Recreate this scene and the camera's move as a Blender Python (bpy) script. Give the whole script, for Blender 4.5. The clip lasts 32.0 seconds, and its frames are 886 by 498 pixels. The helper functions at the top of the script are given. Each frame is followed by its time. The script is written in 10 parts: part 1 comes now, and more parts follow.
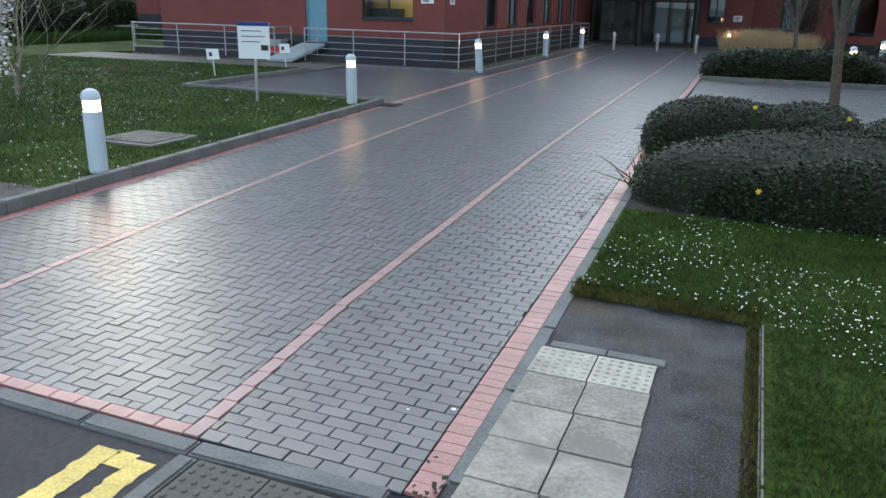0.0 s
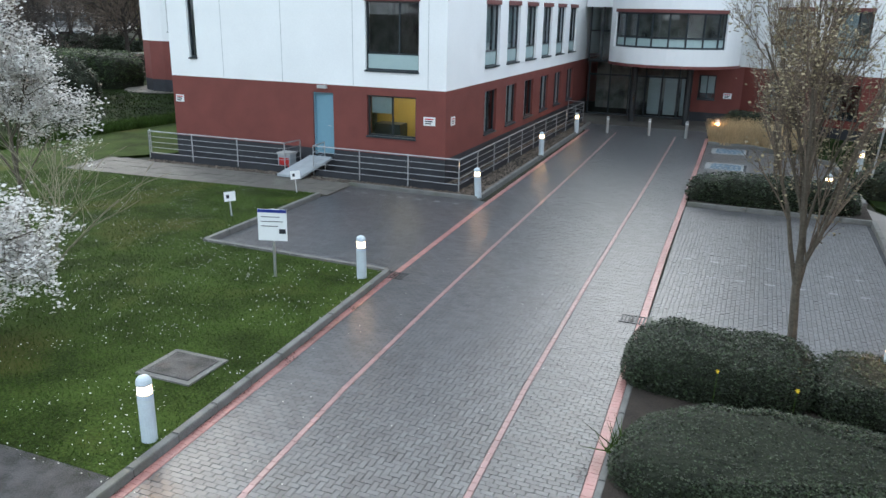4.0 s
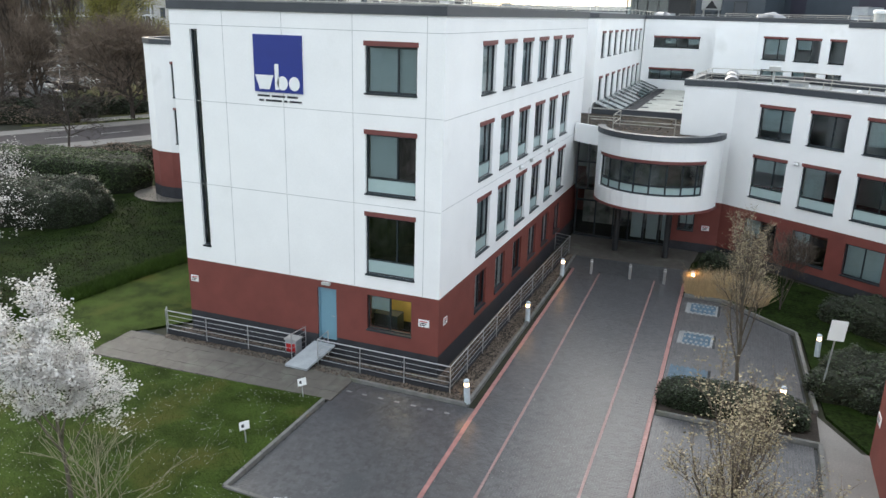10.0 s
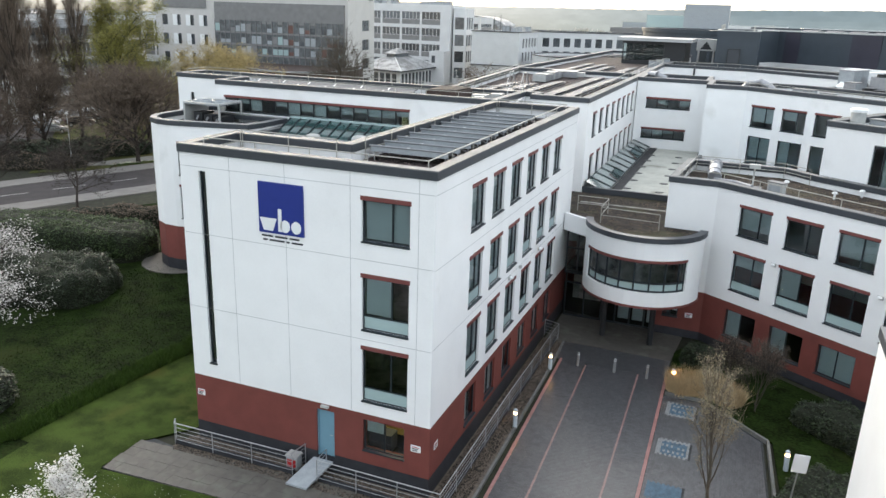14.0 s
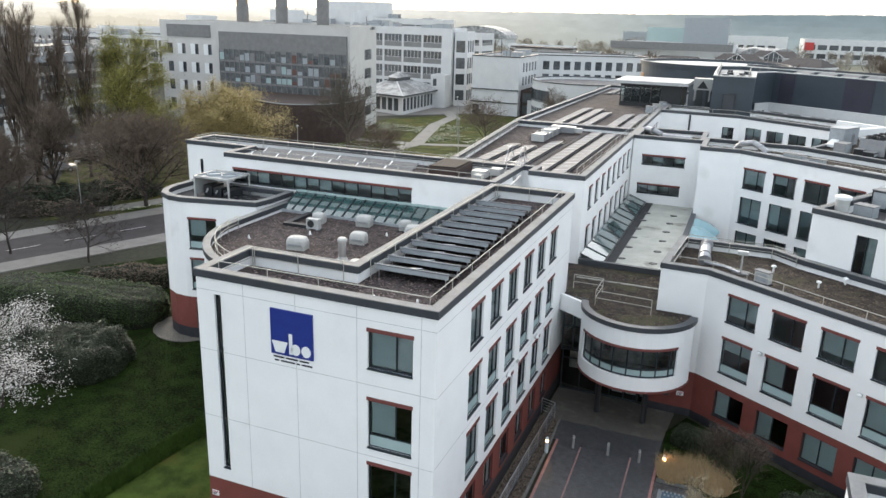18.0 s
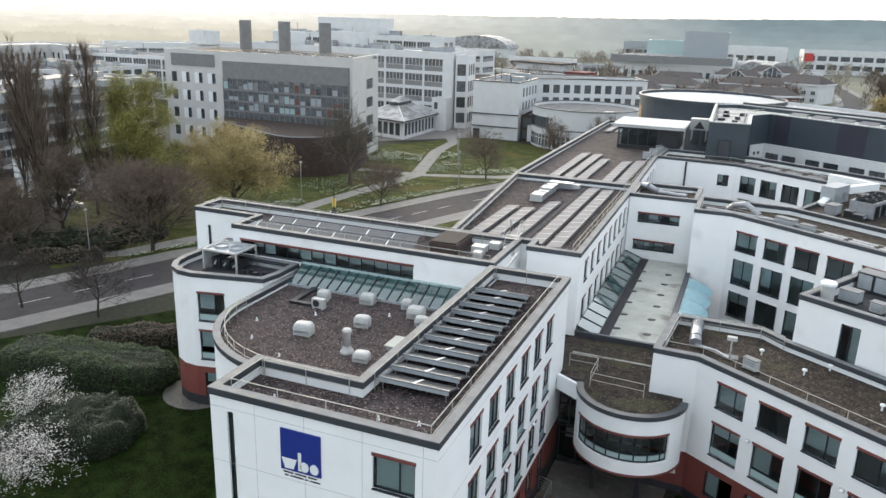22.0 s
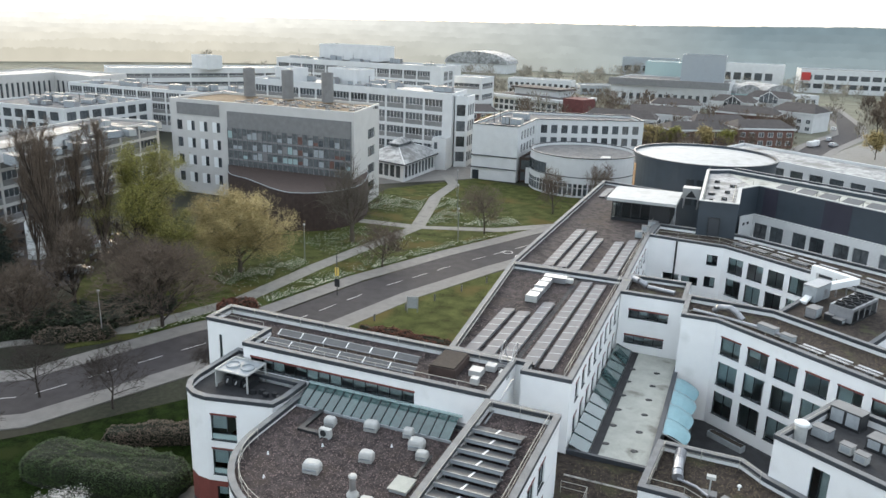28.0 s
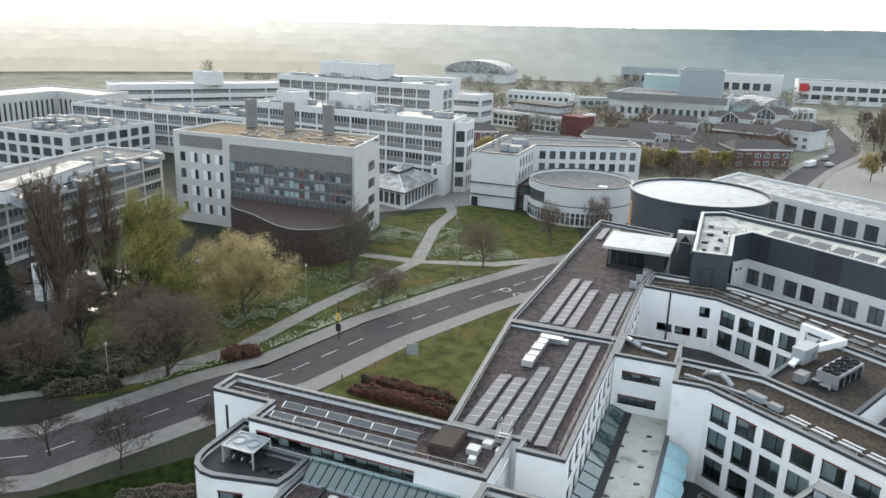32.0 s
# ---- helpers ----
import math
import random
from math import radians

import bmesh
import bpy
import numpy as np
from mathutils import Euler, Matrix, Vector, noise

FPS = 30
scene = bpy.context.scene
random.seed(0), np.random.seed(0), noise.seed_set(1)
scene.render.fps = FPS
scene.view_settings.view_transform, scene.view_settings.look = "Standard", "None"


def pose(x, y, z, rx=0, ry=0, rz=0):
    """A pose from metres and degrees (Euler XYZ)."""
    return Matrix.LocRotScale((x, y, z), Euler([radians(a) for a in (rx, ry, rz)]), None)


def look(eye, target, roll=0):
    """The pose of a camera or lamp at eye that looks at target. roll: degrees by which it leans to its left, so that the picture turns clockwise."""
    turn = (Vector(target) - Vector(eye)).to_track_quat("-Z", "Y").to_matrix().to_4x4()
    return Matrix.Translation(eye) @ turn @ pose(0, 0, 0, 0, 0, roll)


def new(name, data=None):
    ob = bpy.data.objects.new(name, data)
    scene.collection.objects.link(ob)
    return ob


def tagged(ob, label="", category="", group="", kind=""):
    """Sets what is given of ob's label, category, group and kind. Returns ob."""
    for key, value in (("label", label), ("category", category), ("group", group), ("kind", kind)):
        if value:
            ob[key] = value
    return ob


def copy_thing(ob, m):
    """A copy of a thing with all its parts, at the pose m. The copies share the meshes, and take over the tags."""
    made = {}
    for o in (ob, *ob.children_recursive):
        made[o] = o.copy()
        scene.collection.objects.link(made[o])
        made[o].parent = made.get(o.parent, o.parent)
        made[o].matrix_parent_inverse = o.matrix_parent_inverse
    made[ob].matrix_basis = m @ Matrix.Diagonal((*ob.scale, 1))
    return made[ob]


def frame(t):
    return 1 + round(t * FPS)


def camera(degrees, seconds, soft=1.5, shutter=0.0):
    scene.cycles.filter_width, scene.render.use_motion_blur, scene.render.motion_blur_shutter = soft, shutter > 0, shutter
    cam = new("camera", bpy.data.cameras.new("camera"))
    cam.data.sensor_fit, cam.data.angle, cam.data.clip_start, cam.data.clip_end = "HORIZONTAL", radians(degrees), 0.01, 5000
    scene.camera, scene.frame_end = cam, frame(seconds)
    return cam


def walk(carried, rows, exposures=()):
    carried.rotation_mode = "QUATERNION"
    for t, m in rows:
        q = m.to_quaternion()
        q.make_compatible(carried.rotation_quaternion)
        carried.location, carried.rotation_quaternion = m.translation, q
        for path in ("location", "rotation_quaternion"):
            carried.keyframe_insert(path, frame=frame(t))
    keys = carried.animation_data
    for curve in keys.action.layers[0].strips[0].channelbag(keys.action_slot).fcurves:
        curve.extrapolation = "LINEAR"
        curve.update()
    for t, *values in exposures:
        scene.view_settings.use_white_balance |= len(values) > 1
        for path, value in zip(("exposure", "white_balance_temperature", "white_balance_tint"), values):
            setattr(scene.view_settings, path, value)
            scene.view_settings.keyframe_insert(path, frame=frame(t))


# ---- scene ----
cam = camera(60.2, 32.0)
PATH = [
    (0, (0.434, 1.187, 2.021), (-0.272, 2.953, 1.404), 1.2),
    (0.5, (0.432, 1.162, 2.43), (-0.275, 2.929, 1.816), 1.2),
    (1, (0.463, 1.091, 2.865), (-0.245, 2.859, 2.254), 1.2),
    (1.5, (0.461, 1.069, 3.286), (-0.246, 2.839, 2.678), 1.2),
    (2, (0.477, 1.021, 3.711), (-0.23, 2.791, 3.105), 1.2),
    (2.5, (0.489, 1.008, 4.137), (-0.221, 2.778, 3.535), 1.1),
    (3, (0.486, 0.957, 4.619), (-0.223, 2.728, 4.018), 1.2),
    (3.5, (0.441, 0.903, 5.107), (-0.267, 2.675, 4.507), 1.1),
    (5.5, (0.437, 0.641, 7.256), (-0.269, 2.415, 6.66), 1.3),
    (6, (0.43, 0.575, 7.799), (-0.277, 2.348, 7.203), 1.2),
    (6.5, (0.461, 0.551, 8.388), (-0.247, 2.325, 7.795), 1.3),
    (7, (0.51, 0.501, 9.014), (-0.196, 2.275, 8.419), 1.3),
    (7.5, (0.529, 0.447, 9.613), (-0.177, 2.221, 9.02), 1.3),
    (8, (0.541, 0.428, 10.252), (-0.164, 2.204, 9.659), 1.4),
    (8.5, (0.531, 0.456, 10.892), (-0.172, 2.232, 10.299), 1.5),
    (9, (0.582, 0.408, 11.569), (-0.122, 2.183, 10.975), 1.5),
    (9.5, (0.603, 0.386, 12.224), (-0.1, 2.162, 11.631), 1.5),
    (10, (0.572, 0.486, 12.873), (-0.129, 2.263, 12.281), 1.5),
    (10.5, (0.658, 0.488, 13.611), (-0.044, 2.264, 13.017), 1.6),
    (11, (0.681, 0.532, 14.275), (-0.021, 2.309, 13.683), 1.6),
    (11.5, (0.69, 0.505, 15.062), (-0.011, 2.281, 14.468), 1.6),
    (12, (0.72, 0.465, 15.818), (0.019, 2.242, 15.224), 1.7),
    (12.5, (0.789, 0.449, 16.479), (0.089, 2.225, 15.884), 1.8),
    (13, (0.887, 0.344, 17.1), (0.184, 2.12, 16.508), 1.7),
    (13.5, (0.884, 0.292, 17.695), (0.181, 2.069, 17.103), 1.7),
    (14, (0.921, 0.206, 18.324), (0.218, 1.982, 17.731), 1.8),
    (14.5, (1.031, 0.102, 18.95), (0.326, 1.878, 18.358), 1.8),
    (16.5, (1.007, -0.091, 21.499), (0.3, 1.685, 20.909), 1.7),
    (17, (0.987, -0.155, 22.207), (0.279, 1.62, 21.618), 1.7),
    (17.5, (0.976, -0.163, 22.875), (0.268, 1.613, 22.287), 1.7),
    (18, (0.974, -0.217, 23.549), (0.266, 1.559, 22.962), 1.7),
    (18.5, (0.964, -0.217, 24.219), (0.255, 1.559, 23.634), 1.7),
    (19, (0.964, -0.233, 24.902), (0.254, 1.543, 24.316), 1.7),
    (19.5, (0.932, -0.287, 25.58), (0.223, 1.49, 24.995), 1.7),
    (20, (0.924, -0.299, 26.262), (0.214, 1.478, 25.679), 1.7),
    (20.5, (0.926, -0.356, 26.953), (0.216, 1.421, 26.371), 1.7),
    (21, (0.934, -0.396, 27.659), (0.223, 1.38, 27.077), 1.7),
    (21.5, (0.949, -0.447, 28.371), (0.237, 1.329, 27.79), 1.7),
    (22, (0.946, -0.499, 29.086), (0.235, 1.277, 28.504), 1.7),
    (22.5, (0.948, -0.543, 29.8), (0.237, 1.234, 29.219), 1.8),
    (23, (0.962, -0.612, 30.561), (0.25, 1.164, 29.981), 1.8),
    (23.5, (0.967, -0.72, 31.346), (0.255, 1.057, 30.767), 1.8),
    (24, (0.917, -0.781, 32.167), (0.206, 0.997, 31.588), 1.8),
    (24.5, (0.899, -0.834, 33.051), (0.189, 0.944, 32.474), 1.8),
    (25, (0.933, -0.909, 34.018), (0.222, 0.868, 33.438), 1.8),
    (25.5, (0.923, -0.841, 34.826), (0.211, 0.936, 34.247), 1.8),
    (27.5, (0.913, -1.159, 38.286), (0.202, 0.619, 37.71), 1.9),
    (28, (0.935, -1.149, 39.233), (0.224, 0.629, 38.656), 1.8),
    (28.5, (0.986, -1.232, 40.151), (0.274, 0.546, 39.574), 1.8),
    (29, (1.047, -1.162, 40.91), (0.333, 0.616, 40.335), 1.8),
    (29.5, (0.986, -1.196, 41.854), (0.274, 0.581, 41.278), 1.8),
    (30, (1.09, -1.197, 42.657), (0.377, 0.581, 42.082), 1.8),
    (30.5, (1.08, -1.266, 43.533), (0.367, 0.512, 42.959), 1.8),
    (31, (0.979, -1.422, 44.392), (0.266, 0.357, 43.819), 1.9),
    (31.5, (0.986, -1.478, 45.323), (0.274, 0.3, 44.75), 1.9),
    (32, (0.958, -1.445, 46.378), (0.247, 0.333, 45.801), 1.8),
]
walk(cam, [(t, look(eye, target, roll)) for t, eye, target, roll in PATH], exposures=[(0.0, 2.36, 5550, 4), (3.5, 2.72, 5850, 5), (6.0, 2.8, 6200, 6), (9.0, 2.7, 6400, 8), (13.0, 2.6, 6450, 9), (19.0, 2.45, 6400, 9), (32.0, 2.35, 6200, 7)])

# ---- world and sun ----
SUN_AZ, SUN_EL = radians(34.0), radians(16.0)
world = bpy.data.worlds.new("sky")
scene.world = world
world.use_nodes = True
wn = world.node_tree
sky = wn.nodes.new("ShaderNodeTexSky")
sky.sky_type, sky.sun_disc = "NISHITA", False
sky.sun_elevation, sky.sun_rotation = SUN_EL, -SUN_AZ
sky.air_density, sky.dust_density, sky.ozone_density = 1.0, 3.0, 1.0
veil = wn.nodes.new("ShaderNodeMix")  # thin even cloud over the whole sky
veil.data_type = "RGBA"
veil.inputs[0].default_value, veil.inputs[7].default_value = 0.80, (1.62, 1.64, 1.66, 1)
wn.links.new(sky.outputs[0], veil.inputs[6])
wn.links.new(veil.outputs[2], wn.nodes["Background"].inputs[0])
wn.nodes["Background"].inputs[1].default_value = 0.15

sun = new("sun", bpy.data.lights.new("sun", "SUN"))
sun.data.energy, sun.data.angle, sun.data.color = 0.5, radians(64), (1.0, 0.93, 0.84)
sun.matrix_world = look((-math.sin(SUN_AZ) * 50, math.cos(SUN_AZ) * 50, 50 * math.tan(SUN_EL)), (0, 0, 0))


# ---- materials ----
def mat(name, col, rough=0.7, vary=0.12, scale=4.0, fine=60.0, bump=0.15, metal=0.0, spec=0.4, rand=0.0, stain=None, coat=0.0, island=0.0, gain=1.0):
    """A surface with two scales of colour variation and a fine relief, in metres."""
    m = bpy.data.materials.new(name)
    m.use_nodes = True
    t = m.node_tree
    N, K = t.nodes, t.links
    p = N["Principled BSDF"]
    geo = N.new("ShaderNodeNewGeometry")
    big, small = N.new("ShaderNodeTexNoise"), N.new("ShaderNodeTexNoise")
    big.inputs["Scale"].default_value, small.inputs["Scale"].default_value = 1.0 / scale * 4, fine
    big.inputs["Detail"].default_value, small.inputs["Detail"].default_value = 4, 3
    for n in (big, small):
        K.new(geo.outputs["Position"], n.inputs["Vector"])
    add = N.new("ShaderNodeMath")
    add.operation = "ADD"
    K.new(big.outputs[0], add.inputs[0]), K.new(small.outputs[0], add.inputs[1])
    last = add
    for amount, src, out in ((rand, "ShaderNodeObjectInfo", "Random"), (island, "ShaderNodeNewGeometry", "Random Per Island")):
        if amount:
            o, mul, plus = N.new(src), N.new("ShaderNodeMath"), N.new("ShaderNodeMath")
            mul.operation, plus.operation = "MULTIPLY_ADD", "ADD"
            mul.inputs[1].default_value, mul.inputs[2].default_value = amount, -amount / 2
            K.new(o.outputs[out], mul.inputs[0])
            K.new(last.outputs[0], plus.inputs[0]), K.new(mul.outputs[0], plus.inputs[1])
            last = plus
    ramp = N.new("ShaderNodeMapRange")
    ramp.inputs["From Min"].default_value, ramp.inputs["From Max"].default_value = 1 - 0.4 / gain, 1 + 0.4 / gain
    ramp.inputs["To Min"].default_value, ramp.inputs["To Max"].default_value = 1 - vary * 2, 1 + vary * 2
    K.new(last.outputs[0], ramp.inputs["Value"])
    mul = N.new("ShaderNodeVectorMath")
    mul.operation = "SCALE"
    mul.inputs[0].default_value = col
    K.new(ramp.outputs[0], mul.inputs["Scale"])
    colour = mul.outputs[0]
    if stain:
        s, r, mix = N.new("ShaderNodeTexNoise"), N.new("ShaderNodeMapRange"), N.new("ShaderNodeMix")
        s.inputs["Scale"].default_value, s.inputs["Detail"].default_value = stain[1], 6
        K.new(geo.outputs["Position"], s.inputs["Vector"])
        r.inputs["From Min"].default_value, r.inputs["From Max"].default_value = stain[2], stain[2] + 0.12
        K.new(s.outputs[0], r.inputs["Value"])
        mix.data_type = "RGBA"
        K.new(r.outputs[0], mix.inputs[0]), K.new(colour, mix.inputs[6])
        mix.inputs[7].default_value = (*stain[0], 1)
        colour = mix.outputs[2]
    K.new(colour, p.inputs["Base Color"])
    p.inputs["Roughness"].default_value, p.inputs["Metallic"].default_value = rough, metal
    p.inputs["Specular IOR Level"].default_value = spec
    p.inputs["Coat Weight"].default_value, p.inputs["Coat Roughness"].default_value = coat, min(0.25, rough)
    if bump:
        b = N.new("ShaderNodeBump")
        b.inputs["Strength"].default_value, b.inputs["Distance"].default_value = bump, 0.02
        K.new(small.outputs[0], b.inputs["Height"])
        K.new(b.outputs[0], p.inputs["Normal"])
    return m


def glass_mat(name, tint, clear=0.55, rough=0.02):
    """A window pane: clear glass that mirrors more at a glancing angle."""
    m = bpy.data.materials.new(name)
    m.use_nodes = True
    t = m.node_tree
    t.nodes.clear()
    out, mix = t.nodes.new("ShaderNodeOutputMaterial"), t.nodes.new("ShaderNodeMixShader")
    see, gloss, fr = t.nodes.new("ShaderNodeBsdfTransparent"), t.nodes.new("ShaderNodeBsdfGlossy"), t.nodes.new("ShaderNodeFresnel")
    see.inputs[0].default_value = (*[c * clear for c in tint], 1)
    gloss.inputs[0].default_value, gloss.inputs["Roughness"].default_value = (0.9, 0.95, 1, 1), rough
    fr.inputs[0].default_value = 1.7
    t.links.new(fr.outputs[0], mix.inputs[0])
    t.links.new(see.outputs[0], mix.inputs[1]), t.links.new(gloss.outputs[0], mix.inputs[2])
    t.links.new(mix.outputs[0], out.inputs[0])
    return m


def glow(name, col, power):
    m = bpy.data.materials.new(name)
    m.use_nodes = True
    p = m.node_tree.nodes["Principled BSDF"]
    p.inputs["Base Color"].default_value = (*col, 1)
    p.inputs["Emission Color"].default_value, p.inputs["Emission Strength"].default_value = (*col, 1), power
    return m


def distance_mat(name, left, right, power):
    """Far backdrop woods: haze painted as glow, paler towards the sun's side, softly mottled."""
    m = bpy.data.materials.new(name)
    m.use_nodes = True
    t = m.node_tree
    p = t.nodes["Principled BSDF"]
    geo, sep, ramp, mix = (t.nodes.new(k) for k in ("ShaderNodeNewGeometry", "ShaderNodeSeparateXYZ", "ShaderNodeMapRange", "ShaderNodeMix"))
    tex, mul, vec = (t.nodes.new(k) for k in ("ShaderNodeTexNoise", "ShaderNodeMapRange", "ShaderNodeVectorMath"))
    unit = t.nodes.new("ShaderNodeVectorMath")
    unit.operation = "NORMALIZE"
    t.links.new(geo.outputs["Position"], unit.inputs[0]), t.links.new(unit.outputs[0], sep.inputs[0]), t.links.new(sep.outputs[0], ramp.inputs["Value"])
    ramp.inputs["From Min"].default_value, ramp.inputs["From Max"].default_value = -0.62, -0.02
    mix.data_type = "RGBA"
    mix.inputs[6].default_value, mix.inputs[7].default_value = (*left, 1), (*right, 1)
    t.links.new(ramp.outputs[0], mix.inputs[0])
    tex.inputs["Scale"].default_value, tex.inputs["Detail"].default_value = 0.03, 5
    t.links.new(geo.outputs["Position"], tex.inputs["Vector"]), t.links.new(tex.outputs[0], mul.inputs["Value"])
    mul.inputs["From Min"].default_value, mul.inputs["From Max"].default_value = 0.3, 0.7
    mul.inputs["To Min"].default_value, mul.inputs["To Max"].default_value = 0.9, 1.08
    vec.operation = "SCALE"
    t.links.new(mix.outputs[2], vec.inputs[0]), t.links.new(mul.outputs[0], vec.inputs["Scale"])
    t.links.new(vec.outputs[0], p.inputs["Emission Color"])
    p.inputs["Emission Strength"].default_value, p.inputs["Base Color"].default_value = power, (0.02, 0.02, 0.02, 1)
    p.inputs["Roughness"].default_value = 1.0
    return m


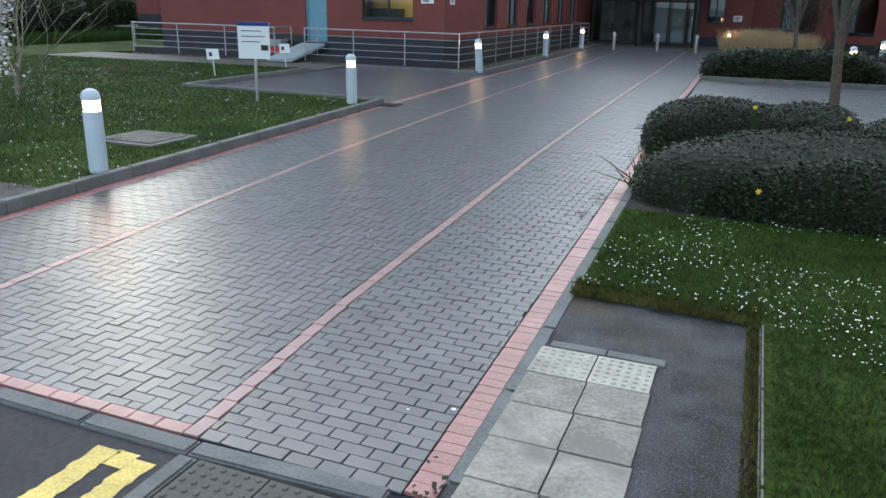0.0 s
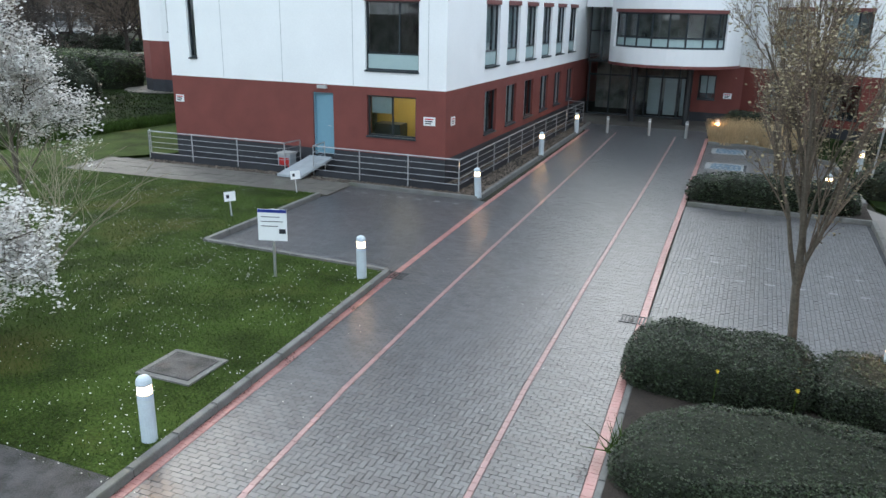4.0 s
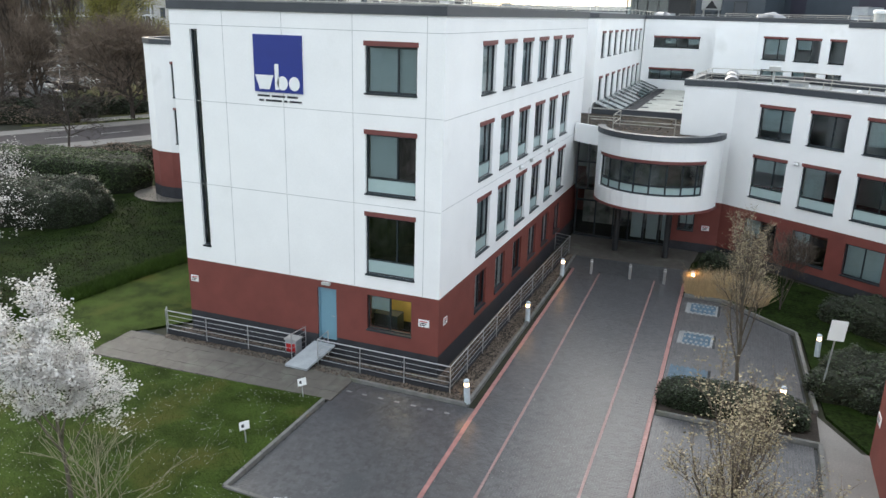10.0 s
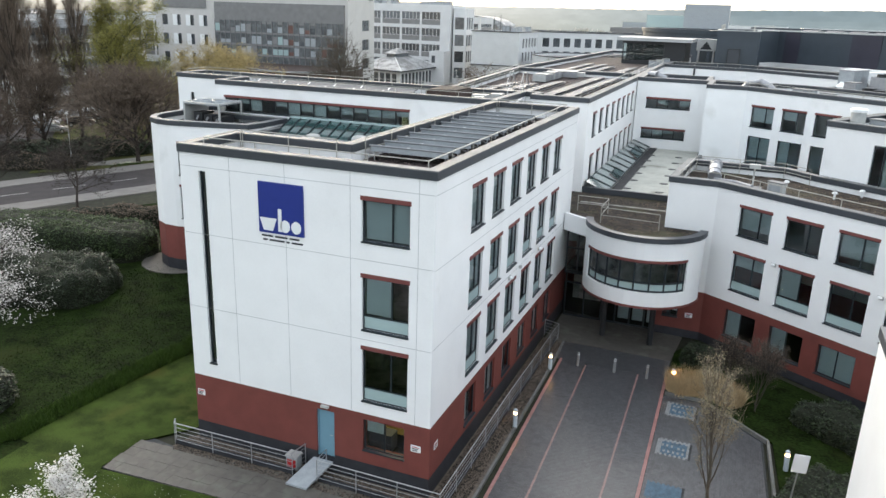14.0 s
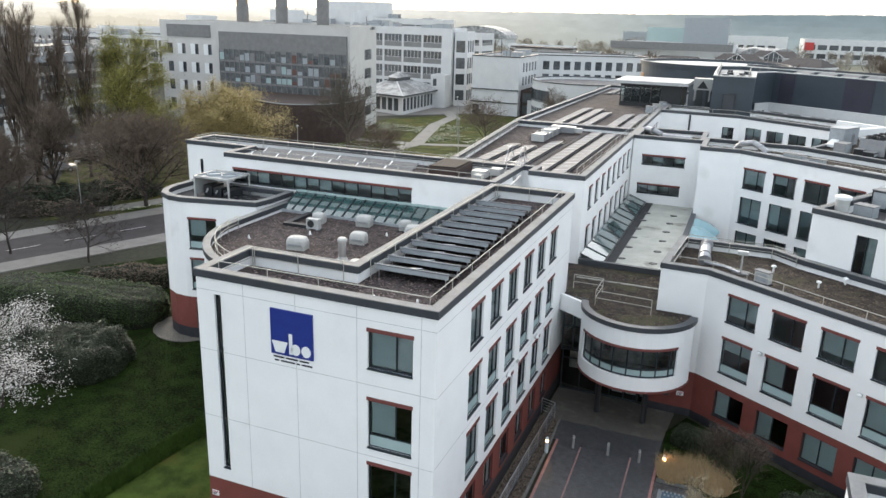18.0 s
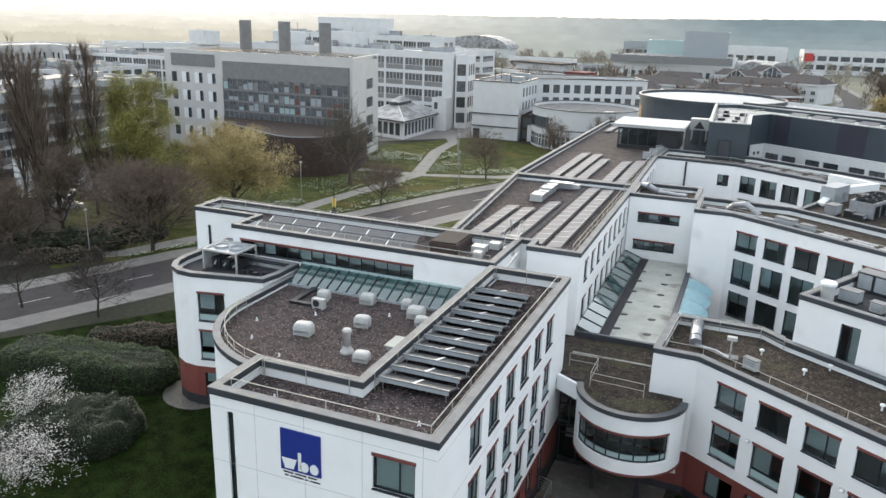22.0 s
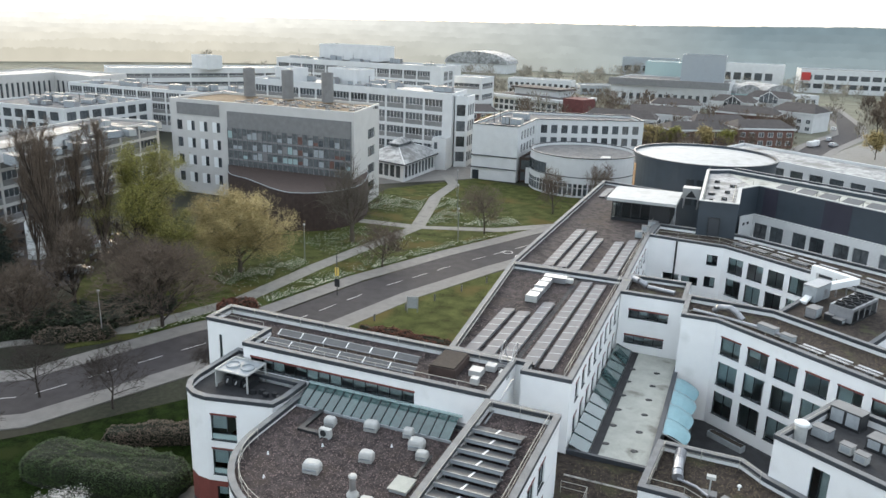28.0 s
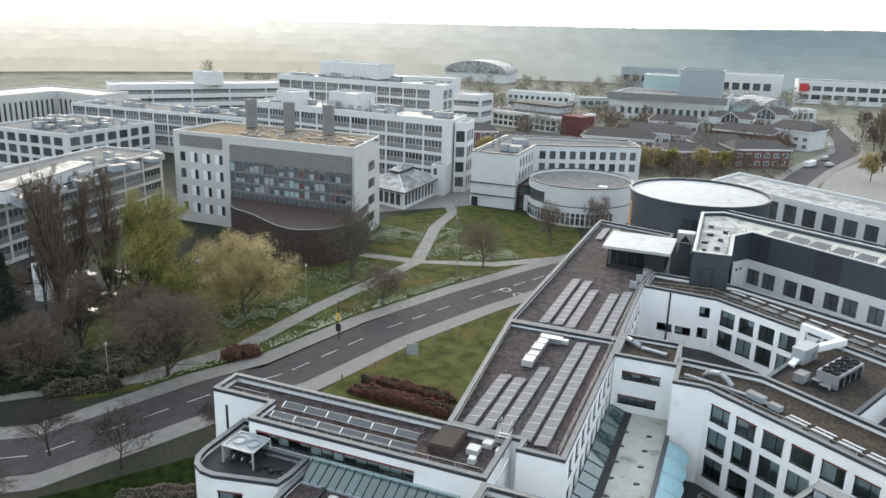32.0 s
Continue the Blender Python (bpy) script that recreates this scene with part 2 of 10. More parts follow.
M = {
    "white": mat("white_render", (0.83, 0.84, 0.84), 0.75, 0.025, 6, 30, 0.05, stain=((0.74, 0.75, 0.74), 0.35, 0.64)),
    "red": mat("red_masonry", (0.165, 0.046, 0.037), 0.7, 0.10, 3, 40, 0.25),
    "black": mat("black_brick_base", (0.028, 0.03, 0.036), 0.6, 0.2, 2, 40, 0.3),
    "coping": mat("dark_grey_coping_metal", (0.055, 0.062, 0.072), 0.45, 0.10, 5, 30, 0.05, metal=0.2),
    "coping_top": mat("weathered_coping_top", (0.17, 0.175, 0.18), 0.7, 0.16, 3, 25, 0.15, stain=((0.2, 0.2, 0.18), 0.9, 0.58)),
    "gravel": mat("roof_gravel", (0.046, 0.037, 0.037), 0.95, 0.33, 3, 9, 1.0, gain=2.2, stain=((0.056, 0.043, 0.037), 0.45, 0.55)),
    "gravel_moss": mat("mossy_roof_gravel", (0.034, 0.026, 0.021), 0.95, 0.33, 2, 9, 1.0, gain=2.2, stain=((0.05, 0.048, 0.025), 0.5, 0.55)),
    "stones": mat("loose_roof_stones", (0.13, 0.10, 0.095), 0.9, 0.3, 2, 20, 0.0, island=1.2),
    "stones_moss": mat("loose_mossy_stones", (0.085, 0.066, 0.044), 0.9, 0.3, 2, 20, 0.0, island=1.2),
    "clad_plum": mat("dark_plum_cladding", (0.035, 0.034, 0.050), 0.5, 0.08, 6, 20, 0.03),
    "membrane": mat("pale_roof_membrane", (0.42, 0.43, 0.39), 0.75, 0.12, 4, 12, 0.1, stain=((0.22, 0.22, 0.19), 0.5, 0.57)),
    "felt": mat("dark_roof_felt", (0.034, 0.035, 0.038), 0.85, 0.25, 3, 25, 0.4),
    "frame": mat("dark_window_frame", (0.02, 0.028, 0.034), 0.4, 0.06, 3, 40, 0.02),
    "lintel": mat("dark_red_lintel", (0.16, 0.05, 0.045), 0.55, 0.08, 3, 40, 0.05),
    "spandrel": mat("pale_green_spandrel_panel", (0.36, 0.47, 0.47), 0.25, 0.03, 3, 20, 0.0, spec=0.6),
    "joint": mat("grey_render_joint", (0.46, 0.48, 0.48), 0.8, 0.1, 3, 30, 0.0),
    "zinc": mat("weathered_zinc_rail", (0.42, 0.41, 0.37), 0.5, 0.1, 2, 40, 0.05, metal=0.25),
    "steel": mat("galvanised_steel", (0.45, 0.46, 0.47), 0.42, 0.08, 2, 40, 0.05, metal=0.8),
    "door_blue": mat("blue_painted_door", (0.16, 0.30, 0.38), 0.45, 0.05, 3, 40, 0.03),
    "paver": mat("grey_block_paver", (0.054, 0.055, 0.059), 0.38, 0.24, 1.5, 80, 0.10, spec=0.85, island=0.5, stain=((0.040, 0.044, 0.048), 0.5, 0.58)),
    "paver_one": mat("grey_block_paver_near", (0.054, 0.055, 0.059), 0.38, 0.24, 1.5, 80, 0.10, spec=0.85, rand=0.5, stain=((0.040, 0.044, 0.048), 0.5, 0.58)),
    "paver_red": mat("red_block_paver", (0.34, 0.165, 0.15), 0.32, 0.14, 1.5, 70, 0.25, spec=0.5, island=0.2, stain=((0.2, 0.1, 0.08), 0.7, 0.60)),
    "paver_pink": mat("faded_pink_paver", (0.29, 0.175, 0.165), 0.32, 0.14, 1.5, 70, 0.25, spec=0.5, island=0.2, stain=((0.22, 0.15, 0.14), 0.7, 0.58)),
    "paver_white": mat("white_marked_paver", (0.24, 0.25, 0.25), 0.5, 0.14, 1.0, 70, 0.25),
    "paver_blue": mat("blue_marked_paver", (0.06, 0.115, 0.165), 0.5, 0.2, 1.0, 70, 0.25, island=0.3),
    "sand": mat("dark_joint_sand", (0.045, 0.048, 0.05), 0.95, 0.3, 1, 60, 0.4),
    "kerb": mat("concrete_kerb", (0.15, 0.15, 0.142), 0.75, 0.18, 1.2, 50, 0.3, stain=((0.12, 0.125, 0.1), 0.9, 0.56)),
    "slab": mat("concrete_paving_slab", (0.105, 0.098, 0.086), 0.75, 0.13, 1.4, 60, 0.3, rand=0.25, stain=((0.13, 0.13, 0.11), 1.2, 0.55)),
    "slab_pale": mat("pale_concrete_slab", (0.29, 0.262, 0.225), 0.7, 0.16, 0.9, 45, 0.4, rand=0.35, gain=1.4, stain=((0.21, 0.19, 0.165), 2.2, 0.54)),
    "tactile": mat("buff_tactile_slab", (0.40, 0.375, 0.315), 0.7, 0.14, 0.9, 45, 0.3, rand=0.3, stain=((0.27, 0.25, 0.21), 2.4, 0.57)),
    "tarmac": mat("worn_tarmac", (0.036, 0.036, 0.038), 0.55, 0.4, 1.2, 90, 1.0, gain=2.6, stain=((0.055, 0.036, 0.02), 1.1, 0.57)),
    "road": mat("asphalt_road", (0.058, 0.053, 0.054), 0.8, 0.15, 6, 30, 0.3, spec=0.2),
    "path": mat("pale_footpath", (0.20, 0.19, 0.178), 0.8, 0.12, 5, 20, 0.2),
    "yellow": mat("yellow_road_paint", (0.70, 0.52, 0.14), 0.6, 0.18, 0.8, 70, 0.4, stain=((0.10, 0.09, 0.06), 1.6, 0.64)),
    "white_line": mat("white_road_paint", (0.6, 0.6, 0.58), 0.6, 0.1, 0.8, 70, 0.2),
    "soil": mat("dark_bed_soil", (0.035, 0.028, 0.022), 0.95, 0.3, 1.5, 40, 0.8),
    "pebble": mat("pebble_strip", (0.092, 0.074, 0.058), 0.8, 0.4, 0.8, 30, 0.8, island=1.3),
    "lawn": mat("lawn_turf", (0.036, 0.056, 0.011), 0.95, 0.3, 5, 25, 0.6, gain=1.7, spec=0.08, stain=((0.062, 0.066, 0.016), 0.4, 0.54)),
    "turf_far": mat("olive_spring_turf", (0.066, 0.074, 0.023), 0.95, 0.30, 9, 6, 0.5, gain=1.5, spec=0.08, stain=((0.105, 0.086, 0.03), 0.12, 0.54)),
    "rough_turf": mat("rough_dark_turf", (0.011, 0.020, 0.004), 0.95, 0.34, 5, 8, 0.9, gain=1.8, spec=0.06, stain=((0.022, 0.030, 0.008), 0.25, 0.56)),
    "pale_stem": mat("pale_bare_stems", (0.24, 0.22, 0.15), 0.8, 0.15, 1, 30, 0.1),
    "blade": mat("grass_blade", (0.037, 0.066, 0.011), 0.8, 0.3, 2, 10, 0.0, spec=0.12, island=0.5),
    "moss_blade": mat("yellowed_grass_blade", (0.085, 0.080, 0.022), 0.85, 0.3, 0.6, 10, 0.0, spec=0.1, island=0.8),
    # Paler than the near ground: distance haze put into the colour.
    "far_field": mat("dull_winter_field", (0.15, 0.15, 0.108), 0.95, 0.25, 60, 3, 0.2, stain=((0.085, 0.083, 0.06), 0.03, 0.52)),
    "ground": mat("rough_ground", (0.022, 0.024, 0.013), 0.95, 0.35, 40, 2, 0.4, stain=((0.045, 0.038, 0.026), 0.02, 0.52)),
    "daisy": mat("white_petals", (0.75, 0.75, 0.70), 0.7, 0.05, 3, 30, 0.0),
    "yellow_petal": mat("yellow_petals", (0.75, 0.55, 0.03), 0.6, 0.05, 3, 30, 0.0),
    "hedge": mat("dark_hedge_leaf", (0.022, 0.034, 0.014), 0.55, 0.35, 0.8, 20, 0.0, island=0.9),
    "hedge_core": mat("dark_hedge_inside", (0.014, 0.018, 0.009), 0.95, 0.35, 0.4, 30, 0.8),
    "pale_petal": mat("pale_daffodil_petals", (0.62, 0.62, 0.48), 0.7, 0.1, 3, 30, 0.0, island=0.5),
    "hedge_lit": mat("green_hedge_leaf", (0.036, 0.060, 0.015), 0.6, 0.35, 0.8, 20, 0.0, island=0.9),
    "blossom": mat("white_blossom", (0.62, 0.60, 0.57), 0.8, 0.06, 1, 20, 0.0, island=0.2),
    "bark": mat("grey_brown_bark", (0.10, 0.085, 0.065), 0.9, 0.25, 0.6, 30, 0.8),
    "bark_dark": mat("dark_bark", (0.045, 0.036, 0.03), 0.9, 0.25, 0.6, 30, 0.8),
    "bud": mat("pale_buds", (0.27, 0.23, 0.14), 0.7, 0.2, 0.6, 30, 0.0, island=0.7),
    "willow": mat("yellow_green_willow_leaf", (0.40, 0.32, 0.14), 0.75, 0.2, 2, 20, 0.0, island=0.6),
    "spring": mat("fresh_green_leaf", (0.23, 0.22, 0.05), 0.75, 0.2, 2, 20, 0.0, island=0.7),
    "twig": mat("brown_twigs", (0.14, 0.108, 0.082), 0.9, 0.2, 2, 20, 0.0, island=0.6),
    "twig_red": mat("reddish_twigs", (0.13, 0.05, 0.032), 0.9, 0.2, 2, 20, 0.0, island=0.6),
    "conifer": mat("conifer_needles", (0.012, 0.022, 0.014), 0.8, 0.3, 2, 20, 0.0, island=0.8),
    "straw": mat("dry_straw_grass", (0.50, 0.38, 0.22), 0.8, 0.15, 1, 20, 0.0, island=0.6),
    "bollard": mat("pale_grey_bollard_paint", (0.50, 0.56, 0.60), 0.4, 0.06, 0.7, 50, 0.03),
    "dark_metal": mat("dark_painted_metal", (0.025, 0.027, 0.03), 0.45, 0.08, 2, 30, 0.03),
    "sign_white": mat("white_sign_face", (0.78, 0.80, 0.80), 0.4, 0.02, 2, 30, 0.0),
    "sign_blue": mat("deep_blue_sign_face", (0.018, 0.035, 0.22), 0.4, 0.03, 2, 30, 0.0),
    "ink": mat("dark_lettering", (0.02, 0.022, 0.03), 0.5, 0.0, 2, 30, 0.0),
    "solar": mat("solar_collector_slats", (0.085, 0.089, 0.094), 0.45, 0.10, 2, 20, 0.0, spec=0.3, rand=0.2),
    "solar_frame": mat("aluminium_frame", (0.26, 0.27, 0.28), 0.4, 0.06, 2, 30, 0.0, metal=0.6),
    "pv": mat("pale_photovoltaic_panel", (0.155, 0.158, 0.172), 0.6, 0.06, 2, 20, 0.0, spec=0.12, rand=0.2),
    "dome": mat("grey_white_vent_plastic", (0.43, 0.44, 0.43), 0.5, 0.06, 1, 30, 0.02),
    "green_glass": mat("green_rooflight_glass", (0.040, 0.088, 0.086), 0.06, 0.12, 2, 3, 0.0, spec=1.0, rand=0.5, coat=1.0),
    "aqua": mat("pale_aqua_canopy", (0.26, 0.43, 0.48), 0.4, 0.06, 2, 10, 0.0),
    "plant": mat("grey_plant_casing", (0.33, 0.36, 0.38), 0.5, 0.1, 1.5, 30, 0.05),
    "duct": mat("silver_duct", (0.34, 0.35, 0.37), 0.35, 0.1, 1.5, 30, 0.05, metal=0.5),
    "dark_clad": mat("dark_blue_grey_cladding", (0.045, 0.058, 0.072), 0.5, 0.08, 6, 20, 0.03, rand=0.2),
    "beige": mat("pale_grey_cladding", (0.55, 0.54, 0.52), 0.7, 0.05, 8, 20, 0.05),
    "brown_clad": mat("dark_brown_timber_cladding", (0.060, 0.042, 0.036), 0.8, 0.15, 3, 10, 0.2, island=0.3),
    "grey_panel": mat("grey_louvre_panel", (0.20, 0.20, 0.20), 0.6, 0.1, 4, 20, 0.05),
    "far_white": mat("far_white_concrete", (0.62, 0.63, 0.63), 0.8, 0.05, 10, 5, 0.0),
    "far_roof": mat("far_flat_roof", (0.12, 0.122, 0.125), 0.85, 0.25, 8, 2, 0.1),
    "brown_roof": mat("brown_green_roof", (0.16, 0.115, 0.065), 0.9, 0.25, 6, 4, 0.2),
    "tile_roof": mat("dark_brown_pitched_roof", (0.066, 0.058, 0.056), 0.85, 0.2, 5, 6, 0.2, rand=0.2),
    "brick_far": mat("brown_red_brick", (0.15, 0.085, 0.07), 0.85, 0.15, 5, 8, 0.1),
    "brick_red_far": mat("far_red_brick", (0.13, 0.048, 0.045), 0.85, 0.15, 5, 8, 0.1),
    "white_roof": mat("white_roof_sheet", (0.30, 0.305, 0.305), 0.6, 0.25, 8, 1.5, 0.05, gain=1.6, stain=((0.15, 0.15, 0.145), 0.2, 0.53)),
    "bright_roof": mat("pale_membrane_dome", (0.42, 0.43, 0.43), 0.6, 0.08, 6, 3, 0.0, stain=((0.32, 0.33, 0.32), 0.3, 0.58)),
    "footway": mat("pale_concrete_footway", (0.23, 0.22, 0.20), 0.8, 0.12, 5, 20, 0.2, stain=((0.17, 0.165, 0.15), 0.5, 0.56)),
    # Far bare trees: lighter than the near twigs, haze mixed into the base colour.
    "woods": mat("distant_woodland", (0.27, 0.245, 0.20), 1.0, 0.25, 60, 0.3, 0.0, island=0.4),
    "car_black": mat("black_car_paint", (0.008, 0.009, 0.011), 0.4, 0.02, 2, 30, 0.0, spec=0.15),
    "car_white": mat("white_car_paint", (0.72, 0.73, 0.73), 0.3, 0.02, 2, 30, 0.0, spec=0.6, coat=0.6),
    "car_red": mat("red_car_paint", (0.45, 0.02, 0.02), 0.3, 0.02, 2, 30, 0.0, spec=0.6, coat=0.6),
    "car_silver": mat("silver_car_paint", (0.42, 0.44, 0.46), 0.3, 0.02, 2, 30, 0.0, metal=0.5, coat=0.6),
    "tyre": mat("black_tyre", (0.015, 0.015, 0.015), 0.8, 0.1, 1, 30, 0.1),
    "blind": mat("pale_window_blind", (0.58, 0.64, 0.65), 0.8, 0.06, 2, 10, 0.0, rand=0.4),
    "inside": mat("office_interior", (0.34, 0.33, 0.30), 0.9, 0.2, 2, 3, 0.0, stain=((0.05, 0.05, 0.05), 0.7, 0.52)),
    "inside_warm": mat("yellow_office_wall", (0.62, 0.45, 0.14), 0.8, 0.05, 2, 10, 0.0),
    "far_glass": mat("dark_far_window_glass", (0.075, 0.085, 0.093), 0.1, 0.25, 2.5, 1, 0.0, spec=0.9, rand=0.8),
    "science_glass": mat("grey_tinted_glass", (0.13, 0.14, 0.145), 0.2, 0.2, 2.5, 1, 0.0, spec=0.6),
    "timber": mat("warm_timber_fins", (0.33, 0.20, 0.10), 0.7, 0.15, 2, 10, 0.1),
}
# Haze glow per ridge: with distance the left side pales, the right darkens.
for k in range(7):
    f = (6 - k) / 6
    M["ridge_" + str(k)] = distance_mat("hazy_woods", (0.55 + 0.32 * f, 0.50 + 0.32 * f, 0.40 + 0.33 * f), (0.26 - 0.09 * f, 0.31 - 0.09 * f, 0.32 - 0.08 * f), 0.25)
GLASS = glass_mat("clear_glass", (0.88, 0.97, 0.97), 0.8)
LAMP = glow("warm_lamp_lens", (1.0, 0.50, 0.17), 9.0)
ROOM_LAMP = glow("lit_office_lamp", (1.0, 0.80, 0.50), 2.2)


# ---- building helpers ----
def part(name, bm, material, parent=None, label=""):
    """Links a bmesh or a Build as one mesh object under a thing or part."""
    me = bpy.data.meshes.new(name)
    if isinstance(bm, Build):
        me.from_pydata(bm.v, [], bm.f)
    else:
        bm.to_mesh(me), bm.free()
    me.materials.append(M[material] if isinstance(material, str) else material)
    me.validate()
    ob = new(name, me)
    ob.parent = parent
    if label:
        ob["label"] = label
    return ob


def thing(name, label, category, group="", kind="", at=(0, 0, 0)):
    ob = new(name)
    ob.location = at
    ob.empty_display_size = 0.1
    return tagged(ob, label, category, group, kind)


class Build:
    """Gathers plain faces of one mesh."""

    def __init__(self):
        self.v, self.f = [], []

    def poly(self, *pts):
        n = len(self.v)
        self.v += [tuple(p) for p in pts]
        self.f.append(tuple(range(n, n + len(pts))))
        return self

    def hexa(self, a, b, c, d, up):
        """A block on the four points of its foot (counter-clockwise from above), raised by up."""
        up = Vector(up)
        lo = [Vector(p) for p in (a, b, c, d)]
        n = len(self.v)
        self.v += [tuple(p) for p in lo] + [tuple(p + up) for p in lo]
        self.f += [tuple(n + k for k in q) for q in ((3, 2, 1, 0), (4, 5, 6, 7), (0, 1, 5, 4), (1, 2, 6, 5), (2, 3, 7, 6), (3, 0, 4, 7))]
        return self

    def box(self, x0, y0, z0, x1, y1, z1):
        return self.hexa((x0, y0, z0), (x1, y0, z0), (x1, y1, z0), (x0, y1, z0), (0, 0, z1 - z0))

    def prism(self, poly, z0, z1):
        n, k = len(self.v), len(poly)
        self.v += [(*p[:2], z0) for p in poly] + [(*p[:2], z1) for p in poly]
        self.f += [tuple(range(n + k - 1, n - 1, -1)), tuple(range(n + k, n + 2 * k))]
        self.f += [(n + i, n + (i + 1) % k, n + k + (i + 1) % k, n + k + i) for i in range(k)]
        return self

    def ring(self, out, ins, z0, z1, closed=True):
        """A band between two lines of points, from z0 to z1."""
        n, k = len(self.v), len(out)
        for line, z in ((out, z0), (out, z1), (ins, z1), (ins, z0)):
            self.v += [(*p[:2], z) for p in line]
        for i in range(k if closed else k - 1):
            j = (i + 1) % k
            self.f += [(n + q * k + i, n + q * k + j, n + (q + 1) % 4 * k + j, n + (q + 1) % 4 * k + i) for q in range(4)]
        if not closed:
            self.f += [(n, n + k, n + 2 * k, n + 3 * k), tuple(n + q * k + k - 1 for q in (3, 2, 1, 0))]
        return self

    def rod(self, a, b, r, sides=6, r2=None):
        a, b = Vector(a), Vector(b)
        d = (b - a).normalized()
        s = d.orthogonal().normalized()
        t = d.cross(s)
        n = len(self.v)
        for p, rr in ((a, r), (b, r if r2 is None else r2)):
            for i in range(sides):
                w = 2 * math.pi * i / sides
                self.v.append(tuple(p + (s * math.cos(w) + t * math.sin(w)) * rr))
        self.f += [(n + i, n + (i + 1) % sides, n + sides + (i + 1) % sides, n + sides + i) for i in range(sides)]
        self.f += [tuple(range(n + sides - 1, n - 1, -1)), tuple(range(n + sides, n + 2 * sides))]
        return self

    def lathe(self, x, y, prof, sides=16):
        """A turned form round the upright through x, y; prof: radius and height."""
        n = len(self.v)
        for r, z in prof:
            self.v += [(x + r * math.cos(2 * math.pi * i / sides), y + r * math.sin(2 * math.pi * i / sides), z) for i in range(sides)]
        for j in range(len(prof) - 1):
            self.f += [(n + j * sides + i, n + j * sides + (i + 1) % sides, n + (j + 1) * sides + (i + 1) % sides, n + (j + 1) * sides + i) for i in range(sides)]
        m = n + (len(prof) - 1) * sides
        self.f += [tuple(range(n + sides - 1, n - 1, -1)), tuple(range(m, m + sides))]
        return self


def inset(poly, d):
    """The footprint (counter-clockwise) moved inwards by d, mitred."""
    out, k = [], len(poly)
    for i in range(k):
        p, a, b = Vector(poly[i]), Vector(poly[i - 1]), Vector(poly[(i + 1) % k])
        e, g = (p - a).normalized(), (b - p).normalized()
        n1, n2 = Vector((-e.y, e.x)), Vector((-g.y, g.x))
        w = n1 + n2
        w = w / max(w.length_squared / 2, 0.35)
        out.append(tuple(p + w * d))
    return out


def span(p0, p1):
    a, b = Vector(p0), Vector(p1)
    return a, (b - a).normalized(), (b - a).length


def wall(owner, name, p0, p1, q0, q1, z0, z1, holes, material, label=""):
    """A wall with openings right through it; outer face from p0 to p1, inner face from q0 to q1. holes: (u0, u1, low, high)."""
    a, d, length = span(p0, p1)
    c, e, inner = span(q0, q1)
    off = (c - a).dot(d)
    holes = [h for h in holes if h[2] < z1 - 0.01 and h[3] > z0 + 0.01]
    us = sorted({0, length} | {round(u, 4) for h in holes for u in h[:2]})
    zs = sorted({z0, z1} | {min(max(round(z, 4), z0), z1) for h in holes for z in h[2:]})
    b = Build()

    def o(u, z):
        return (*(a + d * u), z)

    def n(u, z):
        s = min(max((u - off), 0), inner) if 0 < u < length else (0 if u <= 0 else inner)
        return (*(c + e * s), z)

    solid = {}
    for i in range(len(us) - 1):
        for j in range(len(zs) - 1):
            um, zm = (us[i] + us[i + 1]) / 2, (zs[j] + zs[j + 1]) / 2
            solid[i, j] = not any(h[0] < um < h[1] and h[2] < zm < h[3] for h in holes)
    for (i, j), full in solid.items():
        u0, u1, v0, v1 = us[i], us[i + 1], zs[j], zs[j + 1]
        if full:
            b.poly(o(u0, v0), o(u1, v0), o(u1, v1), o(u0, v1))
            b.poly(n(u1, v0), n(u0, v0), n(u0, v1), n(u1, v1))
            if not solid.get((i - 1, j)):
                b.poly(n(u0, v0), o(u0, v0), o(u0, v1), n(u0, v1))
            if not solid.get((i + 1, j)):
                b.poly(o(u1, v0), n(u1, v0), n(u1, v1), o(u1, v1))
            if not solid.get((i, j - 1)):
                b.poly(n(u0, v0), n(u1, v0), o(u1, v0), o(u0, v0))
            if not solid.get((i, j + 1)):
                b.poly(o(u0, v1), o(u1, v1), n(u1, v1), n(u0, v1))
    return part(name, b, material, owner, label)


def block(b, a, d, n, u0, u1, w0, w1, z0, z1):
    """Adds a box on the wall line a, d with outward normal n: u along, w outwards, z up."""
    f = lambda u, w: (*(a + d * u + n * w), z0)  # noqa: E731
    return b.hexa(f(u0, w1), f(u1, w1), f(u1, w0), f(u0, w0), (0, 0, z1 - z0))


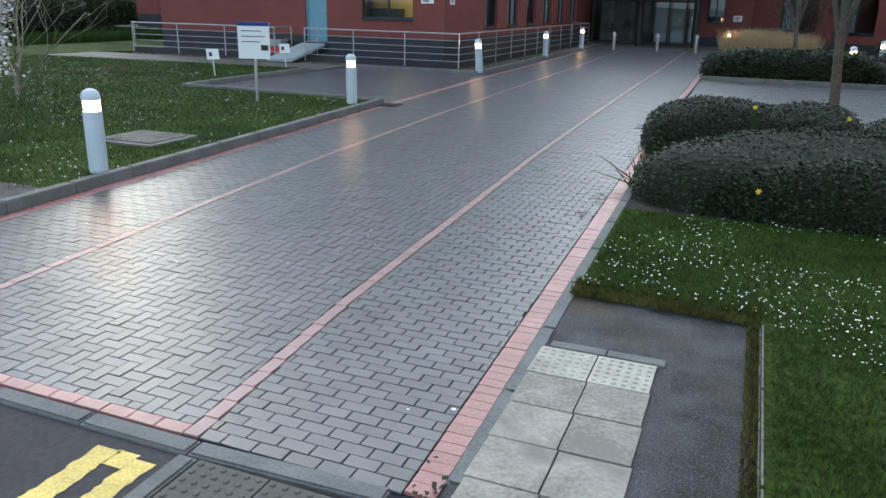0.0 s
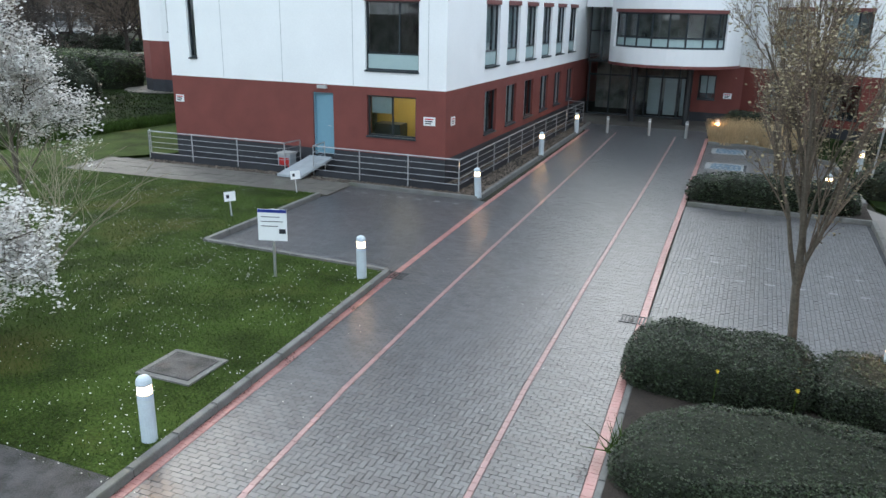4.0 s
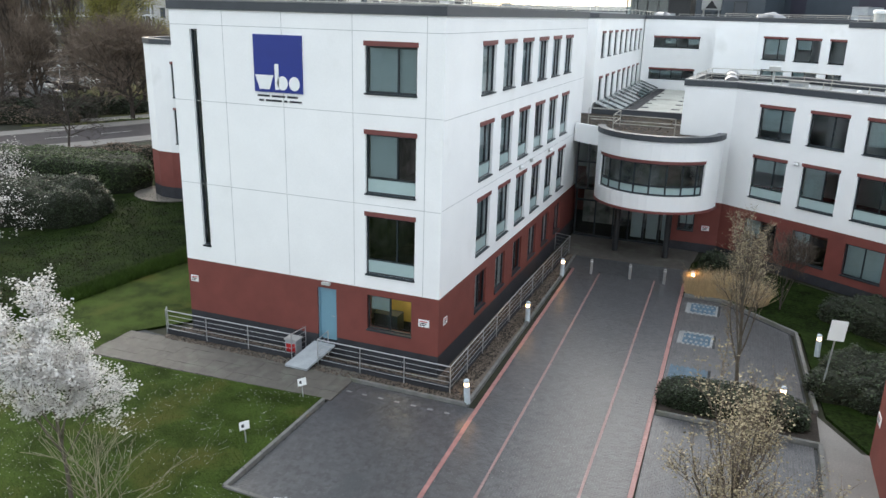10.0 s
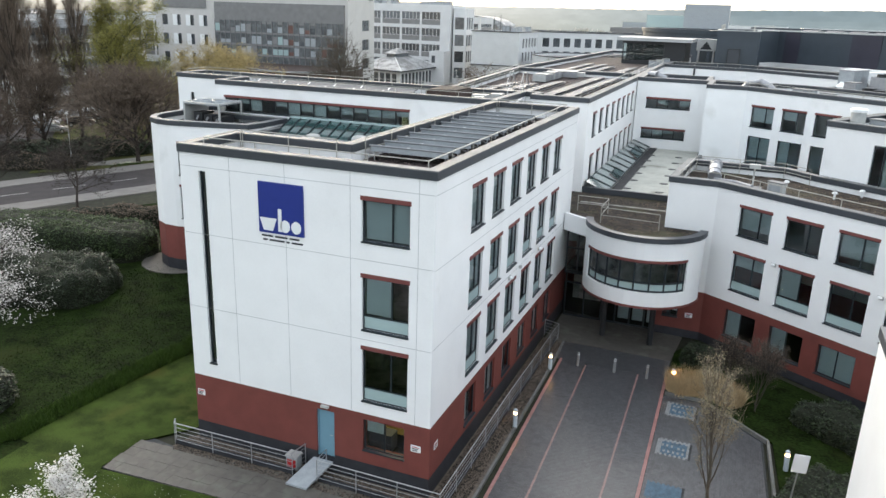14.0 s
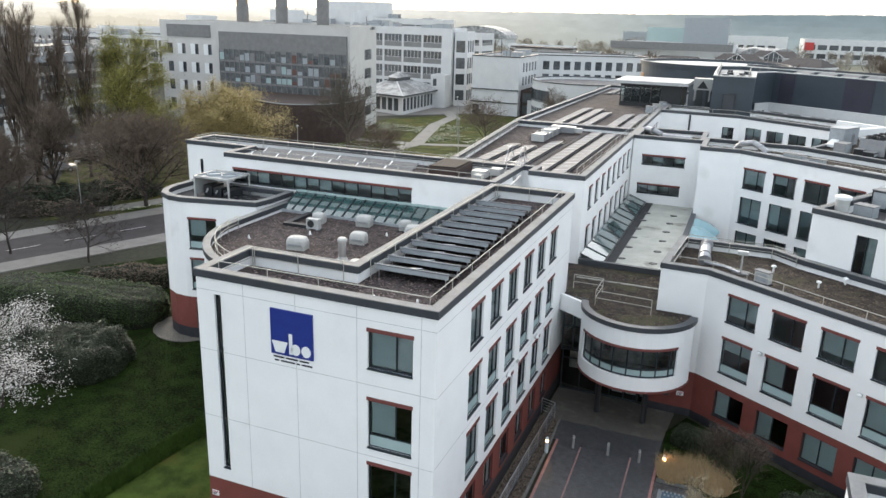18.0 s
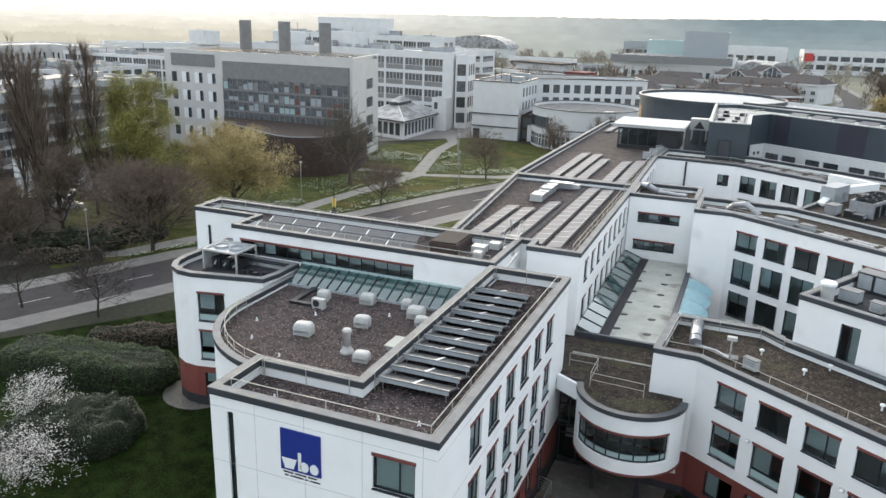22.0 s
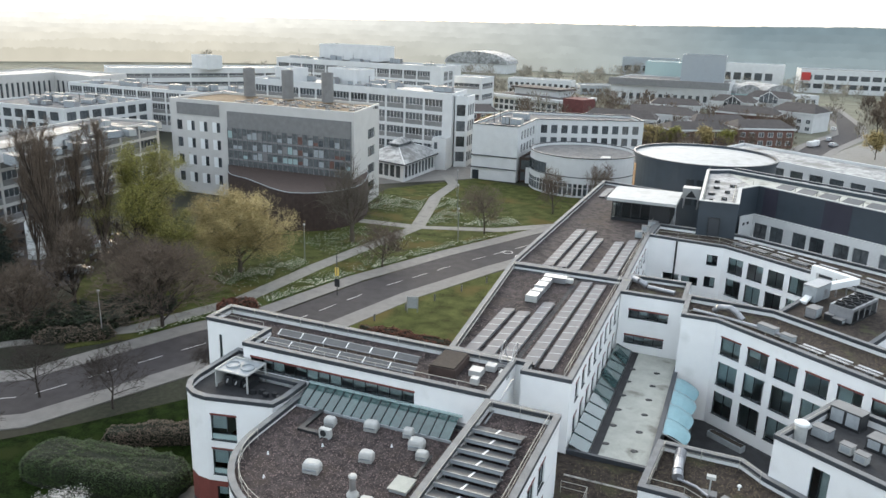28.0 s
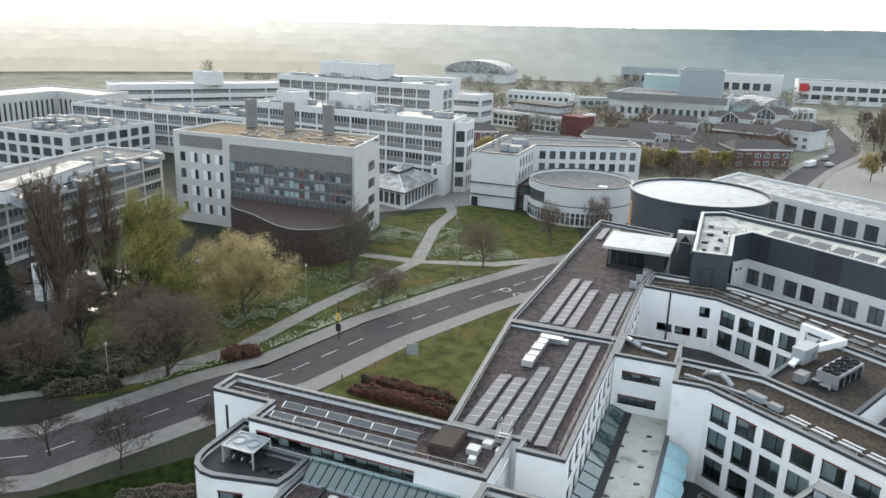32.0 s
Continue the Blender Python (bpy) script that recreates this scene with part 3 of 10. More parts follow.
def window(owner, p0, p1, u0, u1, z0, z1, style="office", rng=random):
    """A framed window set back in its opening, with glass, and a lintel or spandrel where the style has one."""
    a, d, _ = span(p0, p1)
    n = Vector((d.y, -d.x))
    fr, dep = 0.055, -0.12
    screened, style = style.endswith("_screened"), style.replace("_screened", "")
    split = 0.62 if style in ("office", "upper") else 0.5
    low = z0 + (0.52 if style == "office" and z1 - z0 > 1.9 else 0.0)
    top = z1 - (0.13 if style in ("office", "upper", "strip") else 0.0)
    b = Build()
    for w in (dep + 0.02, dep - 0.06):
        for k in (0, fr):
            b.v += [(*(a + d * u + n * w), z) for u, z in ((u0 + k, z0 + k), (u1 - k, z0 + k), (u1 - k, top - k), (u0 + k, top - k))]
    for i in range(4):
        j = (i + 1) % 4
        b.f += [(i, j, 4 + j, 4 + i), (12 + i, 12 + j, 8 + j, 8 + i), (4 + i, 4 + j, 12 + j, 12 + i), (8 + i, 8 + j, j, i)]
    win = part("window", b, "frame", owner)
    um = u0 + (u1 - u0) * split
    cuts = []
    if u1 - u0 > 0.7:
        k = max(2, round((u1 - u0) / 1.1))
        cuts = [u0 + (u1 - u0) * i / k for i in range(1, k)] if style == "strip" else [um]
    for u in cuts:
        part("mullion", block(Build(), a, d, n, u - 0.028, u + 0.028, dep - 0.06, dep + 0.012, low + fr, top - fr), "frame", win)
    if low > z0:
        part("transom", block(Build(), a, d, n, u0 + fr, u1 - fr, dep - 0.06, dep + 0.015, low, low + fr), "frame", win)
    part("sill", block(Build(), a, d, n, u0 - 0.02, u1 + 0.02, dep + 0.044, 0.05, z0 - 0.05, z0 + 0.005), "frame", win)
    g = Build()
    f = lambda u, z: (*(a + d * u + n * (dep - 0.012)), z)  # noqa: E731
    g.poly(f(u0 + fr, low + fr), f(u1 - fr, low + fr), f(u1 - fr, top - fr), f(u0 + fr, top - fr))
    part("pane", g, GLASS, win).visible_shadow = False
    if low > z0:
        s = Build()
        block(s, a, d, n, u0 + fr, u1 - fr, dep - 0.03, dep + 0.0, z0 + fr, low)
        part("spandrel", s, "spandrel", win, "pale green glass spandrel panel")
    if style in ("office", "upper", "strip"):
        s = Build()
        block(s, a, d, n, u0 - 0.04, u1 + 0.04, dep + 0.04, 0.03, top, z1 + 0.03)
        part("lintel", s, "lintel", win, "dark red lintel strip")
    r = rng.random()
    if (r < 0.8 and style != "strip") or style == "half":
        s = Build()
        drop = rng.choice((0.45, 0.75, 0.96)) * (top - low)
        w0, w1 = ((u0 + fr, um), (um, u1 - fr), (u0 + fr, u1 - fr), (u0 + fr, u1 - fr))[rng.randrange(4)]
        # Side windows: full pale blinds added to imitate the sky mirrored in them.
        if screened:
            w0, w1, drop = u0 + fr, u1 - fr, 0.97 * (top - low)
        if style == "half":
            w0, w1, drop = u0 + fr, (um if rng.random() < 0.4 else u1 - fr), 0.97 * (top - low)
        back_ = dep - (0.05 if style == "half" else 0.12)
        block(s, a, d, n, w0 + 0.03, w1 - 0.03, back_ - 0.02, back_, top - drop, top - 0.08)
        part("blind", s, "blind", win, "pale window blind")
    if style == "strip":
        for c0, c1 in zip([u0] + cuts, cuts + [u1]):
            if rng.random() < 0.55:
                part("blind", block(Build(), a, d, n, c0 + 0.05, c1 - 0.05, dep - 0.14, dep - 0.12, top - rng.choice((0.4, 0.6, 0.85)) * (top - low), top - 0.06), "blind", win, "pale window blind")
    return win


def shell(owner, poly, bands, holes=None, th=0.35, skip=()):
    """Walls of a footprint in bands (z0, z1, material, label), with openings by edge: {edge: [(u0, u1, z0, z1, style)]}."""
    inner = inset(poly, th)
    k = len(poly)
    holes = holes or {}
    rng = random.Random(len(poly) * 7 + int(poly[0][0] * 3))
    for i in range(k):
        if i in skip:
            continue
        p0, p1, q0, q1 = poly[i], poly[(i + 1) % k], inner[i], inner[(i + 1) % k]
        for z0, z1, material, label in bands:
            wall(owner, "wall", p0, p1, q0, q1, z0, z1, [h[:4] for h in holes.get(i, ())], material, label)
        for h in holes.get(i, ()):
            window(owner, p0, p1, *h[:4], h[4], rng)


def coping(owner, poly, top, th=0.35, band=0.30, material="coping"):
    """The dark fascia round a parapet and the pale capping on it."""
    out, ins, k = inset(poly, -0.06), inset(poly, th + 0.05), len(poly)
    b, c = Build().ring(out, ins, top - band, top), Build().ring(out, ins, top + 0.004, top + 0.044)
    part("fascia", b, material, owner, "dark grey roof edge fascia")
    part("capping", c, "coping_top", owner, "weathered pale capping")


def slab(owner, poly, z, material, name="roof", thick=0.25, d=0.36):
    return part(name, Build().prism(inset(poly, d), z - thick, z), material, owner)


def arc(cx, cy, r, a0, a1, n):
    return [(cx + r * math.cos(radians(a0 + (a1 - a0) * i / n)), cy + r * math.sin(radians(a0 + (a1 - a0) * i / n))) for i in range(n + 1)]


def railing(name, pts, z, height, label, rails=(1.0, 0.5), post=1.8, r=0.022, material="steel", thin=0.45):
    """A post and rail guard along a line of points, each (x, y) or (x, y, z)."""
    th = thing(name, label, "railing", at=(*pts[0][:2], z))
    pts = [Vector((p[0], p[1], (p[2] if len(p) > 2 else z))) - Vector((*pts[0][:2], z)) for p in pts]
    for f in rails:
        for a, c in zip(pts, pts[1:]):
            part("rail", Build().rod(a + Vector((0, 0, height * f)), c + Vector((0, 0, height * f)), r if f == 1 else r * thin, 6), material, th)
    for a, c in zip(pts, pts[1:]):
        k = max(1, round((c - a).length / post))
        for i in range(k + (c == pts[-1])):
            p = a + (c - a) * i / k
            part("post", Build().rod(p, p + Vector((0, 0, height)), r * 0.9, 6), material, th)
    return th

# ---- ground, roads and drive ----
def sheet(name, poly, z, material, label, category, thick=0.0, kind="structure"):
    b = Build()
    if thick:
        b.prism(poly, z - thick, z)
    else:
        b.poly(*[(*p, z) for p in poly])
    return tagged(part(name, b, material), label, category, kind=kind)


def ribbon(left, right, z, name, material, label, category, thick=0.0):
    return sheet(name, list(right) + list(left)[::-1], z, material, label, category, thick)


def offset_line(pts, d):
    out = []
    for i, p in enumerate(pts):
        a, b = Vector(pts[max(i - 1, 0)]), Vector(pts[min(i + 1, len(pts) - 1)])
        t = (b - a).normalized()
        out.append((p[0] - t.y * d, p[1] + t.x * d))
    return out


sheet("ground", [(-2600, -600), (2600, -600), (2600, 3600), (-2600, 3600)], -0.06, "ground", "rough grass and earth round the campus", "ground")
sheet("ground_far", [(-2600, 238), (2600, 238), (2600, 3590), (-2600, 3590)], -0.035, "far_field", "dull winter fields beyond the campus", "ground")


# edges of the drive, as functions of y
def edge(*pts):
    ys, xs = [p[1] for p in pts], [p[0] for p in pts]
    return lambda y: float(np.interp(y, ys, xs)) + (0 if ys[0] <= y <= ys[-1] else (xs[-1] - xs[-2]) / (ys[-1] - ys[-2]) * (y - ys[-1]) if y > ys[-1] else (xs[1] - xs[0]) / (ys[1] - ys[0]) * (y - ys[0]))


DR = edge((-0.75, 3.75), (-1.02, 12.0), (-1.22, 19.1), (-1.34, 27.5), (-1.52, 38.5))
DL = edge((-5.88, 5.7), (-6.08, 9.66), (-6.38, 14.9), (-6.66, 21.9), (-7.05, 38.5))
LINE_M = edge((-1.88, 3.76), (-2.05, 5.6), (-2.18, 8.5), (-2.31, 11.2), (-2.44, 16.4), (-2.53, 21.3), (-2.65, 28.0), (-2.93, 40.7))
LINE_L = edge((-4.41, 4.6), (-4.68, 7.5), (-4.88, 10.2), (-5.06, 14.9), (-5.17, 19.0), (-5.36, 27.1), (-5.74, 40.0))
Y0 = 3.75

sheet("drive_bed", [(DR(Y0) + 0.15, Y0 - 0.12), (DR(12) + 0.15, 12), (DR(19.1) + 0.15, 19.1), (DR(38.5) + 0.15, 38.5), (DR(41.5) + 0.1, 41.5), (-7.5, 41.5), (DL(38.5) - 0.16, 38.5), (DL(21.9) - 0.16, 21.9), (DL(14.9) - 0.16, 14.9), (DL(9.66) - 0.16, 9.66), (DL(Y0) - 0.15, Y0 - 0.1)], -0.022, "sand", "dark jointing sand under the paved drive", "drive")
sheet("parking_bay_bed", [(-11.6, 15.3), (DL(15.3) - 0.165, 15.3), (DL(22.6) - 0.165, 22.6), (-11.6, 22.6)], -0.020, "sand", "dark jointing sand under the parking bay", "parking bay")
sheet("side_bay_bed", [(DR(14.15) + 0.16, 14.15), (4.3, 13.7), (3.9, 24.6), (DR(24.9) + 0.16, 24.9)], -0.020, "sand", "dark jointing sand under the side bays", "parking bay")
sheet("blue_bay_bed", [(DR(27) + 0.16, 27), (3.8, 27.0), (3.4, 34.4), (0.4, 37.2), (DR(37) + 0.16, 37)], -0.020, "sand", "dark jointing sand under the disabled bays", "parking bay")

# lawns and beds
sheet("lawn_left", [(-26, 5.0), (DL(6.5) - 0.28, 6.6), (DL(9.66) - 0.28, 9.66), (DL(15.2) - 0.28, 15.2), (-11.75, 15.35), (-11.85, 21.0), (-16, 20.7), (-21.8, 20.3), (-26, 20.6)], 0.07, "lawn", "mown lawn scattered with daisies beside the drive", "lawn", 0.2)
sheet("lawn_beyond", [(-60, 12), (-26, 5.0), (-26, 20.6), (-21.8, 20.3), (-21.9, 22.6), (-20.4, 24.6), (-19.9, 30), (-30, 41), (-45, 43), (-52, 45.6), (-58, 40)], 0.03, "rough_turf", "rougher lawn behind the corner of the building", "lawn", 0.2)
sheet("lawn_mossy", [(-26.6, 20.6), (-21.8, 20.3), (-21.9, 22.6), (-20.4, 24.6), (-19.9, 30), (-21.5, 34), (-25.6, 32.5), (-26.1, 28), (-26.5, 23)], 0.045, "lawn", "mossy mown lawn behind the corner of the building", "lawn", 0.2)
sheet("lawn_right", [(DR(6.5) + 0.255, 6.5), (0.66, 6.4), (0.75, -14.0), (5.3, -14.0), (5.3, 8.8), (DR(8.8) + 0.255, 8.8)], 0.07, "lawn", "lawn full of daisies beside the drive", "lawn", 0.2)
sheet("planting_bed", [(DR(8.7) + 0.255, 8.7), (9, 8.7), (9, 13.6), (4.3, 13.66), (DR(14.1) + 0.255, 14.1)], 0.06, "soil", "dark soil under the hedges", "bed", 0.15)
sheet("bed_by_bays", [(DR(24.9) + 0.25, 25.0), (4.0, 25.0), (4.0, 27.0), (DR(27) + 0.25, 27.0)], 0.06, "soil", "soil bed between the parking bays", "bed", 0.15)
sheet("bed_by_entrance", [(DR(37.3) + 0.25, 37.4), (0.6, 37.3), (3.8, 34.4), (4.3, 27), (5.4, 25), (14, 25), (14, 34.5), (-0.4, 44.9), (-1.4, 42.6)], 0.05, "rough_turf", "dark grass bank below the offices", "lawn", 0.15)
sheet("side_path", [(4.3, 14.6), (7, 14), (7, 25), (5.2, 24.9), (4.0, 27), (3.95, 24.6)], -0.005, "path", "pale paved path at the side", "path")
sheet("tarmac_patch", [(-0.46, -14), (0.66, -14), (0.64, 6.42), (-0.60, 6.5)], 0.022, "tarmac", "worn tarmac footway with moss at its edge", "pavement", 0.15)
sheet("tarmac_patch_left", [(-9.0, 5.2), (-6.12, 5.2), (-6.2, 6.84), (-9.0, 6.84)], 0.085, "tarmac", "dark worn tarmac beside the left kerb", "pavement", 0.15)
sheet("road_near", [(-9.5, -12), (-1.62, -12), (-1.72, 3.62), (-9.5, 3.62)], -0.022, "road", "wet dark road at the mouth of the drive", "road")
sheet("entrance_paving", [(-8.7, 41.4), (DR(42) + 0.1, 41.4), (-1.2, 45.2), (-8.7, 46.4)], 0.0, "slab", "grey paving under the entrance canopy", "pavement", 0.1)
sheet("ramp_path_bed", [(-22.4, 20.4), (-11.75, 20.95), (-11.65, 22.65), (-20.6, 23.0), (-22.3, 23.2)], 0.0, "sand", "bed of the slab path", "path")
sheet("pebble_bed", [(-20.4, 22.95), (-7.15, 22.72), (-7.35, 37.5), (-7.5, 41.4), (-8.8, 41.4), (-8.85, 24.1), (-20.0, 24.1)], 0.02, "pebble", "pebbles and gravel along the foot of the wall", "gravel", 0.1)

# campus roads beyond
ROAD = [(-130, 2), (-92, 30), (-66.0, 49.5), (-58.0, 69.0), (-53.0, 78.0), (-48.1, 97), (-41, 115.2), (-32.3, 134), (-20, 158), (6, 208), (15, 262), (22, 292), (36, 338), (38, 375), (34, 463)]
ribbon(offset_line(ROAD, 4.0), offset_line(ROAD, -4.0), 0.0, "road_campus", "road", "dark asphalt campus road", "road")
ribbon(offset_line(ROAD, 7.0), offset_line(ROAD, 4.05), 0.06, "pavement_far", "path", "pale footway along the campus road", "pavement", 0.12)
ribbon(offset_line(ROAD, -4.05), offset_line(ROAD, -7.0), 0.06, "pavement_near", "path", "pale footway along the campus road", "pavement", 0.12)
for i, (p, q) in enumerate(zip(ROAD[1:8], ROAD[2:9])):
    a, d, length = span(p, q)
    n = Vector((-d.y, d.x))
    b = Build()
    u = 1.0
    while u < length - 3:
        s, e = a + d * u, a + d * (u + 3.2)
        b.poly((*(s - n * 0.055), 0.006), (*(e - n * 0.055), 0.006), (*(e + n * 0.055), 0.006), (*(s + n * 0.055), 0.006))
        u += 5.5
    tagged(part("centre_line", b, "white_line"), "dashed white line on the campus road", "road marking", kind="structure")
for x, y in ((-36.5, 123.3), (-33.7, 121.8)):
    ring_mark = [(x + 0.95 * math.cos(k * 0.3927), y + 0.95 * math.sin(k * 0.3927)) for k in range(16)]
    tagged(part("road_symbol", Build().ring(ring_mark, inset(ring_mark, 0.16), 0.006, 0.012), "white_line"), "round white cycle symbol on the road", "road marking", kind="structure")
PATH_A = [(-84, 54), (-69, 68.5), (-63.4, 82.4), (-61.9, 101), (-57.5, 131), (-43, 136.5), (-33, 146)]
PATH_B = [(-57.5, 131), (-64.5, 157), (-66, 172), (-72, 182)]
PATH_C = [(-57.5, 131), (-72, 130), (-86, 118), (-96, 112)]
for k, p in enumerate((PATH_A, PATH_B, PATH_C)):
    ribbon(offset_line(p, 1.4), offset_line(p, -1.4), 0.03 + 0.005 * k, "footpath", "footway", "pale path across the campus green", "path", 0.1)
sheet("garden_grass", [(-28, 39), (-36, 41.2), (-39, 42.5), (-39, 50), (-42.3, 54), (-48, 60), (-57, 47), (-62, 41), (-58, 39), (-45, 42)], 0.012, "rough_turf", "dark rough grass beside the campus road", "lawn")
sheet("campus_green", [(-72, 60), (-56.8, 78), (-52, 97), (-45, 117), (-36, 137), (-28, 152), (-36, 176), (-64, 182), (-78, 160), (-78, 132), (-92, 116), (-100, 90)], 0.0, "turf_far", "green with drifts of daffodils", "lawn", 0.1)
sheet("verge_lawn", [(-46.5, 73), (-44.0, 88), (-37, 107), (-29, 123), (-22.6, 122), (-22.6, 77), (-20.2, 54), (-42, 54)], 0.0, "turf_far", "lawn between the road and the building", "lawn", 0.1)
sheet("campus_paving", [(-84, 162), (-64, 182), (-58, 186), (-70, 240), (-92, 240), (-100, 160)], 0.0, "path", "pale paved square", "pavement", 0.1)
sheet("far_car_park", [(21, 246), (25.5, 280), (31, 296), (42, 326), (62, 322), (70, 240)], 0.01, "footway", "pale open car park beside the far road", "car park")
sheet("car_park", [(-130, 60), (-96, 62), (-88, 80), (-92, 100), (-112, 110), (-128, 100)], -0.01, "road", "tarmac car park under the trees", "car park")

# ---- the white building round the drive ----
BASE = [(0, 0.85, "black", "black brick plinth"), (0.85, 3.08, "red", "red masonry ground floor"), (3.08, 13.05, "white", "white rendered upper floors")]


def storeys(u0, w, rows=((9.95, 11.87, "upper"), (6.68, 8.90, "office"), (3.62, 5.95, "office"))):
    return [(u0, u0 + w, *r) for r in rows]


front = thing("office_wing", "white rendered office wing over a red ground floor", "building", at=(0, 0, 0))
A_POLY = [(-19.9, 24.12), (-8.85, 24.12), (-8.85, 46.3), (-14.3, 46.3), (-14.3, 27.75), (-19.9, 27.75)]
side_cols = [3.76 + 2.62 * i for i in range(6)]
A_HOLES = {
    0: [(8.13, 10.07, 10.17, 11.87, "upper"), (8.13, 10.07, 6.66, 8.90, "office"), (8.13, 10.07, 3.64, 5.97, "office"), (8.17, 9.98, 1.45, 2.82, "plain"),
        (0.88, 1.22, 3.76, 12.06, "slot"), (6.05, 6.87, 0.62, 2.80, "door")],
    # Blinds added here: above for reflected sky, at ground level for lit rooms.
    1: [(*h[:4], h[4] + "_screened") for u in side_cols for h in storeys(u, 1.62)] + [(u + 0.1, u + 1.5, 1.15, 2.75, "half") for u in side_cols],
    4: [],
}
A_INNER = inset(A_POLY, 0.35)
rng_a = random.Random(5)
for i in range(6):
    p0, p1, q0, q1 = A_POLY[i], A_POLY[(i + 1) % 6], A_INNER[i], A_INNER[(i + 1) % 6]
    for z0, z1, m_, l_ in (BASE if i in (0, 1, 5) else [(0, 13.05, "white", "white rendered wall")]):
        wall(front, "wall", p0, p1, q0, q1, z0, z1, [h[:4] for h in A_HOLES.get(i, ())], m_, l_)
    for h in A_HOLES.get(i, ()):
        if h[4] != "door":
            window(front, p0, p1, *h[:4], h[4], rng_a)
coping(front, A_POLY, 13.05)
slab(front, A_POLY, 12.3, "gravel")
for z in (3.2, 6.2, 9.2):
    part("floor_slab", Build().box(-19.5, 24.5, z - 0.25, -9.25, 27.4, z).box(-13.9, 27.4, z - 0.25, -9.25, 45.9, z), "inside", front)
part("core", Build().box(-13.9, 27.6, 0.3, -12.6, 45.8, 12.0), "inside", front)
part("office_back_wall", Build().box(-12.6, 26.6, 0.9, -9.3, 26.7, 2.95), "inside_warm", front, "yellow office wall")
part("office_lamp", Build().box(-11.6, 25.4, 2.80, -10.1, 25.7, 2.86), ROOM_LAMP, front, "lit ceiling lamp")
part("office_desk", Build().box(-11.9, 25.0, 1.0, -10.9, 25.6, 1.75).box(-10.4, 25.2, 1.0, -9.9, 25.6, 1.9), "coping", front, "dark desk and screen")

roofed = thing("curved_wing", "lower wing with a curved white wall and gravel roof", "building")
D_POLY = arc(-21.5, 39.5, 8.25, 180, 270, 14)[::1] + [(-20.0, 30.9), (-19.8, 27.8), (-14.35, 27.8), (-14.35, 46.9), (-29.75, 46.9)]
shell(roofed, D_POLY, [(0, 0.85, "black", ""), (0.85, 3.08, "red", ""), (3.08, 10.25, "white", "curved white wall")], skip=(16, 17, 18))
coping(roofed, D_POLY, 10.25)
slab(roofed, D_POLY, 9.75, "gravel")

tower = thing("rounded_wing", "white wing with a rounded corner and flat felt roof", "building")
E_POLY = [(-38.8, 44.4), (-38.55, 43.2), (-37.9, 42.2), (-36.8, 41.6), (-35.6, 41.5), (-30.2, 42.7), (-29.9, 44.2), (-29.9, 46.9), (-35.9, 46.9), (-35.9, 50.0), (-38.8, 50.0)]
shell(tower, E_POLY, [(0, 0.85, "black", ""), (0.85, 3.3, "red", ""), (3.3, 10.7, "white", "")],
      {4: [(0.38, 2.5, 7.0, 9.3, "office"), (0.38, 2.5, 3.9, 6.3, "office"), (0.6, 2.4, 1.0, 2.8, "plain")],
       5: [(0.35, 1.0, 7.0, 9.3, "slot")], 0: [(0.2, 0.6, 4.2, 6.0, "slot")], 10: []}, skip=(7, 8, 9))
coping(tower, E_POLY, 10.7)
slab(tower, E_POLY, 10.1, "felt")

tagged(part("wing_apron", Build().prism(arc(-36.8, 43.3, 3.0, 170, 300, 14) + [(-34.0, 42.0), (-38.0, 46.0)], -0.05, 0.075), "slab"), "round paved apron at the foot of the rounded wing", "pavement", kind="structure")

back = thing("rear_wing", "white rear wing with a long strip window", "building")
C_POLY = [(-42.1, 50.1), (-35.9, 50.1), (-35.9, 46.95), (-14.3, 46.95), (-14.3, 53.5), (-42.1, 53.5)]
shell(back, C_POLY, [(0, 3.08, "red", ""), (3.08, 13.05, "white", "")],
      {2: [(0.7, 15.6, 10.9, 12.0, "strip")], 0: [(1.2, 1.55, 4.0, 11.6, "slot")], 4: storeys(3, 1.6) + storeys(8, 1.6)})
coping(back, C_POLY, 13.05)
slab(back, C_POLY, 12.4, "gravel")

solar = thing("solar_wing", "white wing with solar panels on its flat roof", "building")
F_POLY = [(-13.4, 52.0), (-9.4, 52.0), (-9.55, 78.4), (-22.5, 78.4), (-20.1, 53.55), (-13.4, 53.55)]
f_cols = [2.0 + 2.55 * i for i in range(8)]
shell(solar, F_POLY, [(0, 3.08, "red", ""), (3.08, 13.05, "white", "")],
      {1: [h for u in f_cols for h in ((u, u + 1.25, 10.2, 11.9, "upper_screened"), (u, u + 1.25, 7.1, 8.9, "upper_screened"))], 3: [h for k in range(8) for h in storeys(1.5 + 2.9 * k, 1.6)]})
coping(solar, F_POLY, 13.05)
slab(solar, F_POLY, 12.5, "gravel")

long_wing = thing("long_wing", "long white wing stretching back with roof panels", "building")
G_POLY = [(-22.6, 78.6), (-9.6, 78.6), (-9.9, 99.0), (-9.2, 127.5), (-22.2, 131.0)]
shell(long_wing, G_POLY, [(0, 3.08, "red", ""), (3.08, 13.05, "white", "")],
      {1: [h for k in range(6) for h in ((3.0 + 2.6 * k, 4.3 + 2.6 * k, 10.2, 11.8, "upper"), (3.0 + 2.6 * k, 4.3 + 2.6 * k, 7.0, 8.8, "upper"))],
       4: [h for k in range(14) for h in storeys(2.5 + 3.4 * k, 1.7)]})
coping(long_wing, G_POLY, 13.05)
slab(long_wing, G_POLY, 12.5, "gravel")

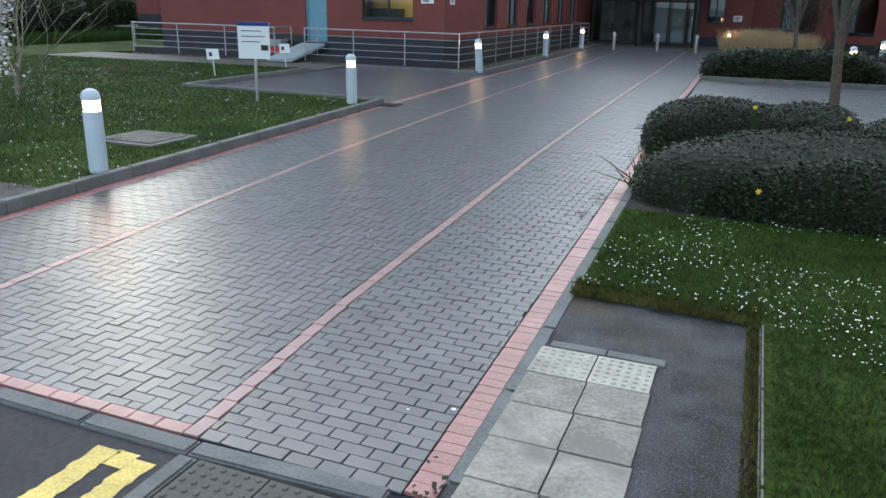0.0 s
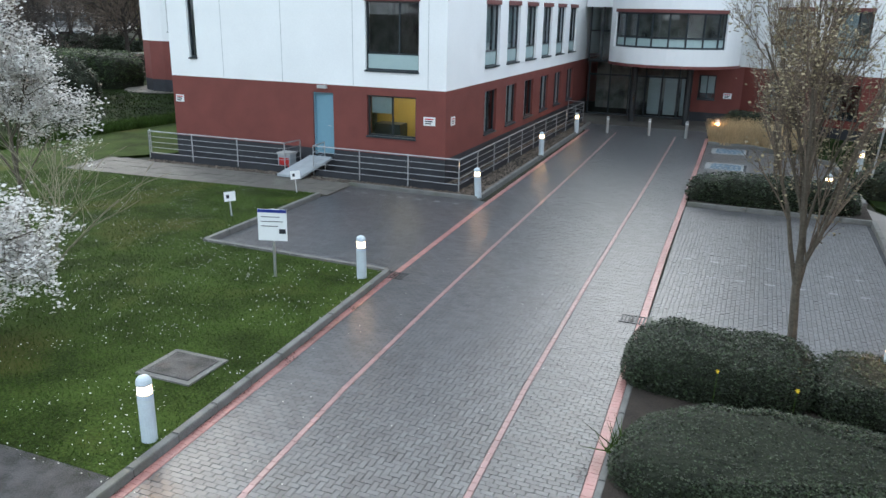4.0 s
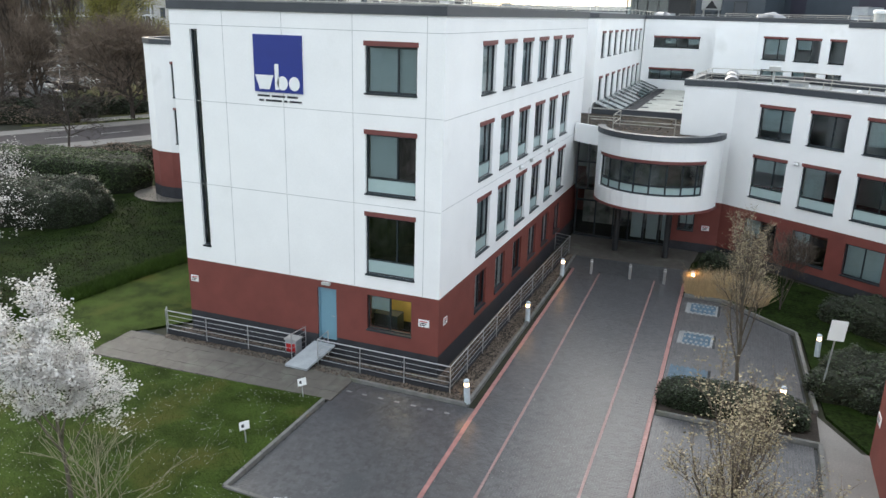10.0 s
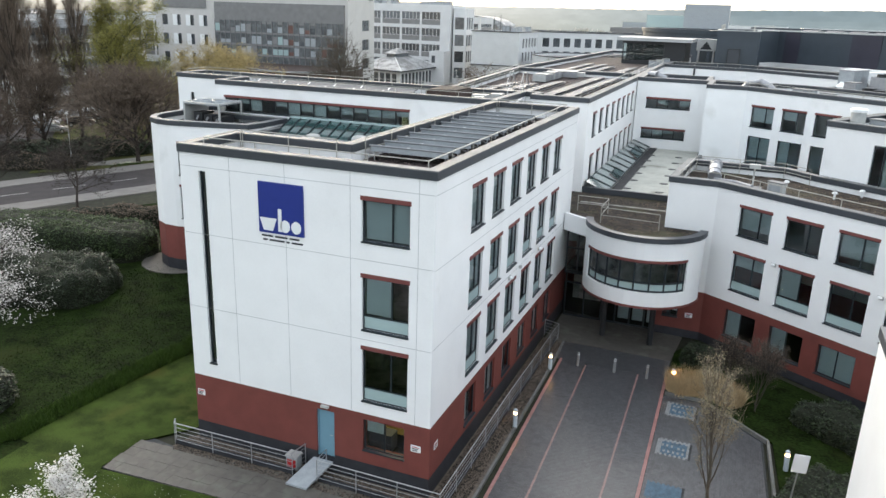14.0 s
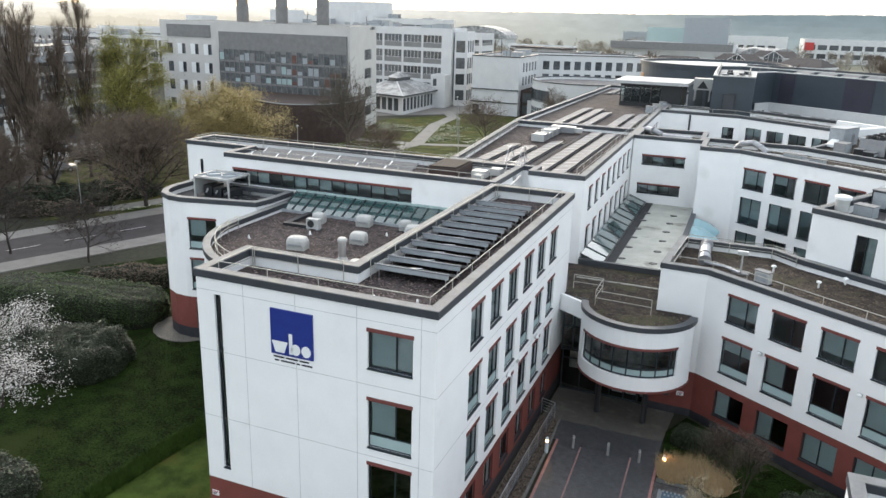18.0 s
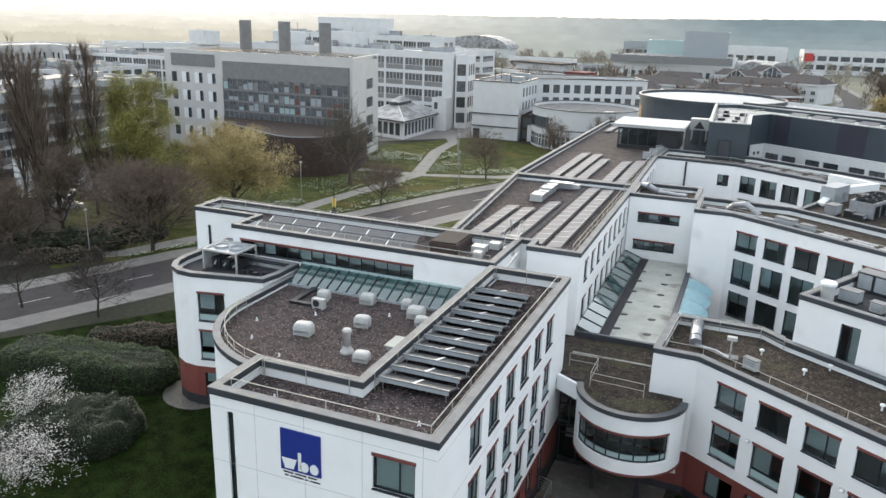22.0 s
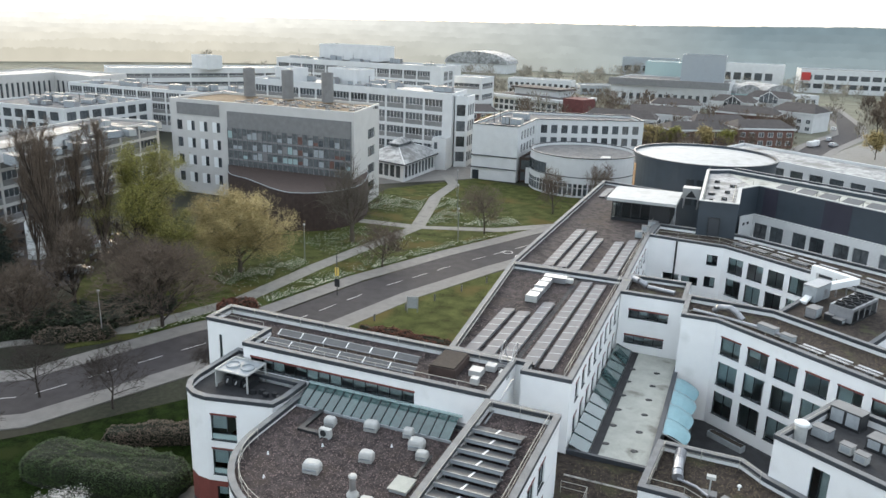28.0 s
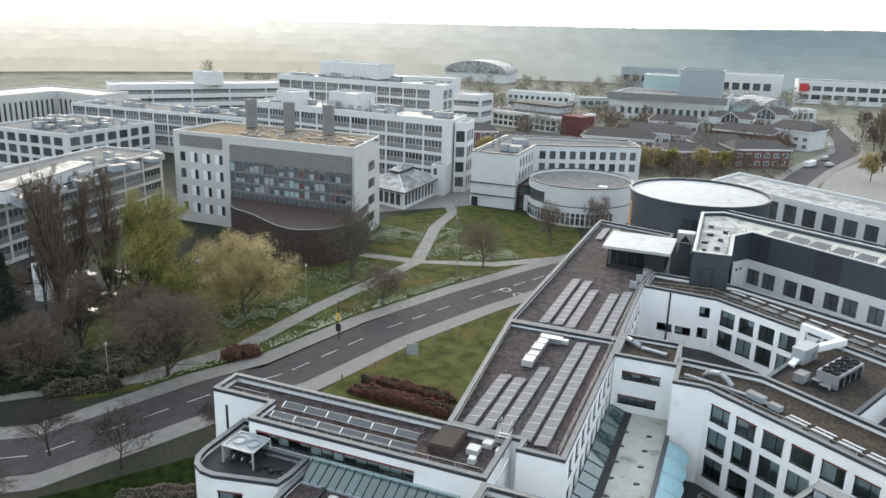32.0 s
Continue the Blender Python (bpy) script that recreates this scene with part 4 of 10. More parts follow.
link = thing("link_block", "white link block with two strip windows", "building")
H_POLY = [(-9.45, 74.4), (-3.1, 74.4), (-3.1, 80.5), (-9.45, 80.5)]
shell(link, H_POLY, [(0, 13.05, "white", "")], {0: [(0.95, 4.9, 10.35, 11.3, "strip"), (0.75, 4.7, 7.55, 8.5, "strip")]})
coping(link, H_POLY, 13.05)
slab(link, H_POLY, 12.5, "gravel_moss")

rear = thing("angled_wing", "white angled wing with rows of square windows", "building")
I_POLY = [(-3.05, 70.5), (0.2, 70.5), (14.2, 61.1), (33.0, 48.4), (37.0, 54.4), (15.0, 69.2), (5.2, 75.8), (-3.05, 76.5)]
i_rows = ((9.85, 11.62, "upper"), (6.75, 9.05, "plain"), (3.7, 6.0, "plain"))
shell(rear, I_POLY, [(0, 13.05, "white", "")],
      {1: [h for k in range(6) for h in storeys(0.65 + 2.82 * k, 2.1, i_rows)], 2: [h for k in range(7) for h in storeys(0.7 + 2.82 * k, 2.1, i_rows)]})
coping(rear, I_POLY, 13.05)
slab(rear, I_POLY, 12.4, "gravel_moss")

court_wing = thing("court_wing", "white wing behind the plant court with square windows", "building")
Q_POLY = [(-10.0, 98.4), (-0.5, 97.4), (14.2, 87.6), (44.0, 67.0), (48.5, 73.0), (20.0, 94.0), (1.6, 104.2), (-9.6, 105.0)]
q_rows = ((9.85, 11.8, "plain"), (6.9, 9.05, "plain"))
shell(court_wing, Q_POLY, [(0, 13.05, "white", "")],
      {0: [(2.4, 4.4, 7.3, 8.3, "plain"), (4.8, 6.8, 7.3, 8.3, "plain"), (7.6, 8.9, 10.3, 11.6, "plain"), (7.6, 8.9, 7.4, 8.7, "plain")], 1: [h for k in range(6) for h in storeys(0.8 + 2.77 * k, 2.1, q_rows)], 2: [h for k in range(10) for h in storeys(0.8 + 2.9 * k, 2.1, q_rows)]})
coping(court_wing, Q_POLY, 13.05)
part("downpipe", Build().rod((-6.3, 97.93, 5.7), (-6.3, 97.93, 12.7), 0.11, 8), "dark_metal", court_wing, "dark downpipe")
slab(court_wing, Q_POLY, 12.4, "gravel_moss")

right = thing("entrance_wing", "white angled entrance wing over a red ground floor", "building")
J_POLY = [(-3.0, 45.3), (-0.3, 45.2), (13.1, 36.2), (25.0, 28.2), (29.0, 34.2), (5.0, 50.3), (3.4, 51.9), (-2.5, 52.0)]
j_rows = ((6.95, 8.66, "upper"), (3.75, 6.0, "office"), (0.95, 2.55, "half"))
shell(right, J_POLY, [(0, 0.5, "black", ""), (0.5, 3.0, "red", "red masonry ground floor"), (3.0, 9.65, "white", "")],
      {0: [(0.45, 1.35, 1.2, 2.5, "plain")], 1: [h for k in range(5) for h in storeys(1.55 + 2.83 * k, 1.95, j_rows)], 2: [h for k in range(4) for h in storeys(1.0 + 2.83 * k, 1.95, j_rows)]})
coping(right, J_POLY, 9.65)
slab(right, J_POLY, 9.05, "gravel_moss")

plantroom = thing("plant_room", "white plant room standing on the entrance wing's roof", "building")
K_POLY = [(5.05, 50.3), (20.0, 41.3), (24.5, 48.6), (9.3, 57.7)]
shell(plantroom, K_POLY, [(0, 12.9, "white", "")], {0: [(2.8, 4.0, 9.4, 11.9, "plain")]})
coping(plantroom, K_POLY, 12.9)
slab(plantroom, K_POLY, 12.1, "felt")

# entrance bay
bay = thing("entrance_bay", "curved white bay over the entrance on two dark columns", "building")
BAY = arc(-3.9, 44.1, 3.35, 188, 352, 22)
BAY_IN = arc(-3.9, 44.1, 3.05, 188, 352, 22)
for z0, z1, holes in ((3.15, 3.95, False), (5.70, 7.05, False), (3.95, 5.70, True)):
    for i in range(22):
        if holes and 3 <= i <= 17:
            continue
        wall(bay, "wall_panel", BAY[i], BAY[i + 1], BAY_IN[i], BAY_IN[i + 1], z0, z1, [], "white")
bw = Build()
for i in range(3, 19):
    p = Vector(arc(-3.9, 44.1, 3.2, 188, 352, 22)[i])
    if (i - 3) % 2 == 0 or i == 18:
        bw.rod((*p, 3.95), (*p, 5.70), 0.05, 6)
for z in (3.96, 4.42, 5.58):
    ring_ = arc(-3.9, 44.1, 3.24, 188, 352, 22)
    ring_in = arc(-3.9, 44.1, 3.14, 188, 352, 22)
    for i in range(3, 18):
        bw.hexa((*ring_[i], z), (*ring_[i + 1], z), (*ring_in[i + 1], z), (*ring_in[i], z), (0, 0, 0.09))
bay_win = part("window", bw, "frame", bay, "curved ribbon window with dark frames")
g1, g2, g3 = Build(), Build(), Build()
rg = arc(-3.9, 44.1, 3.18, 188, 352, 22)
rl = arc(-3.9, 44.1, 3.36, 188, 352, 22)
rl2 = arc(-3.9, 44.1, 3.30, 188, 352, 22)
for i in range(3, 18):
    g1.poly((*rg[i], 4.51), (*rg[i + 1], 4.51), (*rg[i + 1], 5.58), (*rg[i], 5.58))
    g2.poly((*rg[i], 4.05), (*rg[i + 1], 4.05), (*rg[i + 1], 4.42), (*rg[i], 4.42))
part("pane", g1, GLASS, bay_win).visible_shadow = False
part("spandrel", g2, "spandrel", bay_win)
part("lintel", g3.ring(rl[3:19], rl2[3:19], 5.66, 5.82, False), "lintel", bay_win)
part("fascia", Build().ring(arc(-3.9, 44.1, 3.43, 184, 356, 22), arc(-3.9, 44.1, 3.0, 184, 356, 22), 6.8, 7.09, False), "coping", bay, "dark grey roof edge fascia")
part("soffit", Build().prism(arc(-3.9, 44.1, 3.38, 184, 356, 22), 3.02, 3.16), "lintel", bay, "dark red soffit edge")
part("floor_slab", Build().prism(arc(-3.9, 44.1, 2.9, 184, 356, 22), 3.2, 3.4), "inside", bay)
part("back_wall", Build().box(-6.9, 44.5, 3.2, -1.0, 44.7, 6.5), "inside", bay)
deck = [(-14.2, 46.4), (-8.8, 46.4), (-8.8, 44.6), (-7.2, 43.7)] + arc(-3.9, 44.1, 3.0, 190, 350, 16) + [(-0.9, 45.25), (-3.0, 45.4), (-2.6, 52.0), (-14.2, 52.0)]
part("roof", Build().prism(deck, 6.4, 6.65), "gravel_moss", bay, "mossy gravel roof")
for x, y in ((-5.71, 43.4), (-2.88, 43.2)):
    part("column", Build().lathe(x, y, [(0.17, 0.0), (0.17, 3.05)], 14), "dark_metal", bay, "round dark column")
wall(bay, "wall", (-8.8, 44.6), (-7.2, 43.6), (-8.7, 44.8), (-7.1, 43.8), 5.9, 6.95, [], "white")

entrance = thing("entrance_screen", "glazed entrance doors in dark frames", "entrance")
b = Build()
for x in (-8.6, -7.4, -6.3, -5.4, -4.5, -3.6, -2.7):
    b.box(x - 0.04, 45.6, 0, x + 0.04, 45.72, 3.0)
for z in (0.0, 2.2, 2.92):
    b.box(-8.6, 45.6, z, -2.7, 45.72, z + 0.09)
for x in (-8.6, -7.9, -7.25):
    b.box(x - 0.04, 45.1, 3.0, x + 0.04, 45.2, 6.7)
for z in (3.0, 4.6, 6.6):
    b.box(-8.6, 45.1, z, -7.2, 45.2, z + 0.09)
part("door_frame", b, "frame", entrance)
for x in (-8.56, -7.36, -6.26, -5.36, -4.46, -3.56):
    part("pane", Build().poly((x, 45.66, 0.09), (x + 0.85, 45.66, 0.09), (x + 0.85, 45.66, 2.2), (x, 45.66, 2.2)), GLASS, entrance).visible_shadow = False
part("pane", Build().poly((-8.56, 45.15, 3.1), (-7.25, 45.15, 3.1), (-7.25, 45.15, 6.6), (-8.56, 45.15, 6.6)), GLASS, entrance).visible_shadow = False
part("lobby_wall", Build().box(-8.8, 49.0, 0, -2.6, 49.2, 6.7), "inside", entrance)
for x in (-5.36, -4.46, -3.56):
    part("lobby_screen", Build().box(x + 0.05, 46.4, 0.1, x + 0.7, 46.44, 2.2), "blind", entrance, "pale inner door leaf")
part("lobby_ceiling", Build().box(-8.8, 45.8, 2.95, -2.6, 49.0, 3.02), "inside", entrance)

# inner court
court = thing("court_roof", "pale flat roof between the wings with a sloping rooflight", "roof")
part("roof", Build().box(-9.35, 52.3, 6.3, -3.15, 74.35, 6.6), "membrane", court, "stained pale roof membrane")
part("edge", Build().box(-9.35, 52.0, 6.3, -3.15, 52.3, 7.05).box(-3.15, 52.0, 4.0, -2.75, 74.35, 7.0), "coping", court, "dark roof edge")
part("lower_roof", Build().prism([(-2.7, 52.1), (3.4, 52.0), (5.05, 50.4), (9.2, 57.6), (14.2, 61.0), (0.2, 70.4), (-2.7, 70.4)], 2.2, 2.5), "felt", court, "dark low roof of the court")
for k in range(11):
    y = 52.5 + 1.97 * k
    pane_ = Build().poly((-7.75, y, 6.72), (-7.75, y + 1.9, 6.72), (-9.32, y + 1.9, 7.3), (-9.32, y, 7.3))
    part("rooflight_pane", pane_, "green_glass", court)
b = Build()
for k in range(12):
    y = 52.45 + 1.97 * k
    b.rod((-7.72, y, 6.74), (-9.3, y, 7.34), 0.035, 4)
b.rod((-7.72, 52.4, 6.74), (-7.72, 74.2, 6.74), 0.05, 4)
part("rooflight_frame", b, "frame", court)
part("gutter", Build().box(-7.68, 52.4, 6.6, -7.0, 74.3, 6.64), "felt", court, "dark gutter strip")

# near building that closes the side of the drive
nearby = thing("side_building", "white building over a red ground floor beside the path", "building")
N_POLY = [(5.4, 5.5), (16, 5.5), (16, 24.9), (5.4, 24.9)]
shell(nearby, N_POLY, [(0, 3.0, "red", ""), (3.0, 9.65, "white", "")])
slab(nearby, N_POLY, 9.1, "gravel_moss")
coping(nearby, N_POLY, 9.65)


# ---- farther buildings ----
def far_building(name, label, poly, z1, rows, edges, wall_mat="far_white", roof_mat="far_roof", z0=0.0, parapet=0.5, win="far_glass", roof_drop=0.5, bands=False, pairs=None):
    """A plainer building: walls, roof and set-back windows. rows: (z0, z1); edges: {edge: (first u, width, pitch, count)}."""
    ob = thing(name, label, "building")
    k = len(poly)
    holes = {i: [(u0 + p * j, u0 + p * j + w, a, b) for j in range(n) for a, b in rows] for i, (u0, w, p, n) in edges.items()}
    for i, (starts, w) in (pairs or {}).items():
        holes[i] = [(u, u + w, a, b) for u in starts for a, b in rows]
    ins = inset(poly, 0.4)
    for i in range(k):
        wall(ob, "wall", poly[i], poly[(i + 1) % k], ins[i], ins[(i + 1) % k], z0, z1, holes.get(i, []), wall_mat)
        a, d, _ = span(poly[i], poly[(i + 1) % k])
        n = Vector((d.y, -d.x))
        for h in holes.get(i, []):
            f = lambda u, z: (*(a + d * u - n * 0.22), z)  # noqa: E731
            low = h[2] + (h[3] - h[2]) * 0.4 if bands else h[2]
            w = part("window", Build().poly(f(h[0], low), f(h[1], low), f(h[1], h[3]), f(h[0], h[3])), win, ob)
            if bands:
                part("spandrel", block(Build(), a, d, n, h[0], h[1], -0.24, -0.12, h[2], low), "grey_panel", w, "grey spandrel panel")
                b = block(Build(), a, d, n, h[0], h[1], -0.22, -0.1, low, low + 0.08)
                for m_ in range(1, 5):
                    u = h[0] + (h[1] - h[0]) * m_ / 5
                    block(b, a, d, n, u - 0.05, u + 0.05, -0.22, -0.15, low + 0.08, h[3])
                part("window_frame", b, "far_white", w)
                continue
            b = Build()
            um = (h[0] + h[1]) / 2
            if h[1] - h[0] > 0.9:
                block(b, a, d, n, um - 0.04, um + 0.04, -0.22, -0.16, h[2], h[3])
            block(b, a, d, n, h[0], h[1], -0.22, -0.12, h[2], h[2] + 0.08)
            part("window_frame", b, "frame", w)
    part("roof", Build().prism(inset(poly, 0.41), z1 - roof_drop - 0.2, z1 - roof_drop), roof_mat, ob)
    return ob


science = far_building("science_building", "pale clad science building with a large glass front and three flues", [(-119.5, 134.5), (-104.8, 134.5), (-104.8, 134.51), (-79.0, 134.5), (-73.25, 134.5), (-76.8, 152.5), (-119.5, 152.5)], 20.8,
                       [(2.5, 4.6), (6.4, 8.5), (10.2, 12.3), (14.0, 16.1)], {0: (1.6, 1.5, 3.4, 4), 4: (9.5, 5.2, 6, 1)}, "beige", "brown_roof")
part("glass_front", Build().box(-104.0, 134.25, 6.5, -73.9, 134.45, 18.9), "science_glass", science, "tall grey glass front")
part("louvre_panel", Build().box(-117.5, 134.3, 17.5, -106.2, 134.45, 20.0), "grey_panel", science, "grey louvre panel")
part("louvre_band", Build().box(-104.0, 134.15, 15.4, -73.9, 134.26, 18.9), "grey_panel", science, "grey shading band over the glass")
b = Build()
for k in range(25):
    x = -104 + 30.1 * k / 24
    b.box(x - 0.05, 134.05, 6.5, x + 0.05, 134.24, 15.4)
for z in (8.6, 10.6, 12.9):
    b.box(-104.0, 134.06, z, -73.9, 134.25, z + 0.35)
part("mullion_grid", b, "grey_panel", science)
for j in range(1, 4):
    for z in (2.5, 6.4, 10.2, 14.0):
        x = -119.5 + 1.6 + 3.4 * j
        part("side_panel", Build().box(x - 0.5, 134.42, z - 0.05, x + 0.62, 134.495, z + 2.15), "sign_white", science, "white panel beside a window")
rng_s = random.Random(3)
for i in range(24):
    for j, z in enumerate((9.0, 11.0, 13.3)):
        if rng_s.random() < 0.72:
            m_ = rng_s.choice(("spandrel", "far_glass", "plant", "science_glass", "brick_far", "brick_far") if i > 13 else ("spandrel", "plant", "grey_panel", "plant", "science_glass"))
            part("tinted_panel", Build().box(-103.93 + i * 1.2542, 134.12, z, -102.82 + i * 1.2542, 134.22, z + rng_s.choice((0.7, 1.1, 1.5))), m_, science)
    if rng_s.random() < 0.45:
        part("drop_panel", Build().box(-103.93 + i * 1.2542, 134.11, 14.9, -102.82 + i * 1.2542, 134.23, 15.38), "grey_panel", science)
bends = [Vector(p) for p in ((-108, 138), (-104.5, 134.3), (-98, 126.2), (-92, 123.7), (-86.5, 120.8), (-81.2, 118.1), (-76.5, 117.4), (-71.6, 121.0), (-69.4, 127.5), (-70.5, 134), (-73.5, 141), (-76.4, 146), (-78, 150))]
front_curve = []
for p, q, r_, s_ in zip(bends, bends[1:], bends[2:], bends[3:]):
    for t in (0.0, 0.25, 0.5, 0.75):
        front_curve.append(tuple(0.5 * (2 * q + (r_ - p) * t + (2 * p - 5 * q + 4 * r_ - s_) * t * t + (3 * q - p - 3 * r_ + s_) * t ** 3)))
front_curve += [(-76.4, 146), (-90, 140)]
part("curved_wall", Build().prism(front_curve, 0, 7.2), "brown_clad", science, "curved dark brown clad wall at the foot")
part("terrace", Build().prism(front_curve, 7.2, 7.3), "brown_clad", science)
part("terrace_rail", Build().ring(front_curve, inset(front_curve, 0.12), 7.3, 7.45), "plant", science)
for x in (-109.0, -98.6, -88.2):
    flue = part("flue", Build().lathe(x, 149.5, [(1.35, 20.6), (1.35, 27.0), (1.1, 27.0), (1.1, 26.4)], 16), "grey_panel", science, "tall grey flue")
b = Build()
for k in range(170):
    x, y = -107 + rng_s.random() * 31, 138 + rng_s.random() * 11
    b.box(x, y, 20.05, x + 0.4 + rng_s.random() * 1.1, y + 0.3 + rng_s.random() * 0.5, 20.25 + rng_s.random() * 0.4)
tagged(part("roof_plant", b, "grey_panel", science, "low roof plant round the flues"), kind="stuff")

far_building("teaching_block", "long white teaching block with rows of windows", [(-121.8, 70.0), (-130.6, 141.8), (-146, 140), (-137, 68)][::-1], 14.0, [(0.8, 3.5), (4.1, 6.8), (7.4, 10.1), (10.7, 13.3)],
             {2: (0.4, 6.2, 6.7, 10)}, "beige", "far_roof", bands=True)
far_building("grid_block", "white concrete block with a grid of windows", [(-146, 201.0), (-75.3, 192.8), (-76.8, 208.2), (-147, 216.5)], 20.0, [(2.6, 5.8), (6.7, 9.9), (10.8, 14.0), (14.9, 18.1)],
             {0: (0.6, 5.6, 6.2, 11), 1: (9.0, 2.6, 3.4, 1)}, "far_white", "white_roof", bands=True)
far_building("white_annex", "plain white annex at the end of the grid block", [(-78.8, 187.6), (-74.9, 188.2), (-75.2, 192.5), (-79.0, 192.9)], 8.5, [(5.6, 7.4)], {0: (0.6, 1.0, 1.6, 1)}, "far_white", "white_roof")
far_building("grid_block", "white concrete block with a grid of windows", [(-192, 283), (-113, 278), (-113.6, 292), (-192, 298)], 21.5, [(3.5, 6.8), (7.7, 11.0), (11.9, 15.2), (16.1, 19.4)],
             {0: (0.9, 5.5, 6.1, 12), 1: (1.2, 4.6, 5.8, 2)}, "far_white", "white_roof", bands=True)
far_building("banded_block", "small white block with bands of windows", [(-118, 300), (-105, 301), (-104.5, 315), (-118, 315)], 16.5, [(3, 5.2), (7.4, 9.6), (11.8, 14)], {0: (0.8, 11.2, 12, 1), 1: (0.8, 12, 13, 1)}, "far_white", "white_roof", bands=True)
white_x = far_building("corner_block", "white office block with a blank end wall", [(-65.4, 182.3), (-53.2, 182.0), (-53.6, 200.6), (-27.1, 213.3), (-32.3, 224.2), (-66.3, 214.5)], 14.0, [(7.2, 9.3), (10.4, 12.6)],
                       {1: (3.4, 1.6, 2.9, 5), 2: (1.2, 1.75, 2.8, 10)}, "far_white", "far_roof")
for z in (3.0, 6.1):
    part("band", Build().box(-65.45, 181.85, z, -53.2, 182.25, z + 0.22), "coping", white_x, "dark string course on the blank wall")
part("end_door", Build().box(-64.9, 182.0, 0, -63.2, 182.2, 2.3), "frame", white_x, "dark door in the blank wall")
part("fascia", Build().ring(inset([(-65.4, 182.3), (-53.2, 182.0), (-53.6, 200.6), (-27.1, 213.3), (-32.3, 224.2), (-66.3, 214.5)], -0.12), inset([(-65.4, 182.3), (-53.2, 182.0), (-53.6, 200.6), (-27.1, 213.3), (-32.3, 224.2), (-66.3, 214.5)], 0.45), 14.0, 14.25), "coping", white_x, "dark roof edge")
court_x = far_building("low_lobby", "low dark glazed lobby beside the blank wall", [(-53.0, 184.0), (-48.9, 184.6), (-48.9, 196.0), (-53.4, 196.0)], 6.3, [(0.4, 2.6), (3.2, 5.6)], {0: (0.4, 3.0, 3.4, 1)}, "brown_clad", "far_roof")
part("white_screen", Build().box(-51.0, 183.0, 0, -49.2, 183.3, 4.0), "far_white", court_x, "white screen wall")
pav = far_building("glass_pavilion", "low white pavilion with a shallow pyramid roof", [(-91, 172.3), (-78.0, 168.4), (-77.6, 189.5), (-90.6, 193.5)], 4.6, [(0.8, 3.8)], {0: (0.8, 1.6, 2.0, 6), 1: (0.8, 1.6, 2.0, 13)}, "far_white", "white_roof")
b = Build()
eaves = [(-92.0, 171.6, 4.62), (-77.2, 167.2, 4.62), (-76.8, 190.3, 4.62), (-91.6, 194.6, 4.62)]
top_ = [(-86.2, 176.9, 7.2), (-83.0, 176.0, 7.2), (-82.9, 184.6, 7.2), (-86.1, 185.6, 7.2)]
for q in range(4):
    b.poly(eaves[q], eaves[(q + 1) % 4], top_[(q + 1) % 4], top_[q])
lantern = part("lantern", Build().prism([p[:2] for p in inset([p[:2] for p in top_], 0.3)], 7.1, 8.0), "far_glass", pav, "glazed roof lantern")
cap_ = Build()
for q in range(4):
    cap_.poly((*inset([p[:2] for p in top_], -0.3)[q], 8.02), (*inset([p[:2] for p in top_], -0.3)[(q + 1) % 4], 8.02), (-84.5, 180.8, 9.3))
part("lantern_roof", cap_, "white_roof", lantern)
for q in range(4):
    part("hip", Build().rod(eaves[q], top_[q], 0.16, 5), "far_white", pav)
part("gutter", Build().ring([p[:2] for p in eaves], [p[:2] for p in inset([p[:2] for p in eaves], 0.5)], 4.3, 4.6), "coping", pav, "dark eaves")
part("pyramid_roof", b, "white_roof", pav)
drum = thing("white_drum", "round white lecture building with a flat grey roof", "building")
DX, DY, DR_ = -37.3, 185.6, 12.9
part("wall", Build().lathe(DX, DY, [(DR_, 0), (DR_, 9.2), (DR_ - 0.5, 9.2), (DR_ - 0.5, 8.6)], 64), "far_white", drum)
part("roof", Build().lathe(DX, DY, [(DR_ - 0.45, 8.3), (DR_ - 0.45, 8.65)], 64), "far_roof", drum)
part("rim", Build().ring(arc(DX, DY, DR_ + 0.12, 0, 354.4, 63), arc(DX, DY, DR_ - 0.3, 0, 354.4, 63), 9.2, 9.42), "coping", drum, "dark roof rim")
part("band", Build().lathe(DX, DY, [(DR_ + 0.04, 4.6), (DR_ + 0.04, 4.82)], 64), "coping", drum)
for k in range(9):
    a0, a1 = 196 + 5.0 * k, 200.6 + 5.0 * k
    out_, ins_ = arc(DX, DY, DR_ + 0.06, a0, a1, 3), arc(DX, DY, DR_ - 0.1, a0, a1, 3)
    wn_ = part("window", Build().ring(out_, ins_, 4.9, 7.3, False), "far_glass", drum)
    part("mullion", Build().rod((*arc(DX, DY, DR_ + 0.1, a1 + 0.2, a1 + 0.2, 1)[0], 4.9), (*arc(DX, DY, DR_ + 0.1, a1 + 0.2, a1 + 0.2, 1)[0], 7.3), 0.09, 4), "frame", wn_)
for k in range(24):
    a0 = 196 + 5.2 * k
    wn_ = part("window", Build().ring(arc(DX, DY, DR_ + 0.06, a0, a0 + 3.6, 2), arc(DX, DY, DR_ - 0.1, a0, a0 + 3.6, 2), 0.5, 3.2, False), "far_glass", drum)
    part("transom", Build().ring(arc(DX, DY, DR_ + 0.1, a0, a0 + 3.6, 2), arc(DX, DY, DR_, a0, a0 + 3.6, 2), 2.2, 2.35, False), "far_white", wn_)
part("roof_hatch", Build().box(DX + 5.5, DY - 6.5, 8.65, DX + 7.5, DY - 4.0, 8.95), "dome", drum, "pale roof hatch")
